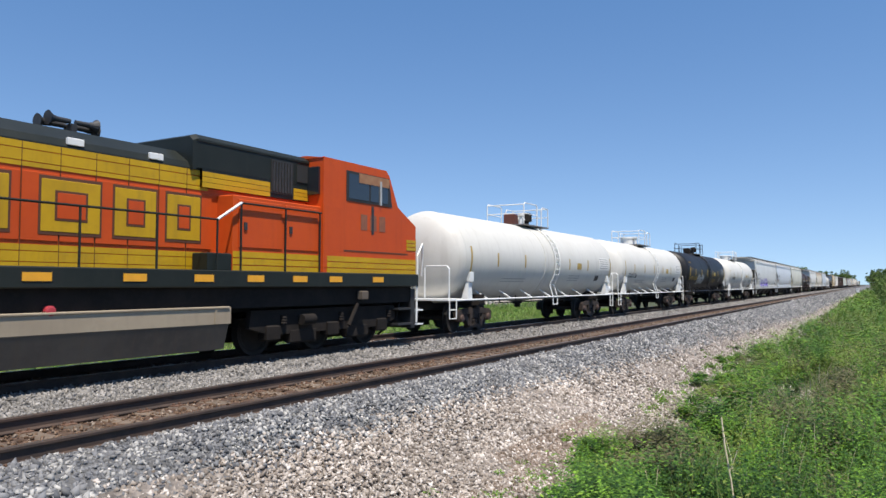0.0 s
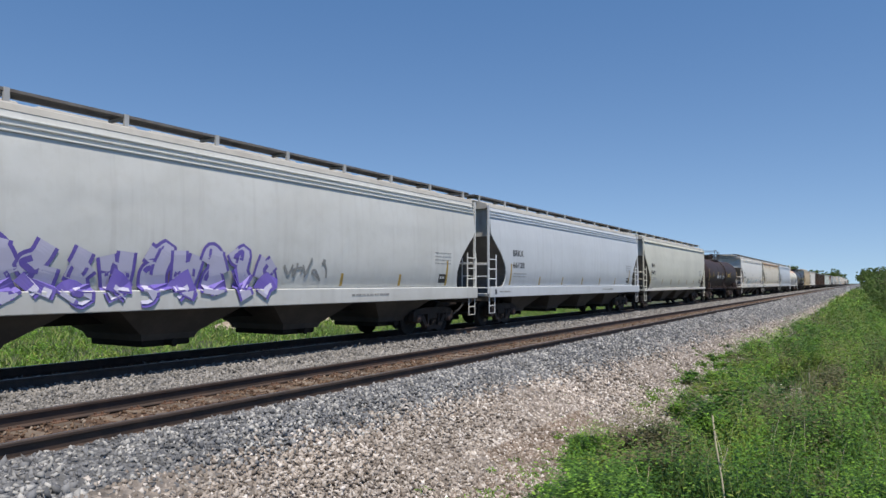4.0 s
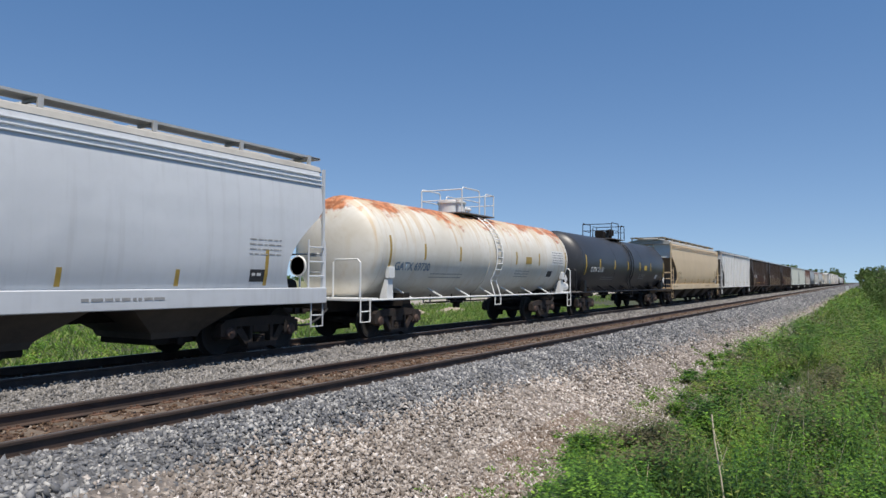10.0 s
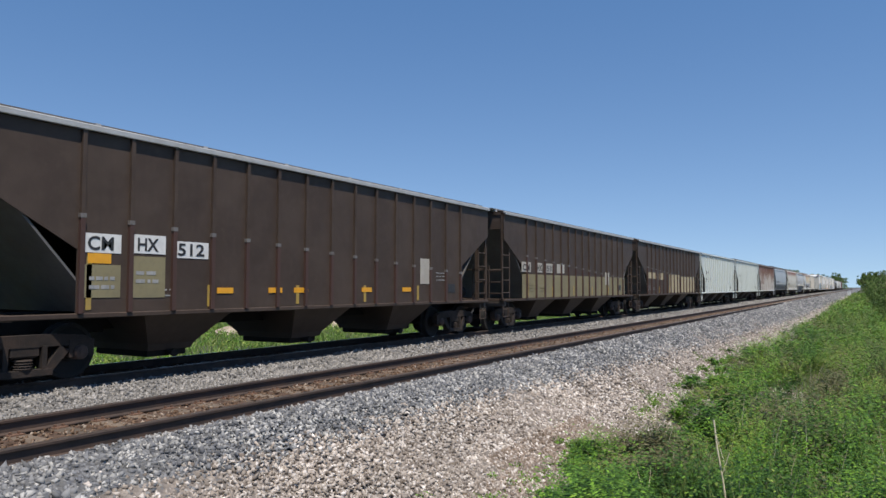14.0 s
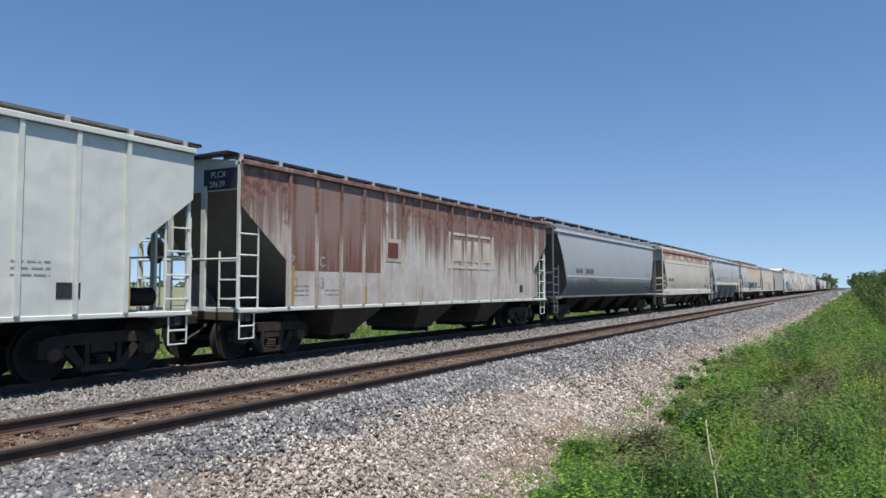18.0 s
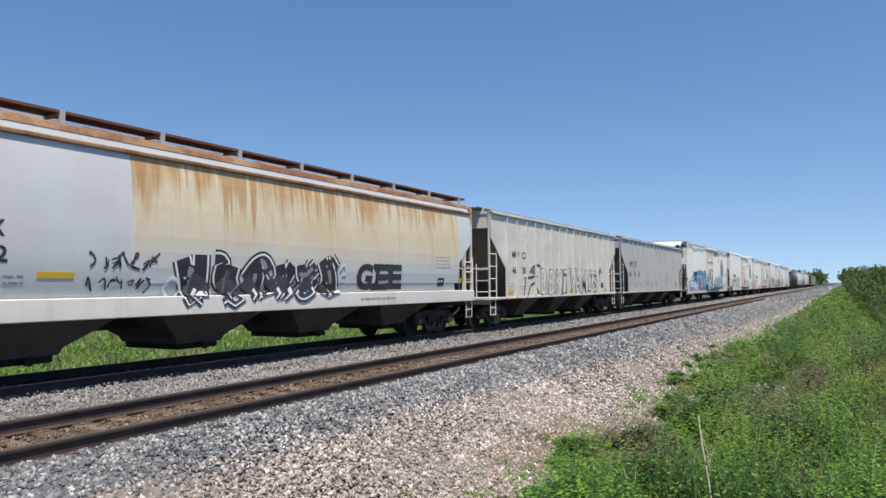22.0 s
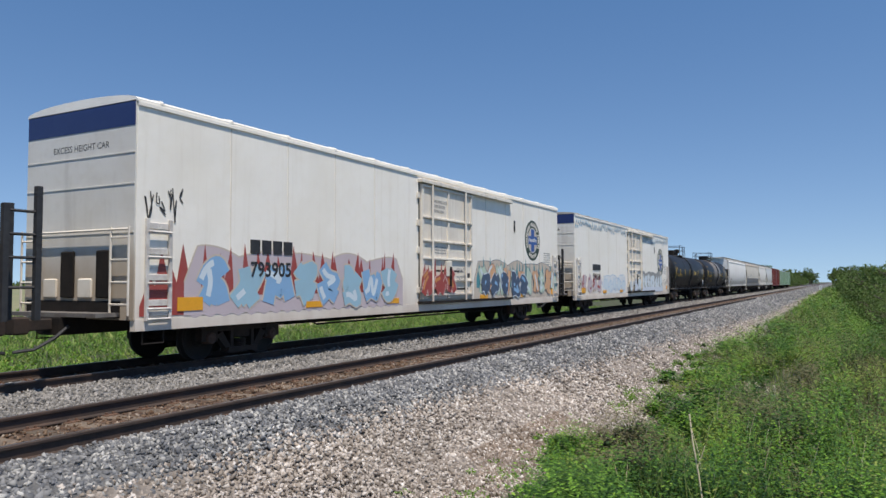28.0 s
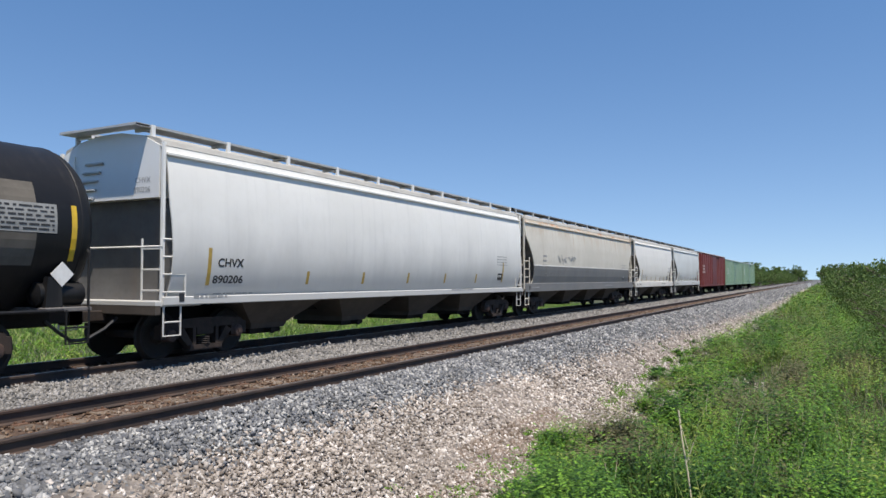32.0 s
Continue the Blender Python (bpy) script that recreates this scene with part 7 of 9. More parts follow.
    part("pilot", Shape().box(-1.45, 1.45, 9.85, 10.05, 0.35, 1.4, 0.02), INK, car)
    for sx in (-1, 1):
        part("step_well", Shape().box(min(sx * 1.1, sx * 1.5), max(sx * 1.1, sx * 1.5), 9.2, 9.9, 0.45, 0.5).box(min(sx * 1.1, sx * 1.5), max(sx * 1.1, sx * 1.5), 9.2, 9.9, 0.85, 0.9), INK, car)
        part("end_handrail", Shape().tube([(sx * 1.35, 10.1, 1.2), (sx * 1.35, 10.1, 2.7), (sx * 1.1, 10.1, 2.75)], 0.025, 6), WHITE2, car)
        part("step_handrail", Shape().tube([(sx * 1.52, 10.02, 0.5), (sx * 1.52, 10.06, 2.3), (sx * 1.52, 10.3, 2.62), (sx * 1.45, 10.42, 2.2), (sx * 1.4, 10.45, 1.75)], 0.028, 6), WHITE2, car)
        part("end_step", Shape().box(min(sx * 1.1, sx * 1.5), max(sx * 1.1, sx * 1.5), 10.05, 10.4, 0.42, 0.46).box(min(sx * 1.1, sx * 1.5), max(sx * 1.1, sx * 1.5), 10.05, 10.4, 0.80, 0.84), WHITE2, car)
    coupler(car, 10.65)
    return car


# ---- the train: each car with the place of its centre along the line at the clip's start ----
TRAIN = []


def place(car_and_side, centre):
    car = car_and_side[0] if isinstance(car_and_side, tuple) else car_and_side
    TRAIN.append((car, centre))
    return car_and_side


def ends(a, b):
    return (b - a) / 2, (a + b) / 2


place(locomotive(), 6.46)


def tank_at(start, end, *a, **k):
    hl, c = ends(start, end)
    return place(tank_car(a[0], 2 * hl, hl + 1.75, *a[1:], **k), c)


def round_at(start, end, half, *a, **k):
    hl, c = ends(start, end)
    return place(round_hopper(a[0], hl, half, *a[1:], **k), c)


def rib_at(start, end, half, *a, **k):
    hl, c = ends(start, end)
    return place(rib_hopper(a[0], hl, half, *a[1:], **k), c)


def belt(s):
    """The side of a hopper with its sill, which stands proud of the sheet."""
    return lambda z: max(s(z), 1.566) if z < 1.40 else s(z)


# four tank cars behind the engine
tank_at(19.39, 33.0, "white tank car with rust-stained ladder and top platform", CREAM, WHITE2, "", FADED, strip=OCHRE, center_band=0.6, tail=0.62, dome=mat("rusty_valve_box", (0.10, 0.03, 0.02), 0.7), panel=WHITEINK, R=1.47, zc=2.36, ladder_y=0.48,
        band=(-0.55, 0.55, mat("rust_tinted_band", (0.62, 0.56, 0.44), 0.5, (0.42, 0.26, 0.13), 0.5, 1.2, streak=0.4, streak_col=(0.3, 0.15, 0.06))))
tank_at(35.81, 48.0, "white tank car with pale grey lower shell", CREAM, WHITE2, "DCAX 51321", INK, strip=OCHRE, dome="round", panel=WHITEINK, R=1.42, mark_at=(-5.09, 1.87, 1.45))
c3, s3 = tank_at(50.82, 63.8, "matt black tank car with a white sprayed tag", BLACK, BLACK, "UTLX 661388", YELINK, data=YELINK, mark_at=(-5.77, 1.84, 2.0))
spray_piece(c3, -3.69, -1.5, 1.5, 2.25, SP_GREY, SP_SILVER, s3, 5, 5, w=0.06)
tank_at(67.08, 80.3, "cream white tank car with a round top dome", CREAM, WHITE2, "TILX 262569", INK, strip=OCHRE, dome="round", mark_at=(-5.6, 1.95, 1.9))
# three covered hoppers
c5, s5 = round_at(82.45, 101.08, 9.75, "light grey covered hopper with purple graffiti", HOP_GREY, [("BRKX", -7.53, 2.44, 0.22, 0.9), ("66740", -7.53, 2.03, 0.2, 0.98)], 4)
spray_piece(c5, -5.9, 0.25, 1.06, 2.3, SP_LILAC, SP_PURPLE, belt(s5), 7, 9, accent=SP_PURPLE, w=0.075)
scrawl(c5, 0.4, 2.0, 1.5, 2.05, SP_GREY, s5, 9, 0.05)
round_at(102.01, 120.27, 9.6, "pale blue-white covered hopper with ribbed eaves", HOP_BLUE, [("BRKX", -7.35, 2.44, 0.22, 0.9), ("66128", -7.35, 2.03, 0.2, 0.98)], 4)
round_at(121.5, 139.4, 9.5, "cream grey covered hopper streaked with dirt", HOP_CREAM, [("BRKX", -7.45, 2.42, 0.22, 0.75), ("59478", -7.49, 2.0, 0.22, 0.9)], 4, ribs_top=False, cut=(3.05, 1.35), post=HOP_CREAM, sill_mat=HOP_WHITE, sill_z=(1.04, 1.20), straight=True, posts=True)
OLIVEINK = mat("faded_olive_stencil_paint", (0.13, 0.10, 0.045), 0.7, (0.08, 0.055, 0.03), 0.6, 6)
c8, s8 = tank_at(142.3, 156.0, "dark oxide brown tank car with white painted words", BROWNTANK, BROWNTANK, "GATX 53720", OLIVEINK, strip=YELLOW, data=OLIVEINK, R=1.33, zc=2.26, tail=1.15, ladder_y=0.95, mark_at=(-6.4, 1.9, 2.0), mark_h=0.22)
lettering(c8, "READ UP!", -2.98, 1.89, 0.27, SP_WHITE, s8, "hand-painted white words", fit=1.86, off=0.014)
lettering(c8, "O.Y.E.", -0.38, 1.89, 0.27, SP_WHITE, s8, "hand-painted white words", fit=0.98, off=0.014)
TANINK = mat("faded_brown_stencil_paint", (0.27, 0.20, 0.12), 0.7, (0.42, 0.32, 0.19), 0.6, 6)
SP_SEA = spray("sea_green", (0.16, 0.40, 0.42))
c9, s9 = round_at(159.12, 176.44, 9.55, "white covered hopper with small graffiti along its foot", HOP_WHITE, [("ASOX", -7.13, 2.43, 0.23, 0.7), ("020601", -7.25, 2.01, 0.2, 1.4)], 4, end_paint=HOP_GREY)
flat(c9, "paint_patch", [(-4.58, -4.17, 1.73, 2.0)], SP_BLACK, s9, 0.007, "square patch of black paint")
flat(c9, "paint_patch", [(-3.1, -2.45, 1.5, 1.74), (-5.48, -5.1, 1.42, 1.74)], SP_SILVER, s9, 0.006, "grey square of fresh paint")
flat(c9, "paint_patch", [(-4.95, -3.1, 1.06, 1.3), (-0.3, 1.76, 1.06, 1.3)], HOP_GREY, belt(s9), 0.008, "grey square of fresh paint")
strokes(c9, [[(-4.87, 1.86), (-4.62, 1.72), (-4.74, 1.44), (-4.5, 1.56), (-4.3, 1.42), (-4.2, 1.95)], [(-3.85, 1.44), (-3.6, 1.6), (-3.66, 1.96), (-3.35, 1.66), (-3.2, 1.62), (-2.95, 1.9), (-2.62, 1.94)], [(-3.95, 1.5), (-3.5, 1.52), (-3.1, 1.56), (-2.95, 1.76), (-2.45, 1.75)],
             [(-2.12, 1.6), (-1.95, 1.86), (-1.86, 1.6), (-1.65, 1.84)]], 0.05, SP_SEA, s9, 0.009)
strokes(c9, [[(-1.5, 1.5), (-1.52, 2.08), (-0.95, 2.04), (-0.94, 1.48), (-1.48, 1.48)], [(-1.4, 1.9), (-1.1, 1.88)], [(-1.4, 1.74), (-1.05, 1.72)], [(-1.4, 1.6), (-1.05, 1.58)]], 0.03, SP_GREY, s9, 0.009)
strokes(c9, [[(-0.8, 1.44), (-0.78, 1.72), (-0.55, 1.8), (-0.42, 1.48), (-0.35, 1.75), (-0.1, 1.8), (0.05, 1.46), (0.12, 1.74), (0.38, 1.78), (0.42, 1.46), (0.6, 1.8), (0.78, 1.5), (0.95, 1.44)]], 0.035, SP_GREY, s9, 0.010)
strokes(c9, [[(0.0 + 0.22 * k, 1.28), (-0.06 + 0.22 * k, 1.14), (0.06 + 0.22 * k, 1.06), (0.14 + 0.22 * k, 1.26)] for k in range(5)], 0.03, SP_GREY, belt(s9), 0.012)
flat(c9, "data_stencil", [(-1.18, 0.71, 2.355, 2.375)], FADED, s9, 0.004)
scrawl(c9, 1.65, 3.27, 1.57, 1.9, SP_SEA, s9, 4, 0.035, 8)
scrawl(c9, 3.7, 5.4, 1.5, 2.1, SP_GREY, s9, 14, 0.022, 5)
c10, _ = round_at(177.69, 196.37, 9.75, "weathered cream covered hopper with rust runs under its roof", HOP_RUST, [("TILX", -7.40, 2.56, 0.21, 0.72), ("620749", -7.47, 2.12, 0.19, 1.05)], 4, ribs_top=False, trim=HOP_CREAM, sill_mat=HOP_WHITE, post=GALV, rib_mat=RIB_RUST, end_paint=HOP_TAN)
end_text(c10, "TILX", 0.62, -9.16, 3.62, 0.12, TANINK, "small reporting mark on the end")
end_text(c10, "620749", 0.58, -9.16, 3.42, 0.12, TANINK, "small car number on the end")
round_at(197.96, 215.1, 9.35, "clean pale blue-grey covered hopper", HOP_BLUE, [("ACFX", -6.68, 2.44, 0.22, 0.72), ("37162", -6.71, 2.01, 0.21, 0.82)], 4, plate=GALV, strip=OCHRE)
tank_at(217.54, 230.5, "white tank car stained with orange rust", RUSTTANK, WHITE2, "GATX 69730", BLUEINK, strip=OCHRE, dome="round", panel=WHITEINK, mark_at=(-5.85, 1.82, 1.8), center_band=0.3)
SLATE = mat("slate_tank_paint", (0.030, 0.031, 0.034), 0.42, (0.055, 0.053, 0.052), 0.5, 0.6, 0.06, 30, streak=0.15, streak_col=(0.09, 0.08, 0.07))
tank_at(233.13, 247.7, "dark slate grey tank car with yellow strips", SLATE, BLACK, "CGTX 25138", WHITEINK, mark_at=(-6.26, 1.98, 1.85), band=(0.35, 0.75, SLATE))
round_at(249.91, 267.37, 9.5, "tan covered hopper with dusty stains", HOP_TAN, [("37668", -6.76, 2.03, 0.18, 0.73)], 4, plate=mat("tan_grating", (0.30, 0.24, 0.15), 0.6, (0.2, 0.15, 0.1), 0.6, 3), post=HOP_TAN, mark_mat=TANINK, data=TANINK, cut=(3.08, 1.4), end_paint=HOP_GREY,
         sill_mat=mat("tan_sill_paint", (0.66, 0.53, 0.34), 0.5, (0.50, 0.34, 0.18), 0.5, 0.9, 0.05, 40))
# flat-sided hoppers
rib_at(268.99, 287.17, 9.6, "chalky white ribbed covered hopper with rust spots", PS_WHITE, "", 16, hopper_mat=DARKBAY, plate=INK, post=WHITE2)
OLIVE = mat("olive_tan_panel", (0.24, 0.205, 0.11), 0.6, (0.17, 0.145, 0.085), 0.6, 1)
PATCHW = mat("pale_paint_patch", (0.45, 0.42, 0.36), 0.6, (0.33, 0.29, 0.24), 0.6, 2)
c16, s16 = rib_at(288.31, 304.4, 8.65, "dark brown ribbed covered hopper with small pale patches", PS_BROWN, "", 14, hopper_mat=PS_BROWN, chord=GALV, low_post=POST_RED, inset=1.84, walk_raised=False)
flat(c16, "paint_patch", [(-6.18, -5.44, 2.06, 2.37), (-5.27, -4.56, 2.08, 2.40), (-4.40, -3.60, 2.03, 2.33)], WHITEINK, s16, 0.008, "white number patch", steps=1)
flat(c16, "paint_patch", [(-6.18, -5.44, 1.34, 1.87), (-5.27, -4.56, 1.33, 2.03)], OLIVE, s16, 0.008, "olive data panel", steps=1)
flat(c16, "paint_patch", [(3.89, 4.5, 1.6, 2.3)], PATCHW, s16, 0.008, steps=1)
data_bars(c16, -6.0, 1.62, 0.45, 2, FADED, s16, 0.06, 0.14, 4, 0.012)
data_bars(c16, -5.15, 1.72, 0.45, 2, FADED, s16, 0.06, 0.14, 5, 0.012)
for txt, y, z, w in (("CM", -6.04, 2.11, 0.46), ("HX", -5.13, 2.13, 0.42), ("512", -4.3, 2.08, 0.6)):
    lettering(c16, txt, y, z, 0.22, INK, s16, "stencilled reporting mark", fit=w, off=0.013)
flat(c16, "yellow_label", [(-6.03, -5.62, 1.89, 2.05), (-3.37, -2.97, 1.39, 1.5), (-2.0, -1.6, 1.39, 1.5), (-1.23, -0.78, 1.39, 1.5), (1.2, 1.6, 1.39, 1.5), (3.0, 3.4, 1.39, 1.5)], ORANGE_R, s16, 0.012, steps=1)
c17, s17 = rib_at(305.63, 321.46, 8.55, "dark brown ribbed covered hopper with olive lower panels", PS_BROWN, "", 14, hopper_mat=PS_BROWN, two_tone=(-6.4, 6.4, 1.98, OLIVE), chord=GALV, low_post=POST_RED, inset=1.84, walk_raised=False)
flat(c17, "paint_patch", [(-6.45, -5.65, 2.06, 2.42), (-5.1, -4.55, 2.06, 2.42), (-4.2, -3.3, 2.06, 2.42), (-3.0, -2.2, 2.06, 2.42), (3.2, 3.8, 1.6, 2.2)], PATCHW, s17, 0.012, steps=1)
for txt, y, w in (("CM", -6.38, 0.62), ("HX", -5.05, 0.45), ("510", -4.1, 0.7)):
    lettering(c17, txt, y, 2.12, 0.23, INK, s17, "stencilled reporting mark", fit=w, off=0.018)
c18, s18 = rib_at(322.58, 339.5, 8.9, "dark brown ribbed covered hopper with cream patches", PS_BROWN, "", 14, hopper_mat=PS_BROWN, chord=GALV, low_post=POST_RED, inset=1.84, walk_raised=False)
flat(c18, "paint_patch", [(-6.5, -5.6, 2.0, 2.35), (-5.4, -4.4, 2.0, 2.35), (-3.9, -2.7, 1.95, 2.35), (-1.2, 1.6, 1.15, 2.3), (2.0, 6.4, 1.15, 2.2)], mat("cream_patch", (0.42, 0.35, 0.21), 0.6, (0.30, 0.24, 0.15), 0.6, 1), s18, 0.010, steps=1)
rib_at(340.32, 356.28, 8.5, "pale grey ribbed covered hopper", PS_GREY, "CMPX 252341", 15, mark_h=0.29, hopper_mat=DARKBAY, walk_raised=False, strip=OCHRE)
rib_at(357.35, 373.73, 8.7, "pale green-grey ribbed covered hopper", PS_GREY, "CMHX 800673", 15, hopper_mat=DARKBAY, mark_mat=FADED, mark_h=0.26)
c21, s21 = rib_at(374.94, 391.32, 8.7, "badly rusted ribbed covered hopper with grey showing through", PS_RUST, "", 15, plate=INK, hopper_mat=DARKBAY, trim=PS_GREY, end_paint=PS_GREY, chord=PS_RUST)
part("end_name_panel", Shape().box(0.45, 1.42, -8.17, -8.13, 3.52, 3.95), mat("dark_end_panel", (0.015, 0.02, 0.04), 0.5), c21, "dark end panel with white marks")
end_text(c21, "PLCX", 0.66, -8.175, 3.77, 0.13, WHITEINK, "white reporting mark")
end_text(c21, "20639", 0.62, -8.175, 3.57, 0.13, WHITEINK, "white car number")
PANELINK = mat("faded_cream_stencil_paint", (0.58, 0.53, 0.44), 0.6, (0.40, 0.30, 0.24), 0.6, 3)
flat(c21, "rusted_panel", [(-6.82, -3.3, 1.9, 3.96)], RUST_PANEL, s21, 0.005, "side panels rusted brown all over", steps=2)
lettering(c21, "P", -6.75, 2.0, 0.24, FADED, s21, "faint worn mark", 0.9)
lettering(c21, "C", -5.75, 2.0, 0.24, FADED, s21, "faint worn mark", 0.9)
for k, g in enumerate(("20", "63", "9")):
    lettering(c21, g, -6.8 + 0.92 * k, 1.5, 0.26, FADED, s21, "faint worn car number", 0.9)
flat(c21, "name_panel_edge", [(0.3, 3.4, 3.12, 3.2), (0.3, 3.4, 2.1, 2.18), (0.3, 0.38, 2.18, 3.12), (3.32, 3.4, 2.18, 3.12)], PANELINK, s21, 0.012, "faded cream outline of a name panel", steps=1)
flat(c21, "name_block", [(0.6 + 0.68 * k, 1.06 + 0.68 * k, 2.32, 2.98) for k in range(4)], PANELINK, s21, 0.012, "faded cream name block", steps=1)
flat(c21, "paint_patch", [(-2.98, -2.5, 2.3, 2.7)], mat("rust_red_patch", (0.16, 0.04, 0.03), 0.7, (0.1, 0.04, 0.03), 0.5, 4), s21, 0.018, steps=1)
flat(c21, "emblem_patch", [(-3.1, -2.35, 2.2, 2.8)], mat("emblem_patch", (0.5, 0.46, 0.4), 0.6, (0.3, 0.22, 0.18), 0.7, 2), s21, 0.012, steps=1)
# long round and pressure hoppers
SLATE_TRIM = mat("slate_trim_paint", (0.15, 0.155, 0.16), 0.55, (0.10, 0.10, 0.10), 0.6, 1.2)
c22, s22 = round_at(392.3, 409.72, 9.2, "two-tone blue slate round-sided covered hopper", HOP_SLATE, [("NAHX", -6.12, 2.14, 0.25, 0.95), ("560160", -4.85, 2.14, 0.25, 1.15)], 5, ribs_top=False, sill=False, trim=SLATE_TRIM, stripe=WHITEINK, cut=(3.75, 0.95), cut_top=0.55, hopper_mat=UNDER, posts=True, strip=None, roof_mat=SLATE_TRIM, straight=True)
scrawl(c22, -4.9, -2.2, 1.45, 1.9, spray("faded_blue_grey", (0.10, 0.115, 0.135)), s22, 81, 0.07, 7)
round_at(411.71, 428.87, 9.5, "pale covered hopper with rust peeling along its top", HOP_RUST2, [("NAHX", -7.19, 1.92, 0.22, 0.68), ("60919", -6.4, 1.92, 0.22, 0.8)], 4, ribs_top=False, strip=YELLOW, trim=HOP_CREAM, sill_mat=HOP_WHITE, cut=(3.25, 0.95), panel_lines=(3.46, 3.15), post=GALV, straight=True)
hl24, c24 = ends(429.55, 447.32)
place(pressure_hopper("pale blue pressure hopper with rust runs and dark bays", hl24, 9.25, HOP_PALE, mat("slate_bay_paint", (0.17, 0.178, 0.19), 0.5, (0.11, 0.112, 0.118), 0.5, 0.8), [("UMPX", -6.23, 2.12, 0.24, 0.9), ("5827", -5.1, 2.12, 0.24, 0.8)]), c24)
c25, s25 = round_at(448.52, 466.57, 9.55, "grey covered hopper with yellow rust stains and black graffiti", HOP_YEL, [("NAHX", -7.0, 2.30, 0.24, 0.9), ("55172", -7.0, 1.92, 0.24, 0.95)], 4, ribs_top=False, plate=GRATE_RUST, trim=HOP_RUST,
                    sill_mat=HOP_WHITE, cut=(2.9, 1.15), strip=None, rib_mat=RIB_RUST, roof_mat=RIB_RUST)
flat(c25, "yellow_stain", [(-3.95, 8.0, 1.6, 3.82)], YEL_STAIN, s25, 0.005, "yellow and orange rust stain under the eave", steps=8)
flat(c25, "reflector_strip", [(-5.6, -5.0, 1.68, 1.78), (8.0, 8.2, 1.6, 1.75)], YELLOW, s25, 0.008, steps=1)
spray_piece(c25, -3.0, 1.75, 1.16, 2.28, SP_BLACK, SP_WHITE, belt(s25), 15, 6, accent=SP_GREY, w=0.055, bold=0.40, outer=SP_BLACK)
strokes(c25, [[(-3.28, 1.5), (-3.1, 1.72), (-2.9, 1.5), (-3.1, 1.32), (-3.28, 1.5)], [(1.85, 1.9), (2.0, 2.05), (2.08, 1.85), (1.95, 1.8)]], 0.06, SP_WHITE, s25, 0.02)
bubble(c25, "GEE", 2.6, 4.7, 1.42, 2.06, SP_BLACK, SP_BLACK, s25, 16, 0.03, 0.04, "black sprayed letters")
scrawl(c25, -4.8, -3.4, 1.82, 2.14, SP_BLACK, s25, 17, 0.03, 7)
scrawl(c25, -4.8, -3.5, 1.42, 1.72, SP_BLACK, s25, 18, 0.03, 7)
c26, s26 = rib_at(467.9, 483.25, 8.5, "warm grey ribbed covered hopper with large outlined graffiti", PS_CREAM, "MWCX 463068", 14, walk_raised=False, hopper_mat=DARKBAY, strip=None, inset=1.25, mark_y=0.55, mark_h=0.26)
flat(c26, "reflector_strip", [(y - 0.48, y - 0.04, 1.17, 1.3) for y in (-5.75, -3.1, -1.0, 0.9, 3.4, 6.1)], ORANGE_R, s26, 0.008, steps=1)
bubble(c26, "BBKiVAMOS", -3.0, 4.5, 1.14, 2.16, PS_CREAM, SP_BLACK, s26, 26, 0.012, 0.038, "large outlined sprayed letters")
strokes(c26, [[(-4.81, 1.12), (-4.56, 1.72), (-4.01, 1.82), (-3.46, 1.86), (-3.68, 1.62), (-3.51, 1.42), (-3.31, 1.2)], [(-4.76, 1.78), (-4.16, 1.80), (-3.56, 1.88)], [(-4.21, 1.98), (-3.96, 2.18), (-3.46, 2.30), (-3.11, 2.26)],
              [(-4.41, 1.12), (-4.11, 1.5), (-3.76, 1.58)], [(4.59, 2.0), (4.74, 2.3), (4.84, 2.0), (4.99, 2.32), (5.14, 2.05)]], 0.075, SP_BLACK, s26)
c27, s27 = rib_at(484.54, 501.24, 8.8, "mid grey ribbed covered hopper", PS_DKGREY, "WWCX 461442", 14, hopper_mat=DARKBAY, walk_raised=False, plate=GRATE_RUST, strip=YELLOW)
part("round_emblem", Shape().rings([[(x, 6.18 + 0.29 * math.cos(math.pi * k / 14), 3.47 + 0.29 * math.sin(math.pi * k / 14)) for k in range(28)] for x in (1.55, 1.562)]), WHITEINK, c27, "small round white emblem")
flat(c27, "emblem_bar", [(5.98, 6.38, 3.45, 3.50)], FADED, s27, 0.016, steps=1)
scrawl(c27, 2.4, 3.4, 1.45, 2.2, SP_GREY, s27, 61, 0.03, 4)
for k in range(5):
    data_bars(c27, -6.0 + 1.35 * k + 0.2, 1.55, 0.8, 2, FADED, s27, 0.05, 0.11, 70 + k)
# five insulated box cars
BOX = []
for a, b, num, ice, unit, em in ((503.4, 524.75, "793325", True, True, (7.15, 2.89, 0.96)), (527.12, 548.6, "794073", False, True, (7.6, 2.95, 0.92)), (549.9, 571.36, "793540", True, False, (7.98, 2.90, 0.93)),
                                 (574.0, 595.6, "793905", False, False, (7.84, 3.23, 0.80)), (598.0, 619.4, "793169", True, False, (7.97, 2.91, 0.94))):
    hl, c = ends(a, b)
    BOX.append(place(reefer("white insulated boxcar with graffiti along its foot" + (" and painted icicles" if ice else ""), hl, hl + 1.25, num, ice, unit, int(num), (em[0] - 9.0 + 0.05, em[0] - 5.6), em), c)[0])


def wall(z):
    return 1.55


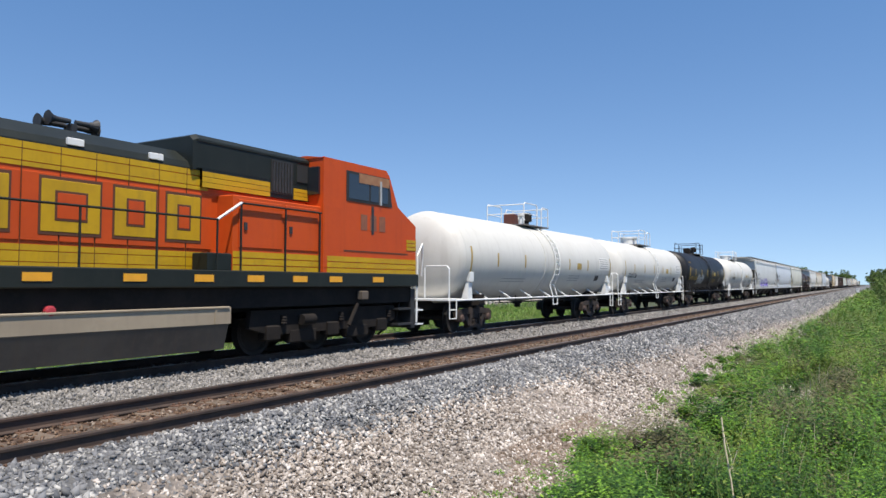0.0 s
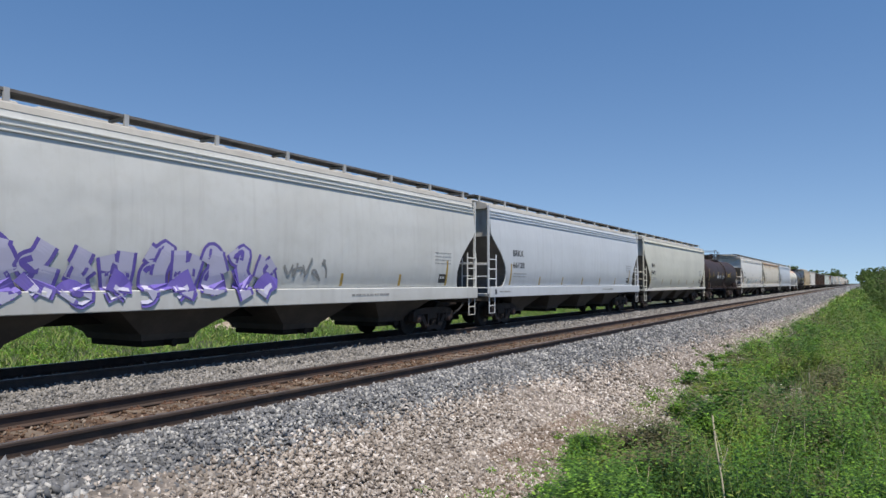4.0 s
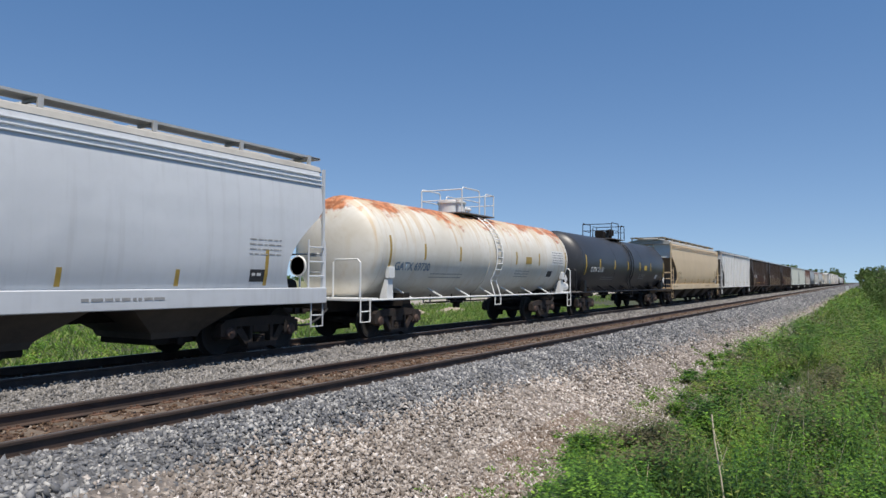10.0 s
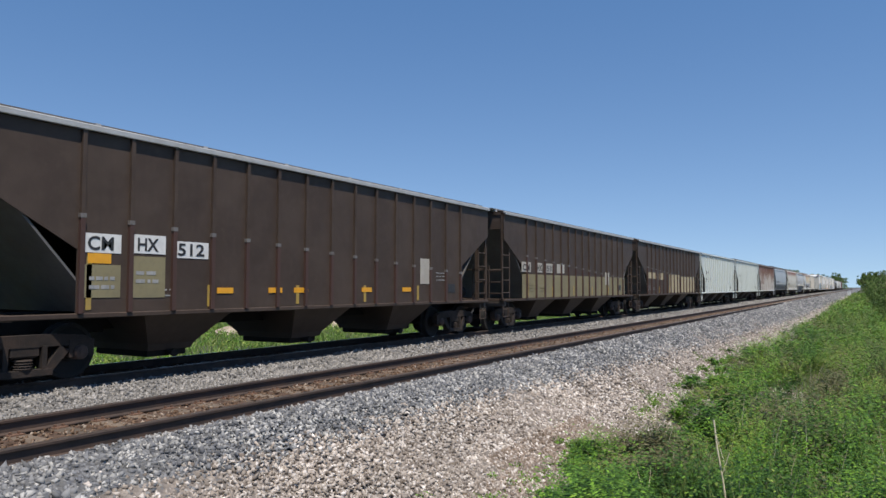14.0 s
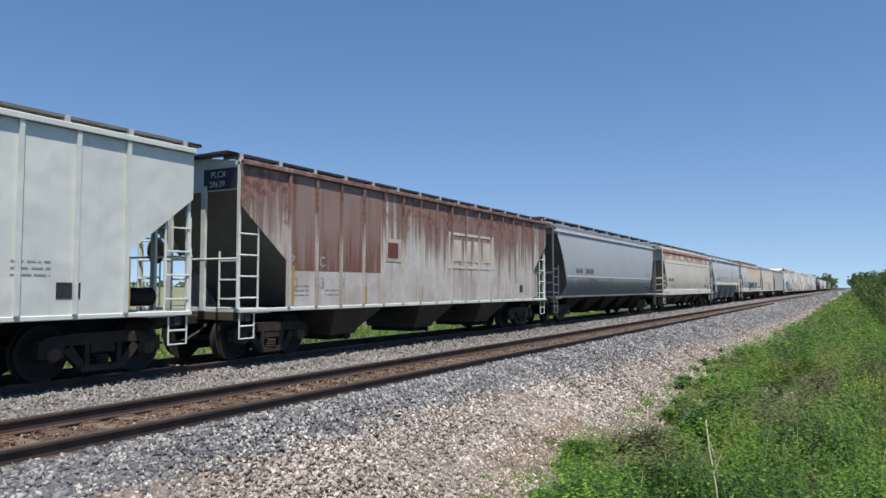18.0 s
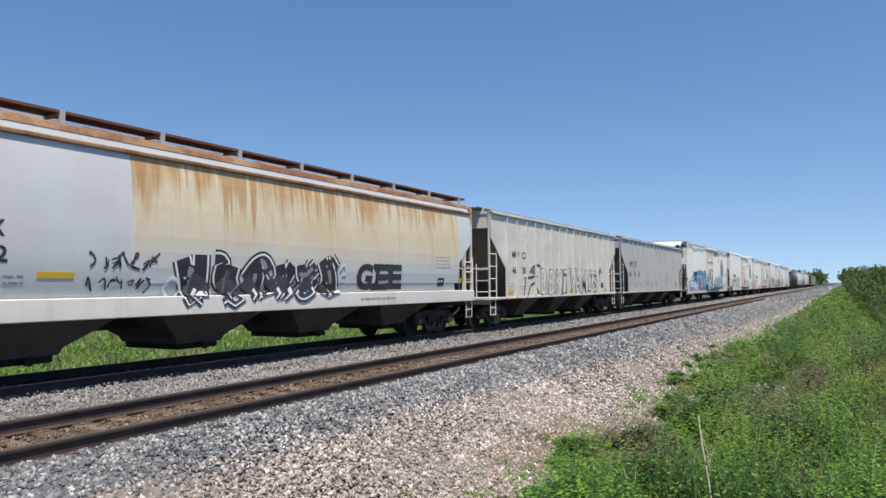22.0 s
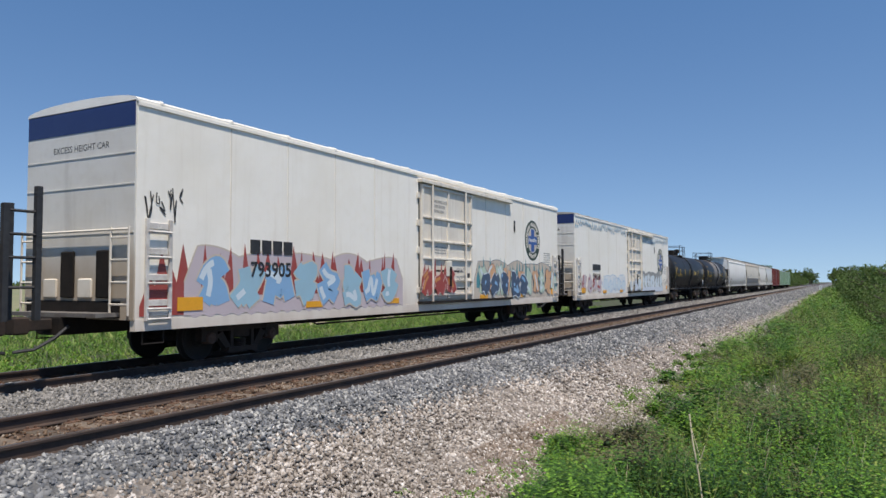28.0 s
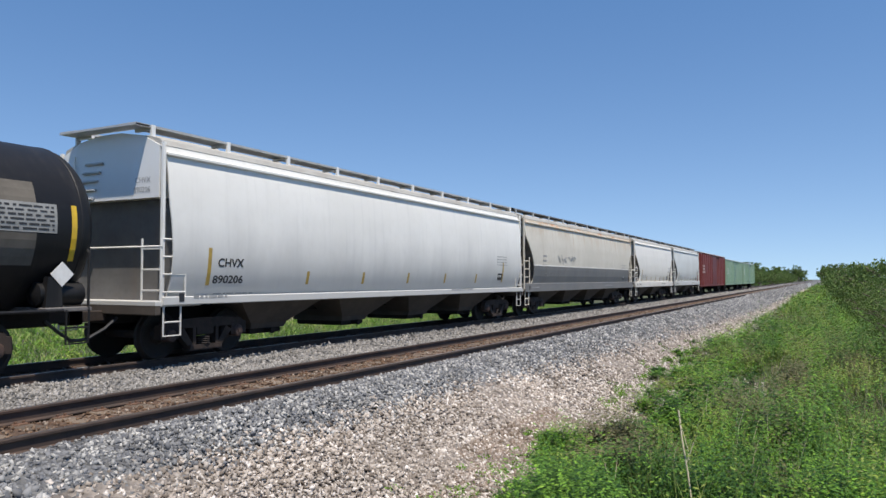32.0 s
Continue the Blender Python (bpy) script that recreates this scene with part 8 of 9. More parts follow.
def cloud_hill(car, y0, y1, z0, z1, base, band, outline, side, seed):
    """A rounded blue bank with pale cloud bands and a heavy dark edge."""
    rng = random.Random(seed)
    n = 40
    ys = [y0 + (y1 - y0) * i / n for i in range(n + 1)]
    hi = [z0 + (z1 - z0) * min(1.0, (0.35 + 0.25 * math.floor(4.0 * i / n * 1.6) * 0.6 + 0.18 * abs(math.sin(i * 0.42)))) for i in range(n + 1)]
    m, o = Shape(), Shape()
    patch(m, ys, [z0] * (n + 1), hi, side, 0.008, 8)
    ribbon(o, [(y0, z0)] + list(zip(ys, hi)), 0.09, side, 0.012)
    part("graffiti", m, base, car, "sprayed blue bank of clouds")
    part("graffiti_outline", o, outline, car)
    for k in range(9):
        c, w = rng.uniform(y0 + 0.5, y1 - 0.5), rng.uniform(0.45, 0.9)
        z = z0 + (z1 - z0) * rng.uniform(0.12, 0.62)
        q = [c - w + 2 * w * i / 10 for i in range(11)]
        e = [max(0.0, 1 - ((y - c) / w) ** 2) ** 0.5 for y in q]
        b = Shape()
        patch(b, q, [z] * 11, [z + 0.22 * v * (0.75 + 0.25 * abs(math.sin(4 * y))) for y, v in zip(q, e)], side, 0.0095 + 0.0002 * k, 3)
        part("graffiti_band", b, band, car)


def door_wall(z):
    return 1.665


SP_ORANGE2 = spray("dull_orange", (0.62, 0.36, 0.20))
SP_DEEP = spray("deep_blue", (0.06, 0.24, 0.46))
cloud_hill(BOX[0], -9.95, -6.4, 0.95, 2.45, SP_DEEP, SP_WHITE2, SP_NAVY, wall, 31)
strokes(BOX[0], [[(-8.0, 1.6 - 0.2 * k), (-7.6, 1.75 - 0.2 * k), (-7.1, 1.55 - 0.2 * k), (-6.6, 1.72 - 0.2 * k)] for k in range(4)], 0.11, SP_WHITE2, wall, 0.014)
spray_piece(BOX[0], -6.75, -2.35, 0.96, 2.5, SP_SKY, SP_NAVY, wall, 34, 6, accent=SP_WHITE2, back=SP_DEEP, w=0.06, fill2=SP_TEAL, layer=1, bold=0.42)
flat(BOX[0], "graffiti_tower", [(-5.72, -5.08, 1.0, 1.45), (-5.62, -5.2, 1.45, 1.95)], SP_RED, wall, 0.034, "red tower in the mural", steps=1)
flat(BOX[0], "graffiti_tower", [(-5.8, -5.0, 2.0, 2.2)], SP_BEIGE, wall, 0.034, steps=1)
strokes(BOX[0], [[(-5.4, 2.2), (-5.4, 2.75)]], 0.06, SP_NAVY, wall, 0.035)
cloud_hill(BOX[0], -2.3, -0.2, 0.98, 2.45, SP_TEAL, SP_WHITE2, SP_NAVY, door_wall, 54)
strokes(BOX[0], [[(-2.25 + 0.1 * k, 1.2 + 0.28 * k), (-1.7, 1.42 + 0.26 * k), (-1.1, 1.2 + 0.24 * k), (-0.4 - 0.1 * k, 1.35 + 0.2 * k)] for k in range(4)], 0.08, SP_NAVY, door_wall, 0.014)
strokes(BOX[0], [[(-1.9, 1.15), (-1.4, 1.3), (-0.9, 1.05), (-0.5, 1.2)], [(-1.9, 1.95), (-1.5, 2.15), (-1.2, 1.95)]], 0.10, SP_SKY, door_wall, 0.019)
spray_piece(BOX[0], 1.75, 7.6, 0.92, 1.55, SP_NAVY, SP_RED, wall, 55, 7, w=0.045, fill2=SP_PURPLE, bold=0.40)
spray_piece(BOX[0], 2.3, 7.3, 1.1, 2.25, SP_ICE, SP_NAVY, wall, 57, 6, accent=SP_SKY, w=0.045, fill2=SP_SKY, layer=2, bold=0.22)
scrawl(BOX[0], -10.5, -9.9, 1.3, 1.9, SP_GREY, wall, 35, 0.03)
scrawl(BOX[0], 7.9, 9.6, 1.2, 1.9, SP_SILVER, wall, 56, 0.05, 6)
spray_piece(BOX[1], -10.0, -7.6, 0.98, 2.15, SP_MINT, SP_GREY, wall, 36, 3, accent=SP_WHITE2, w=0.05, bold=0.34)
spray_piece(BOX[1], -6.7, -2.9, 0.96, 2.3, SP_MINT, SP_GREY, wall, 37, 5, accent=SP_WHITE2, w=0.06, layer=1, bold=0.36, spikes=SP_MINT)
spray_piece(BOX[1], 2.4, 6.2, 1.0, 1.95, SP_MINT, SP_GREY, wall, 38, 5, accent=SP_WHITE, w=0.045)
spray_piece(BOX[1], 8.4, 10.3, 1.0, 1.8, SP_PINK, SP_RED, wall, 39, 2, accent=SP_MAUVE, w=0.05)
spray_piece(BOX[2], 2.6, 7.6, 1.0, 2.1, SP_BEIGE, SP_BEIGE, wall, 39, 5, w=0.05, bold=0.34)
strokes(BOX[2], [[(2.7, 2.0), (3.1, 1.5), (3.6, 1.15), (4.1, 1.3), (4.3, 1.8), (4.7, 2.1)], [(3.3, 2.15), (3.5, 1.8), (3.3, 1.4)], [(4.2, 2.05), (4.8, 2.0), (5.2, 1.85)], [(4.9, 1.2), (5.5, 1.7), (6.2, 1.75), (7.2, 1.9)],
                 [(5.2, 2.2), (5.2, 1.7)], [(6.3, 2.15), (6.3, 1.6), (6.0, 1.3)], [(6.6, 1.1), (6.9, 1.5), (7.4, 1.55), (7.3, 1.25), (6.9, 1.2)], [(5.6, 1.05), (6.0, 1.35), (6.4, 1.2), (6.2, 0.98)]], 0.15, SP_GREY, wall, 0.024)
flat(BOX[2], "paint_patch", [(4.75, 5.65, 0.96, 1.58)], BOX_WHITE, wall, 0.034, "square of fresh white paint", steps=1)
scrawl(BOX[2], 7.5, 8.7, 1.6, 2.1, SP_SILVER, wall, 80, 0.06, 5)
scrawl(BOX[2], 9.2, 10.3, 1.1, 1.9, SP_GREY, wall, 41, 0.035, 6)
spray_piece(BOX[2], -10.2, -8.6, 1.0, 2.0, SP_GREY, SP_SILVER, wall, 52, 3, w=0.05)
for k in range(5):                                           # a fan of red flames at the leading corner
    fl = Shape()
    patch(fl, [-10.72 + 0.24 * k, -10.5 + 0.24 * k, -10.2 + 0.24 * k], [0.98] * 3, [1.15, 1.7 + 0.42 * (k % 2) + 0.06 * k, 1.1], wall, 0.009 + 0.0004 * k, 3)
    part("graffiti_spike", fl, SP_RED, BOX[3])
spray_piece(BOX[3], -9.5, -2.3, 0.96, 2.15, SP_CLOUD, SP_BEIGE, wall, 43, 8, accent=SP_ICE, back=SP_MAUVE, w=0.045, fill2=SP_SKY, spikes=SP_RED, layer=1, bold=0.40)
spray_piece(BOX[3], -1.2, 0.9, 1.05, 2.1, SP_RED, SP_PINK, door_wall, 44, 3, accent=SP_ORANGE, w=0.04, spikes=SP_RED)
for k, text in enumerate(("CANT", "CATCH")):
    lettering(BOX[3], text, 1.0, 1.86 - 0.26 * k, 0.16, SP_GREY, door_wall, "thin sprayed words", fit=0.62, off=0.01)
spray_piece(BOX[3], 2.75, 10.5, 1.0, 2.25, SP_MINT, SP_NAVY, wall, 58, 11, back=SP_BEIGE, accent=SP_WHITE2, w=0.03, fill2=SP_ORANGE2, bold=0.30, spikes=SP_TEAL)
spray_piece(BOX[3], 2.85, 7.2, 0.98, 2.02, SP_NAVY, SP_LIGHT, wall, 83, 5, accent=SP_CLOUD, w=0.04, layer=3, bold=0.46)
scrawl(BOX[3], -10.7, -9.8, 2.65, 3.4, SP_BLACK, wall, 46, 0.025, 7)
spray_piece(BOX[4], -9.8, -6.4, 1.0, 2.15, SP_MAUVE, SP_PINK, wall, 47, 4, accent=SP_RED, w=0.03, bold=0.34)
spray_piece(BOX[4], -6.1, -1.75, 0.98, 1.85, SP_ICE, SP_CLOUD, wall, 48, 5, accent=SP_WHITE2, back=SP_WHITE, w=0.035, bold=0.30)
spray_piece(BOX[4], 2.4, 8.2, 0.98, 2.15, SP_WHITE2, SP_SILVER, wall, 49, 8, accent=SP_WHITE, back=SP_GREY, w=0.03, fill2=SP_ICE, bold=0.46)
flat(BOX[4], "graffiti", [(2.4, 8.5, 0.94, 1.25)], SP_LIGHT, wall, 0.032, steps=1)
spray_piece(BOX[4], -1.1, 1.9, 1.0, 1.9, SP_WHITE2, SP_GREY, door_wall, 59, 3, accent=SP_SILVER, w=0.025, fill2=SP_LIGHT)
scrawl(BOX[4], 8.6, 10.3, 1.2, 1.9, SP_GREY, wall, 50, 0.03, 7)
# the tail of the train
tank_at(622.66, 635.5, "matt black tank car with yellow lettering", BLACK, BLACK, "UTLX 671924", YELINK, data=None, tail=0.78, mark_at=(-5.6, 2.0, 1.95))
c34, s34 = tank_at(638.44, 651.5, "black tank car with a worn grey band", BLACK, BLACK, "UTLX 663485", YELINK, data=YELINK, dome="round", dome_y=0.55, tail=0.8, band=(-1.8, 2.4, mat("worn_grey_band", (0.15, 0.155, 0.165), 0.6, (0.18, 0.13, 0.085), 0.7, 0.8, rust=0.45, rust_z=(2.3, 3.9), rust_col=(0.17, 0.125, 0.085), low=(1.95, 0.7, (0.028, 0.027, 0.027), 0.85))), mark_at=(-5.62, 2.02, 1.8))
flat(c34, "dusty_band", [(5.25, 6.55, 1.75, 3.05)], mat("road_dust_band", (0.085, 0.075, 0.062), 0.85, (0.13, 0.115, 0.095), 0.7, 1.2), s34, 0.003, "tan road dust on the trailing end", steps=10)
c35, _ = round_at(653.86, 671.5, 9.7, "white covered hopper with a railed roof walk", mat("soiled_white_paint", (0.76, 0.745, 0.70), 0.5, (0.68, 0.66, 0.61), 0.5, 0.5, 0.05, 40, streak=0.2, streak_col=(0.5, 0.49, 0.46), low=(2.3, 1.6, (0.40, 0.39, 0.37), 0.7)), [("CHVX", -7.48, 1.79, 0.17, 0.72), ("890206", -7.58, 1.46, 0.16, 0.84)], 4, ribs_top=False, plate=GALV, post=WHITE2, cut=(3.05, 0.1), end_paint=HOP_WHITE, sill_z=(1.06, 1.22))
end_text(c35, "CHVX", 0.72, -8.806, 3.34, 0.11, FADED, "small reporting mark on the end")
end_text(c35, "890206", 0.68, -8.806, 3.16, 0.11, FADED, "small car number on the end")
part("end_plate", Shape().box(-1.36, 1.36, -8.80, -8.77, 3.05, 4.0), WHITE2, c35, "white upper end sheet")
part("end_gable", Shape().rings([[(x, y, z) for x, z in ((-1.4, 4.0), (1.4, 4.0), (0.9, 4.24), (0.3, 4.33), (-0.3, 4.33), (-0.9, 4.24))] for y in (-8.80, -8.77)]), WHITE2, c35, "white peaked end of the roof")
for k in range(5):                                         # grip bars that climb aslant over the end sheet
    part("grip_bar", Shape().tube([(-0.95 + 0.07 * k, -8.83, 3.10 + 0.17 * k), (-0.45 + 0.07 * k, -8.83, 3.10 + 0.17 * k)], 0.028, 5), GALV, c35)
FOOT = mat("dark_grey_foot_paint", (0.15, 0.15, 0.148), 0.6, (0.20, 0.19, 0.175), 0.6, 0.6, streak=0.3)
c36, s36 = round_at(671.9, 690.2, 9.4, "cream covered hopper with a dark grey foot and rust bloom",
                    mat("dusty_cream_paint", (0.60, 0.56, 0.48), 0.55, (0.50, 0.46, 0.38), 0.6, 0.6, 0.05, 40, streak=0.35, streak_col=(0.42, 0.36, 0.27), rust=0.75, rust_z=(2.9, 4.3), rust_col=(0.36, 0.20, 0.10), drip=(2.3, 4.2, 0.4, (0.44, 0.30, 0.17))), [], 4, ribs_top=False, cut=(3.3, 0.9), strip=None, sill_mat=FOOT)
flat(c36, "lower_side", [(-8.2, 8.2, 1.38, 2.1)], FOOT, s36, 0.006, "dark grey painted foot", steps=5)
flat(c36, "belt_line", [(-8.2, 8.2, 2.1, 2.15)], HOP_WHITE, s36, 0.008, steps=1)
data_bars(c36, -7.1, 2.5, 0.45, 3, FADED, s36, 0.08, 0.2, 91)
scrawl(c36, -5.3, -2.6, 2.2, 2.6, SP_GREY, s36, 51, 0.06, 6)
round_at(691.2, 703.8, 6.85, "white two-bay covered hopper", HOP_WHITE, [], 2, ribs_top=False)
round_at(704.9, 717.9, 7.0, "pale grey two-bay covered hopper", HOP_GREY, [], 2, ribs_top=False)
place(old_boxcar("oxide red boxcar with a ribbed door", 9.6, 10.2, BOX_RED, 14), 728.6)
place(old_boxcar("faded green boxcar with ribbed sides", 9.9, 10.5, BOX_GREEN, 14, 4.0), 749.5)
place(old_boxcar("faded green boxcar at the train's tail", 9.9, 10.5, BOX_GREEN, 14, 4.0), 770.6)


# ---- verge, field and trees ----
LEAF = bits("weed_leaf", [(0.060, 0.142, 0.016), (0.120, 0.246, 0.026), (0.192, 0.348, 0.038), (0.098, 0.206, 0.022), (0.222, 0.350, 0.046)], 0.55, 0.38, 0.22)
LEAF_DARK = bits("dark_weed_leaf", [(0.026, 0.067, 0.012), (0.055, 0.127, 0.018), (0.096, 0.198, 0.026), (0.038, 0.091, 0.014)], 0.55, 0.4, 0.22)
LEAF_YELLOW = bits("yellow_green_weed_leaf", [(0.120, 0.180, 0.029), (0.210, 0.282, 0.050), (0.282, 0.330, 0.074), (0.168, 0.240, 0.041)], 0.6, 0.35, 0.25)
LEAF_DULL = bits("dull_olive_weed_leaf", [(0.079, 0.089, 0.036), (0.138, 0.138, 0.060), (0.198, 0.168, 0.096), (0.102, 0.118, 0.046)], 0.7, 0.35, 0.2)
BLADE = bits("grass_blade", [(0.078, 0.162, 0.029), (0.138, 0.258, 0.043), (0.204, 0.306, 0.062), (0.276, 0.300, 0.102), (0.114, 0.216, 0.036)], 0.6, 0.35, 0.3)
STALK = bits("dry_stalk", [(0.55, 0.49, 0.35), (0.66, 0.60, 0.46), (0.45, 0.38, 0.26), (0.35, 0.31, 0.19)], 0.8, 0.1)
BRUSH = bits("dead_brush", [(0.10, 0.075, 0.05), (0.17, 0.13, 0.085), (0.26, 0.21, 0.14), (0.08, 0.10, 0.04)], 0.85, 0.2)
TREELEAF = bits("tree_leaf", [(0.043, 0.087, 0.020), (0.071, 0.129, 0.028), (0.107, 0.164, 0.038), (0.143, 0.187, 0.051)], 0.6, 0.3, 0.25)
BARK = mat("grey_brown_bark", (0.12, 0.095, 0.07), 0.9, (0.07, 0.055, 0.045), 0.7, 6, 0.6, 30)


def verge_z(x, y):
    """Height of the verge: slope foot, ditch and meadow as the ground sheet has them."""
    g = -1.22 - 0.35 * np.exp(-((x - 1.0) / 2.6) ** 2) + 0.5 * np.clip((x - 3.0) / 5.0, 0, 1)
    return np.where(x < -4.0, np.maximum(g, height_on(SLOPEP, x)), g + bank(x, y))


def blades(name, pts, h, w, lean, material, label, seed, category="grass"):
    """Single blades as bent tapering strips standing on pts (n, 3)."""
    rng = np.random.default_rng(seed)
    n = len(pts)
    a = rng.uniform(0, 2 * math.pi, n)
    hh = h * rng.uniform(0.5, 1.25, n)
    side = np.stack([np.cos(a), np.sin(a), 0 * a], -1) * (w * rng.uniform(0.7, 1.3, n))[:, None]
    b = rng.uniform(0, 2 * math.pi, n)
    bend = np.stack([np.cos(b), np.sin(b), 0 * b], -1) * (lean * hh * rng.uniform(0.2, 1.0, n))[:, None]
    up = np.stack([0 * a, 0 * a, hh], -1)
    v = np.stack([pts - side, pts + side, pts + up * 0.55 + bend * 0.35 + side * 0.7, pts + up * 0.55 + bend * 0.35 - side * 0.7, pts + up * 0.95 + bend + side * 0.12, pts + up * 0.95 + bend - side * 0.12], 1)
    f = np.array([(0, 1, 2, 3), (3, 2, 4, 5)])[None] + (np.arange(n) * 6)[:, None, None]
    return tagged(new(name, raw_mesh(name, v.reshape(-1, 3), f.reshape(-1, 4), material)), label, category, kind="stuff")


def leaves(centres, radii, per, size, rng, flat_z=0.7):
    """Leaf quads (pointed lozenges) in loose clumps; returns verts and faces."""
    n = len(centres) * per
    c = np.repeat(centres, per, 0)
    r = np.repeat(radii, per)
    d = rng.normal(size=(n, 3))
    d /= np.linalg.norm(d, axis=1, keepdims=True)
    p = c + d * (r * rng.uniform(0.35, 1.0, n) ** 0.6)[:, None] * np.array([1, 1, flat_z])
    s = (size * rng.uniform(0.6, 1.4, n))[:, None, None]
    q = np.array([(-0.5, 0, 0), (0, -0.26, 0.06), (0.5, 0, 0), (0, 0.26, 0.06)])[None] * s
    v = np.einsum("nij,nkj->nki", spin(n, rng), q) + p[:, None]
    f = np.arange(n * 4).reshape(n, 4)
    return v.reshape(-1, 3), f


rngv = np.random.default_rng(5)


def edge_x(y):
    """The ragged border between stones and growth."""
    return np.interp(y, [6, 8.5, 10.2, 11.5, 12.6, 15, 17.5, 26, 40, 60, 120], [-3.9, -3.9, -3.95, -3.9, -3.5, -3.75, -4.1, -4.45, -4.2, -3.75, -4.0]) + 0.14 * np.sin(y * 1.37 + 1.0) + 0.12 * np.sin(y * 3.1)


def verge_points(n, y0, y1, pw, x_add=0.0, right=3.2, hole=True):
    y = y0 + (y1 - y0) * rngv.uniform(0, 1, n) ** pw
    e = edge_x(y) + x_add
    x = e + (np.minimum(right, 0.09 * y + 0.6) - e) * rngv.uniform(0, 1, n)
    if hole:                                               # a bare gravelly patch in the weeds
        keep = (((x + 1.95) / 0.62) ** 2 + ((y - 20.0) / 3.0) ** 2 > 1) | (rngv.uniform(0, 1, n) < 0.12)
        x, y = x[keep], y[keep]
    return np.stack([x, y, verge_z(x, y)], -1)


def field_of(p, fx, fy, o):
    return np.array([noise.noise(Vector((a[0] * fx, a[1] * fy, o))) for a in p])


def fronds(pts, radius, h, stems, n_leaf, size, rng):
    """Ferny weeds: each plant is a mound of stems leaning outwards, with small pointed leaves up their length; returns verts and faces."""
    n = len(pts) * stems
    base0 = np.repeat(pts, stems, 0)
    rr, hh = np.repeat(radius, stems), np.repeat(h, stems) * rng.uniform(0.65, 1.1, n)
    a = rng.uniform(0, 2 * math.pi, n)
    lean = rr * np.sqrt(rng.uniform(0.02, 1.0, n))
    hh = hh * np.sqrt(np.clip(1.12 - (lean / np.maximum(rr, 1e-6)) ** 2, 0.12, 1))
    tip = np.stack([np.cos(a) * lean, np.sin(a) * lean, hh], -1)
    t = np.tile(np.linspace(0.3, 1.0, n_leaf), n)
    base = np.repeat(base0, n_leaf, 0) + np.repeat(tip, n_leaf, 0) * np.stack([t ** 1.3, t ** 1.3, t], -1)
    m = n * n_leaf
    b = rng.uniform(0, 2 * math.pi, m)
    s = size * rng.uniform(0.6, 1.35, m) * (1.25 - 0.55 * t)
    out = np.stack([np.cos(b), np.sin(b), rng.uniform(-0.35, 0.35, m)], -1)
    side = np.stack([-np.sin(b), np.cos(b), rng.uniform(-0.3, 0.3, m)], -1)
    v = np.stack([base, base + out * (s * 0.9)[:, None] + side * (s * 0.45)[:, None], base + out * (s * 2.0)[:, None], base + out * (s * 0.9)[:, None] - side * (s * 0.45)[:, None]], 1)
    return v.reshape(-1, 3), np.arange(m * 4).reshape(m, 4)


# weeds in patches of their own kind, plant by plant, lower towards the stones, with dark gaps between the mounds
for y0, y1, n, size, stems, n_leaf in ((6.4, 14, 620, 0.035, 32, 15), (14, 30, 760, 0.050, 22, 12), (30, 75, 1000, 0.085, 9, 8), (75, 330, 1100, 0.19, 6, 6)):
    p = verge_points(n, y0, y1, 1.0 if y1 < 40 else 1.6, -0.08, right=3.2 + 0.02 * y0, hole=y1 < 40)
    inside = np.clip((p[:, 0] - edge_x(p[:, 1])) / 1.2, 0, 1)
    gap = field_of(p, 1.1, 0.7, 2.0)
    keep = ((gap > -0.20) | (rngv.uniform(0, 1, len(p)) < 0.22)) & ((inside > 0.2) | (gap > 0.05))
    p, inside, gap = p[keep], inside[keep], gap[keep]
    big = np.clip(0.85 + 1.8 * gap, 0.30, 1.9) * rngv.uniform(0.6, 1.45, len(p))
    radius = (0.13 + 0.33 * inside) * big * (1.0 if y1 < 40 else 1.7)
    high = (0.14 + 0.54 * inside + 0.22 * np.clip((p[:, 0] + 1.6) / 2.0, 0, 1)) * big * (1.0 if y1 < 40 else 1.25)
    kind = field_of(p, 0.75, 0.40, 7.0) + 0.16 * rngv.normal(size=len(p))
    dull = (field_of(p, 0.55, 0.3, 11.0) + 0.10 * rngv.normal(size=len(p)) > 0.24) & (inside > 0.35) & (p[:, 1] > 9.5)
    for m, pick, text in ((LEAF_DULL, dull, "dull brownish-olive weeds on the railway verge"), (LEAF_DARK, ~dull & (kind < 0.02), "dark green bushy weeds on the railway verge"),
                          (LEAF_YELLOW, ~dull & (kind > 0.34), "yellow-green flowering weeds on the railway verge"), (LEAF, ~dull & (kind >= 0.02) & (kind <= 0.34), "bright green ferny weeds crowding the railway verge")):
        if pick.any():
            v, f = fronds(p[pick], radius[pick], high[pick], stems, n_leaf, size, rngv)
            tagged(new("leafy_weeds", raw_mesh("leafy_weeds", v, f, m)), text, "weeds", kind="stuff")
# the same growth on and behind the bank
p = np.stack([rngv.uniform(-3.6, 9, 900), rngv.uniform(-15, 6.6, 900)], -1)
p = p[(p[:, 0] ** 2 + p[:, 1] ** 2 > 1.2) & ((p[:, 1] < 3.5) | (p[:, 0] > 1.5))]
p = np.concatenate([p, verge_z(p[:, 0], p[:, 1])[:, None]], 1)
v, f = fronds(p, rngv.uniform(0.15, 0.4, len(p)), rngv.uniform(0.12, 0.4, len(p)), 8, 7, 0.05, rngv)
tagged(new("leafy_weeds", raw_mesh("leafy_weeds", v, f, LEAF)), "green weeds on the bank beside the railway", "weeds", kind="stuff")
p = np.stack([rngv.uniform(-3.6, 9, 9000), rngv.uniform(-15, 5.5, 9000)], -1)
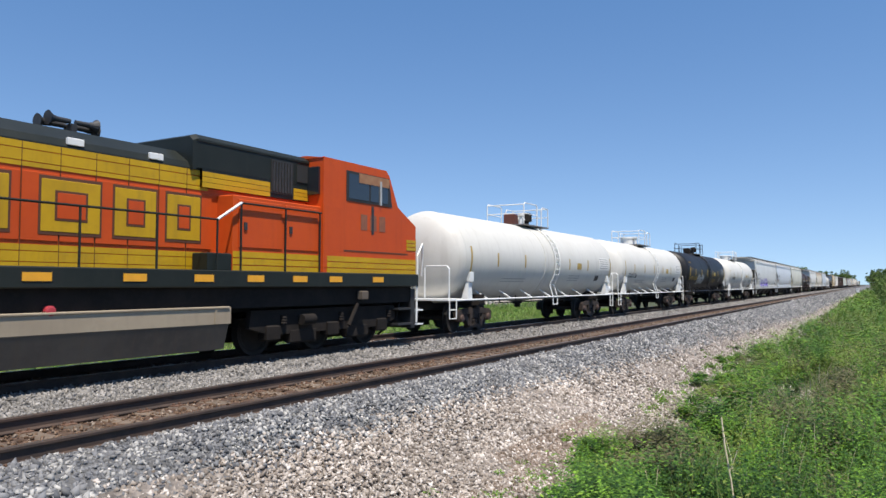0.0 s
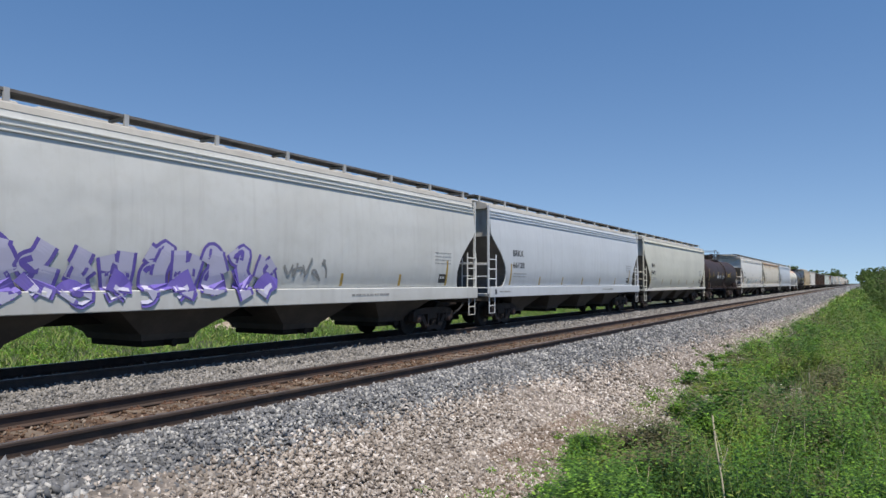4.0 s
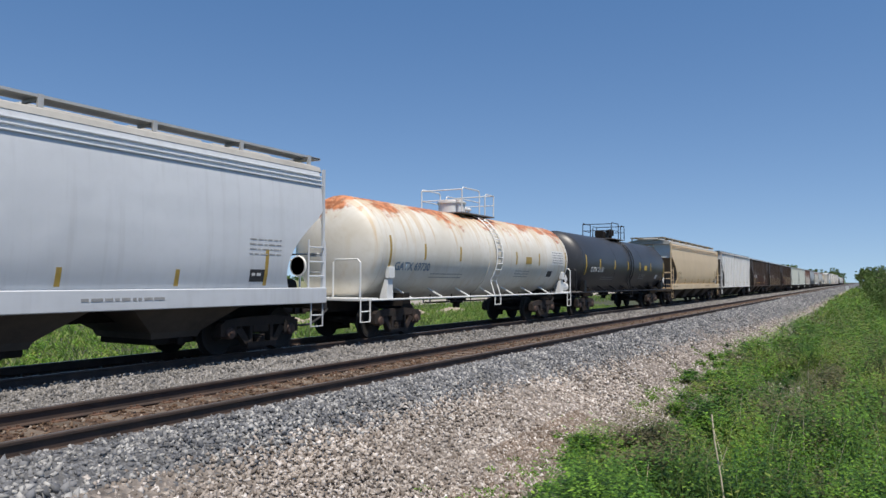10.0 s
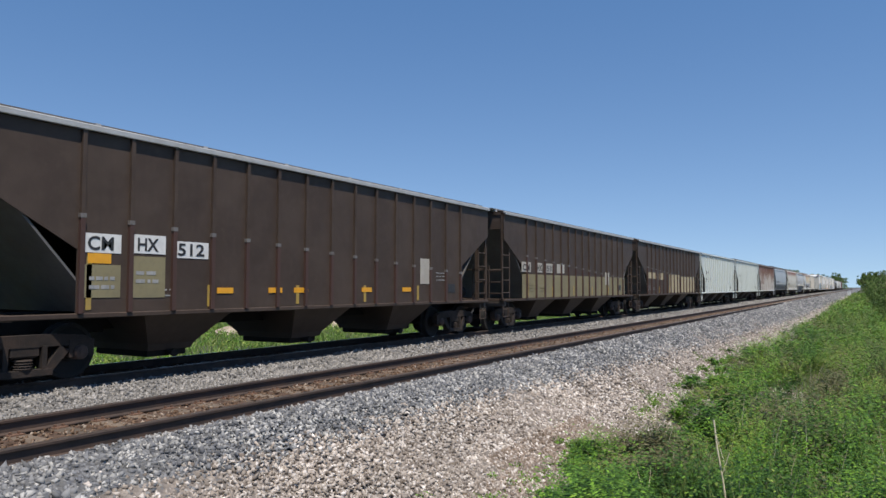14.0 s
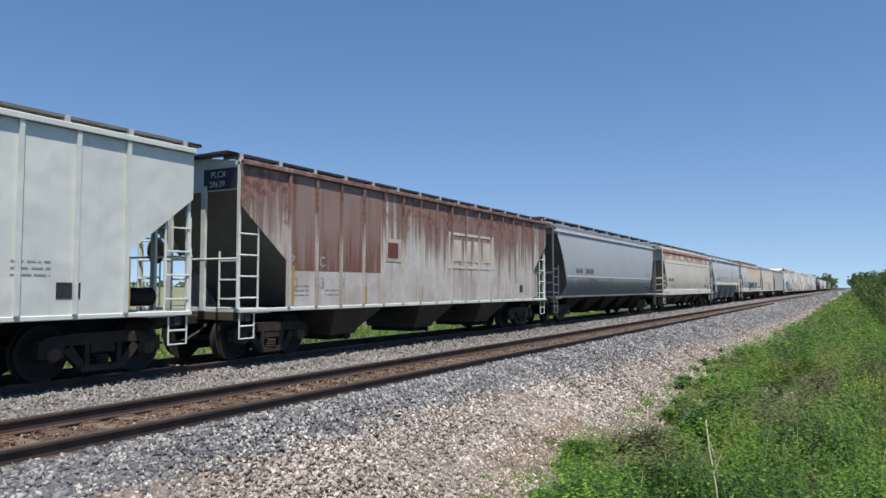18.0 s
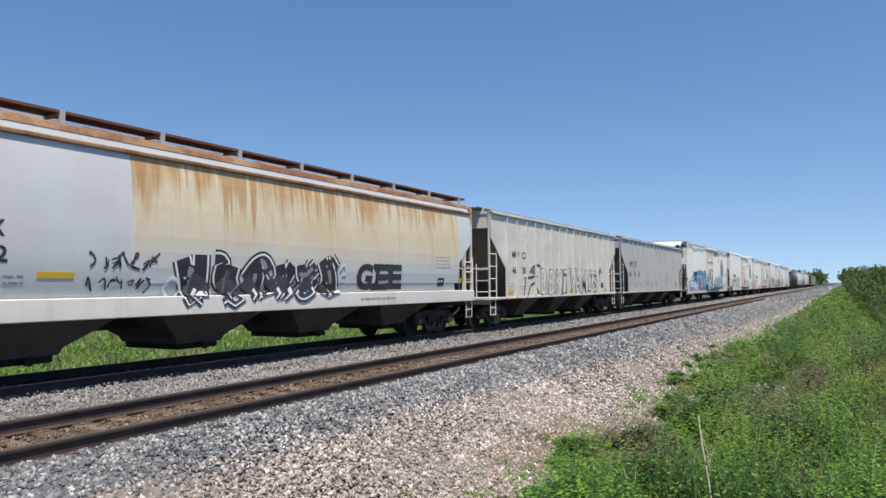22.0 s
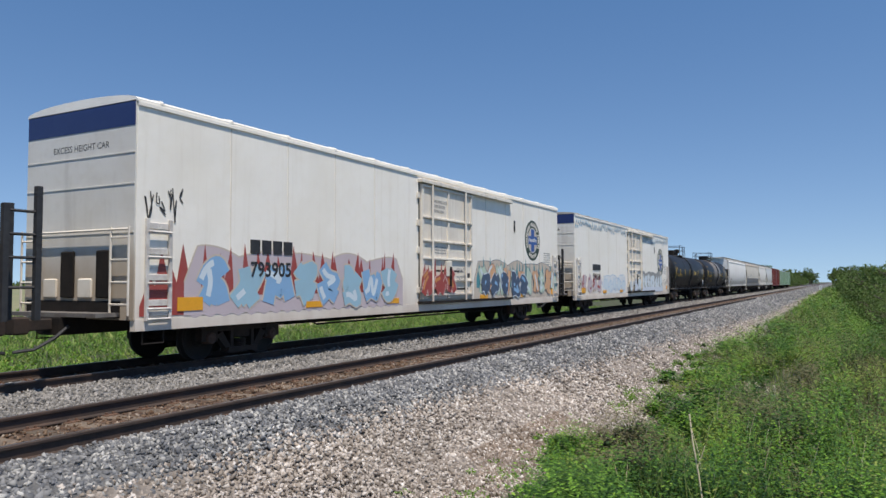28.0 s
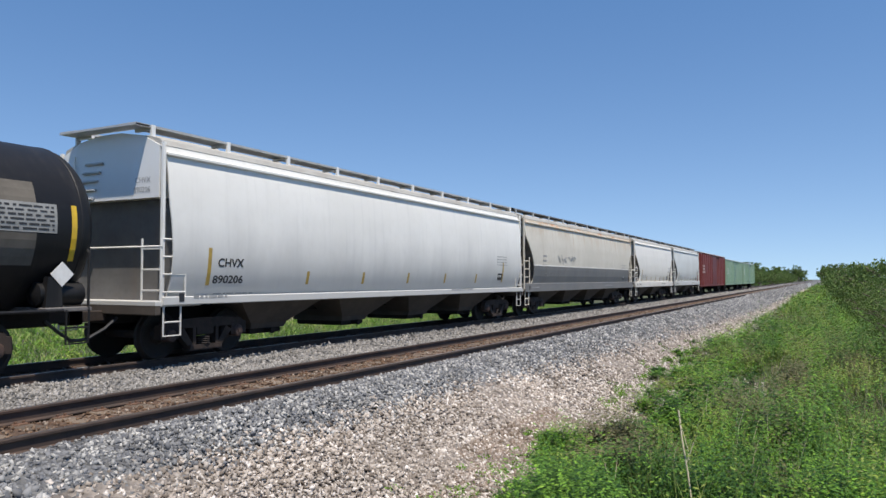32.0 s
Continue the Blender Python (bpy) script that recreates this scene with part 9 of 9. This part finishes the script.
blades("verge_grass", np.concatenate([p, verge_z(p[:, 0], p[:, 1])[:, None]], 1), 0.2, 0.009, 0.8, BLADE, "short grass on the bank beside the railway", 33)
# dead leaves, bits of stalk and short shoots on the soil between the plants
blades("plant_litter", verge_points(9000, 6.4, 30, 1.3, 0.0), 0.10, 0.009, 1.8, BRUSH, "dead brown litter on the soil between the weeds", 31, "litter")
blades("short_shoots", verge_points(9000, 6.4, 36, 1.3, 0.05), 0.11, 0.008, 1.2, BLADE, "short green shoots on the soil between the weeds", 32)
# grass among them
blades("verge_grass", verge_points(4500, 7.0, 70, 1.7, 0.35), 0.30, 0.005, 0.7, BLADE, "mixed green grass on the railway verge", 21)
blades("tall_grass", verge_points(9000, 8, 70, 1.5, 1.7), 0.72, 0.006, 0.5, BLADE, "taller grass towards the hedge", 22)
blades("tall_grass", verge_points(9000, 60, 330, 1.6, 0.6, right=8.0, hole=False), 0.8, 0.03, 0.6, BLADE, "rough grass along the foot of the hedge", 29)
blades("dry_stalks", verge_points(260, 9.0, 50, 1.5, 1.4), 0.85, 0.006, 0.35, STALK, "pale dry stalks standing in the weeds", 23, "stalks")
blades("dry_stalks", verge_points(12, 7.6, 10.5, 1.0, 1.6), 0.75, 0.005, 0.22, STALK, "pale dry stalks rising above the nearest weeds", 28, "stalks")
nb = 1100
bxy = np.stack([rngv.normal(0.75, 0.5, nb), rngv.uniform(13, 27, nb)], -1)
blades("dead_brush", np.stack([bxy[:, 0], bxy[:, 1], verge_z(bxy[:, 0], bxy[:, 1])], -1), 0.95, 0.006, 0.8, BRUSH, "tangle of dead brown brush before the hedge", 27, "brush")
# sprigs that creep out over the stones
y = 6.0 + 26 * rngv.uniform(0, 1, 190) ** 1.3
x = edge_x(y) - np.abs(rngv.normal(0, 0.22, 190))
sp = np.stack([x, y, verge_z(x, y) + 0.05], -1)
v, f = leaves(sp, rngv.uniform(0.05, 0.14, 190), 40, 0.036, rngv)
tagged(new("creeping_sprigs", raw_mesh("creeping_sprigs", v, f, LEAF)), "small green sprigs growing out over the stones", "weeds", kind="stuff")
# one long pale stem leaning over the weeds
stem = thing("dry_stem", "single tall pale dry stem leaning over the weeds", "stalk")
part("stalk", Shape().tube([(-1.27, 8.45, -1.5), (-1.40, 8.62, -0.65), (-1.47, 8.67, -0.27), (-1.51, 8.71, 0.04)], 0.010, 6), STALK, stem)
part("side_twig", Shape().tube([(-1.42, 8.64, -0.55), (-1.34, 8.66, -0.3)], 0.005, 5), STALK, stem)
# bare tan soil and grit along the border, where the stones thin out
GRIT = bits("tan_grit", [(0.10, 0.075, 0.055), (0.17, 0.13, 0.10), (0.24, 0.19, 0.155), (0.13, 0.10, 0.08)], value=0.2)
stones("soil_grit", SLOPEP, -4.8, -3.6, 9.4, 13.4, 13000, 0.05, GRIT, "bare tan soil and grit between stones and weeds", 19, 1.0, False)
stones("soil_grit", SLOPEP, -4.45, -3.1, 6.2, 9.6, 5000, 0.042, GRIT, "bare tan soil and grit between stones and weeds", 20, 1.0, False)
# stones in the bare patch
stones("ballast_stones", [(-2.6, -1.30), (-1.3, -1.42)], -2.5, -1.4, 17.6, 22.4, 700, 0.06, STONE_PINK, "pale stones in a bare patch of the verge", 16, 1.0)


def meadow_points(n, x0, x1, y0, y1):
    x, y = rngv.uniform(x0, x1, n), rngv.uniform(y0, y1, n)
    return np.stack([x, y, np.full(n, -1.26)], -1)


mp = meadow_points(40000, -36, -16.0, 2, 75)
blades("meadow_grass", mp, 0.34, 0.022, 1.1, BLADE, "green meadow grass beyond the tracks", 24)
mp2 = meadow_points(16000, -70, -30, 5, 160)
mp2 = mp2[(mp2[:, 0] < -51.5) | (mp2[:, 0] > -43.5)]
blades("meadow_grass", mp2, 0.5, 0.05, 0.6, BLADE, "green meadow grass further out", 25)
rngm = np.random.default_rng(77)                            # low leafy weeds among the grass beyond the tracks
for m_mat, m_n, m_low, m_high in ((LEAF, 1500, 0.16, 0.40), (LEAF_DARK, 500, 0.14, 0.34), (LEAF_YELLOW, 450, 0.14, 0.36)):
    mx, my_ = rngm.uniform(-40, -15.6, m_n), 5 + 75 * rngm.uniform(0, 1, m_n) ** 1.3
    v, f = leaves(np.stack([mx, my_, np.full(m_n, -1.12)], -1), rngm.uniform(m_low, m_high, m_n), 26, 0.10, rngm)
    tagged(new("meadow_weeds", raw_mesh("meadow_weeds", v, f, m_mat)), "leafy green weeds in the meadow beyond the tracks", "weeds", kind="stuff")
GRAVEL = mat("pale_gravel_road", (0.34, 0.30, 0.26), 0.95, (0.27, 0.23, 0.19), 0.6, 0.6, 0.5, 20)
DIRT = mat("tan_dirt", (0.40, 0.335, 0.265), 0.95, (0.29, 0.235, 0.175), 0.8, 0.9, 1.0, 7)
FIELD = mat("dry_field", (0.20, 0.19, 0.10), 0.95, (0.14, 0.16, 0.07), 0.7, 0.02, 0.3, 2)
road = Shape()
road.rings([[(-52 + math.sin(y * 0.02), y, -1.3), (-43.5 + 0.8 * math.sin(y * 0.11), y, -1.3), (-44.2 + 0.8 * math.sin(y * 0.11), y, -1.12), (-51.7 + math.sin(y * 0.02), y, -1.12)] for y in range(-60, 400, 5)])
tagged(part("road", road, GRAVEL), "pale gravel farm road beyond the meadow", "road", kind="structure")
tagged(part("field", Shape().box(-1400, -60, -300, 1500, -1.3, -1.1), FIELD), "dull tan-green farm field behind the road", "field", kind="structure")


def mound(x, y, rx, ry, h, seed):
    rng = random.Random(seed)
    s = Shape()
    n = 22
    s.rings([[(x + rx * q * math.cos(2 * math.pi * i / n) * (1 + 0.12 * math.sin(i * 2.1 + seed)), y + ry * q * math.sin(2 * math.pi * i / n) * (1 + 0.12 * math.cos(i * 1.7)),
               -1.35 + h * (1 - q ** 1.5) * (0.8 + 0.25 * math.sin(i * 0.9 + seed * 2) + 0.12 * math.sin(i * 2.3 + q * 5)) + rng.uniform(-0.07, 0.07) * (q < 1)) for i in range(n)] for q in (1.0, 0.85, 0.65, 0.4, 0.15)])
    return tagged(part("dirt_mound", s, DIRT, smooth=True), "low heap of tan dirt beside the farm road", "mound")


for k, (x, y, rx, ry, h) in enumerate(((-31.6, 30.3, 1.3, 2.2, 0.50), (-30.6, 33.8, 1.2, 2.0, 0.62), (-31.2, 38.4, 1.5, 2.9, 0.58), (-30.4, 43.2, 1.3, 2.4, 0.50), (-31.0, 48.5, 1.5, 3.0, 0.56), (-31.5, 56.0, 1.6, 3.2, 0.5))):
    mound(x, y, rx, ry, h, k + 1)


# ---- shrubs and trees ----
def woody(name, label, h, spread, n_limbs, clumps, leaf, seed, per, category, low=0.25):
    """A tapered trunk with limbs and a crown of many small leaves, uneven and open."""
    rng = random.Random(seed)
    nr = np.random.default_rng(seed)
    t = thing(name, label, category)
    tr = Shape()
    base = 0.035 * h
    tips = []
    trunk = [(0, 0, -0.2), (0.02 * h, 0.01 * h, h * 0.2), (-0.01 * h, 0.02 * h, h * 0.45), (0.02 * h, 0, h * 0.75)]
    for a, b, r0, r1 in zip(trunk, trunk[1:], (base, base * 0.8, base * 0.55), (base * 0.8, base * 0.55, base * 0.2)):
        d = (Vector(b) - Vector(a)).normalized()
        u = d.orthogonal().normalized()
        w = d.cross(u)
        tr.rings([[Vector(p) + r * (math.cos(k * math.pi / 4) * u + math.sin(k * math.pi / 4) * w) for k in range(8)] for p, r in ((a, r0), (b, r1))])
    for i in range(n_limbs):
        z = h * rng.uniform(low, 0.7)
        a = rng.uniform(0, 2 * math.pi)
        l = spread * rng.uniform(0.6, 1.0)
        tip = Vector((l * math.cos(a), l * math.sin(a), min(z + l * rng.uniform(0.3, 0.9), h * 0.95)))
        mid = Vector((0, 0, z)) * 0.5 + tip * 0.5 + Vector((0, 0, 0.06 * h))
        tr.tube([(0, 0, z), mid, tip], base * 0.25, 5)
        tips += [tip, mid, tip * 0.75 + Vector((0, 0, z * 0.25))]
    part("trunk", tr, BARK, t)
    tips.append(Vector((0, 0, h * 0.9)))
    cs, rs = [], []
    for k in range(clumps):
        tip = rng.choice(tips)
        cs.append(tip + Vector((rng.gauss(0, spread * 0.22), rng.gauss(0, spread * 0.22), rng.gauss(0, h * 0.10))))
        rs.append(spread * rng.uniform(0.12, 0.30))
    cs = np.array(cs)
    cs[:, 2] = np.clip(cs[:, 2], h * 0.08, h)
    v, f = leaves(cs, np.array(rs), per, leaf, nr, 0.8)
    part("crown", raw_mesh("crown", v, f, TREELEAF), None, t)
    return t


protos = [woody("shrub", "leafy green shrub in the trackside hedge", 3.2, 1.9, 14, 62, 0.11, 40 + i, 50, "shrub", 0.04) for i in range(3)]
fars = [woody("shrub", "leafy green shrub in the trackside hedge", 3.2, 1.9, 12, 42, 0.23, 50 + i, 25, "shrub", 0.04) for i in range(3)]
rh = random.Random(8)
used = {(False, 0)}
protos[0].matrix_basis = pose(2.05, 14.5, -1.6, 0, 0, 40) @ Matrix.Scale(0.36, 4)
tagged(protos[0], group="trackside hedge")
for y, dx, sc in ((16.0, 0.85, 0.34), (17.6, 1.0, 0.42), (19.0, 0.75, 0.33), (20.4, 1.1, 0.46), (21.5, 0.6, 0.3), (22.6, 0.9, 0.44), (24.0, 0.55, 0.36), (25.5, 0.8, 0.48), (27.5, 0.3, 0.38), (30.0, 0.2, 0.42), (33.0, -0.2, 0.4), (36.5, -0.4, 0.45)):
    q = copy_thing(protos[int(y) % 3], pose(0.09 * y + dx, y, -1.62, 0, 0, y * 77) @ Matrix.Scale(sc, 4))
    q.scale = (sc, sc, sc)
for i in range(92):
    y = 24 + i * 1.5 + (i * 0.125) ** 2.1
    row = i % 3
    x = 2.4 - 0.002 * y + (0.0, 1.5, 3.6)[row] + rh.uniform(-0.5, 0.6)
    sc = (0.45, 0.66, 0.86)[row] * rh.uniform(0.75, 1.15) + 0.0042 * min(y, 160)
    far = y > 62
    k = (far, i % 3)
    p = (fars if far else protos)[i % 3]
    m = pose(x, y, float(verge_z(np.array(x), np.array(y))) - 0.05, 0, 0, rh.uniform(0, 360)) @ Matrix.Scale(sc, 4)
    if k not in used:
        used.add(k)
        p.matrix_basis = m
        tagged(p, group="trackside hedge")
    else:
        q = copy_thing(p, m)
        q.scale = (sc, sc, sc)
treep = [woody("tree", "leafy green tree in the row beyond the tracks", 10.0, 4.2, 12, 70, 0.65, 60 + i, 23, "tree", 0.25) for i in range(3)]
for i in range(34):
    y = 315 + i * 12 + rh.uniform(-4, 4)
    x = -25 - rh.uniform(0, 9) - (6 if i % 3 == 0 else 0)
    sc = rh.uniform(0.7, 1.0)
    m = pose(x, y, -1.3, 0, 0, rh.uniform(0, 360)) @ Matrix.Scale(sc, 4)
    p = treep[i % 3]
    if i < 3:
        p.matrix_basis = m
        tagged(p, group="row of trees beyond the tracks")
    else:
        q = copy_thing(p, m)
        q.scale = (sc, sc, sc)
for i in range(46):                                        # a thick row of bushes along the far side, below the trees
    y = 215 + i * 10 + rh.uniform(-3, 3)
    sc = rh.uniform(1.25, 1.9)
    q = copy_thing(fars[i % 3], pose(-21.5 - rh.uniform(0, 3), y, -1.4, 0, 0, rh.uniform(0, 360)))
    q.scale = (sc * 1.3, sc * 1.5, sc)
    tagged(q, "leafy green bush in the row beyond the tracks", group="bushes beyond the tracks")
for i in range(30):                                        # trees closing the view down the line
    x, y = (rh.uniform(-3, 34), rh.uniform(620, 950)) if i % 5 < 3 else (rh.uniform(-50, -18), rh.uniform(700, 950))
    sc = rh.uniform(1.0, 1.5)
    q = copy_thing(treep[i % 3], pose(x, y, -1.3, 0, 0, rh.uniform(0, 360)))
    q.scale = (sc, sc, sc)
# distant wood on the horizon
nr = np.random.default_rng(77)
n = 900
a = nr.uniform(0.02, 1.45, n)
dist = nr.uniform(1300, 1500, n)
cs = np.stack([-np.sin(a) * dist, np.cos(a) * dist, nr.uniform(0, 9, n) * (0.5 + 0.5 * np.sin(a * 9) ** 2)], -1)
v, f = leaves(cs, np.full(n, 7.0), 16, 5.0, nr, 0.6)
tagged(new("distant_wood", raw_mesh("distant_wood", v, f, TREELEAF)), "low line of distant woods on the horizon", "woods", kind="stuff")
# equipment box at the far crossing
bx = thing("signal_cabinet", "small white signal cabinet beside the far crossing", "cabinet")
part("body", Shape().box(-4.4, -3.6, 249, 250.0, -1.2, 0.3, 0.03), WHITE2, bx)
part("roof", Shape().rings([[(-4.5, 248.9, 0.3), (-3.5, 248.9, 0.3), (-3.5, 250.1, 0.3), (-4.5, 250.1, 0.3)], [(-4.15, 249.3, 0.45), (-3.85, 249.3, 0.45), (-3.85, 249.7, 0.45), (-4.15, 249.7, 0.45)]]), GALV, bx)
part("door", Shape().box(-4.3, -3.7, 248.96, 249.0, -0.9, 0.15), WHITE2, bx)


# ---- what moves: every vehicle of the train rolls towards the camera and past it ----
TRAVEL = [(0.0, 0.0), (4.0, 80.66), (8.0, 161.72), (12.0, 242.59), (16.0, 323.97), (20.0, 404.86), (24.0, 485.81), (28.0, 565.56), (32.0, 644.59)]


def motions():
    for car, centre in TRAIN:
        walk(car, [(t, pose(FAR_X, centre - s, 0)) for t, s in TRAVEL])


motions()
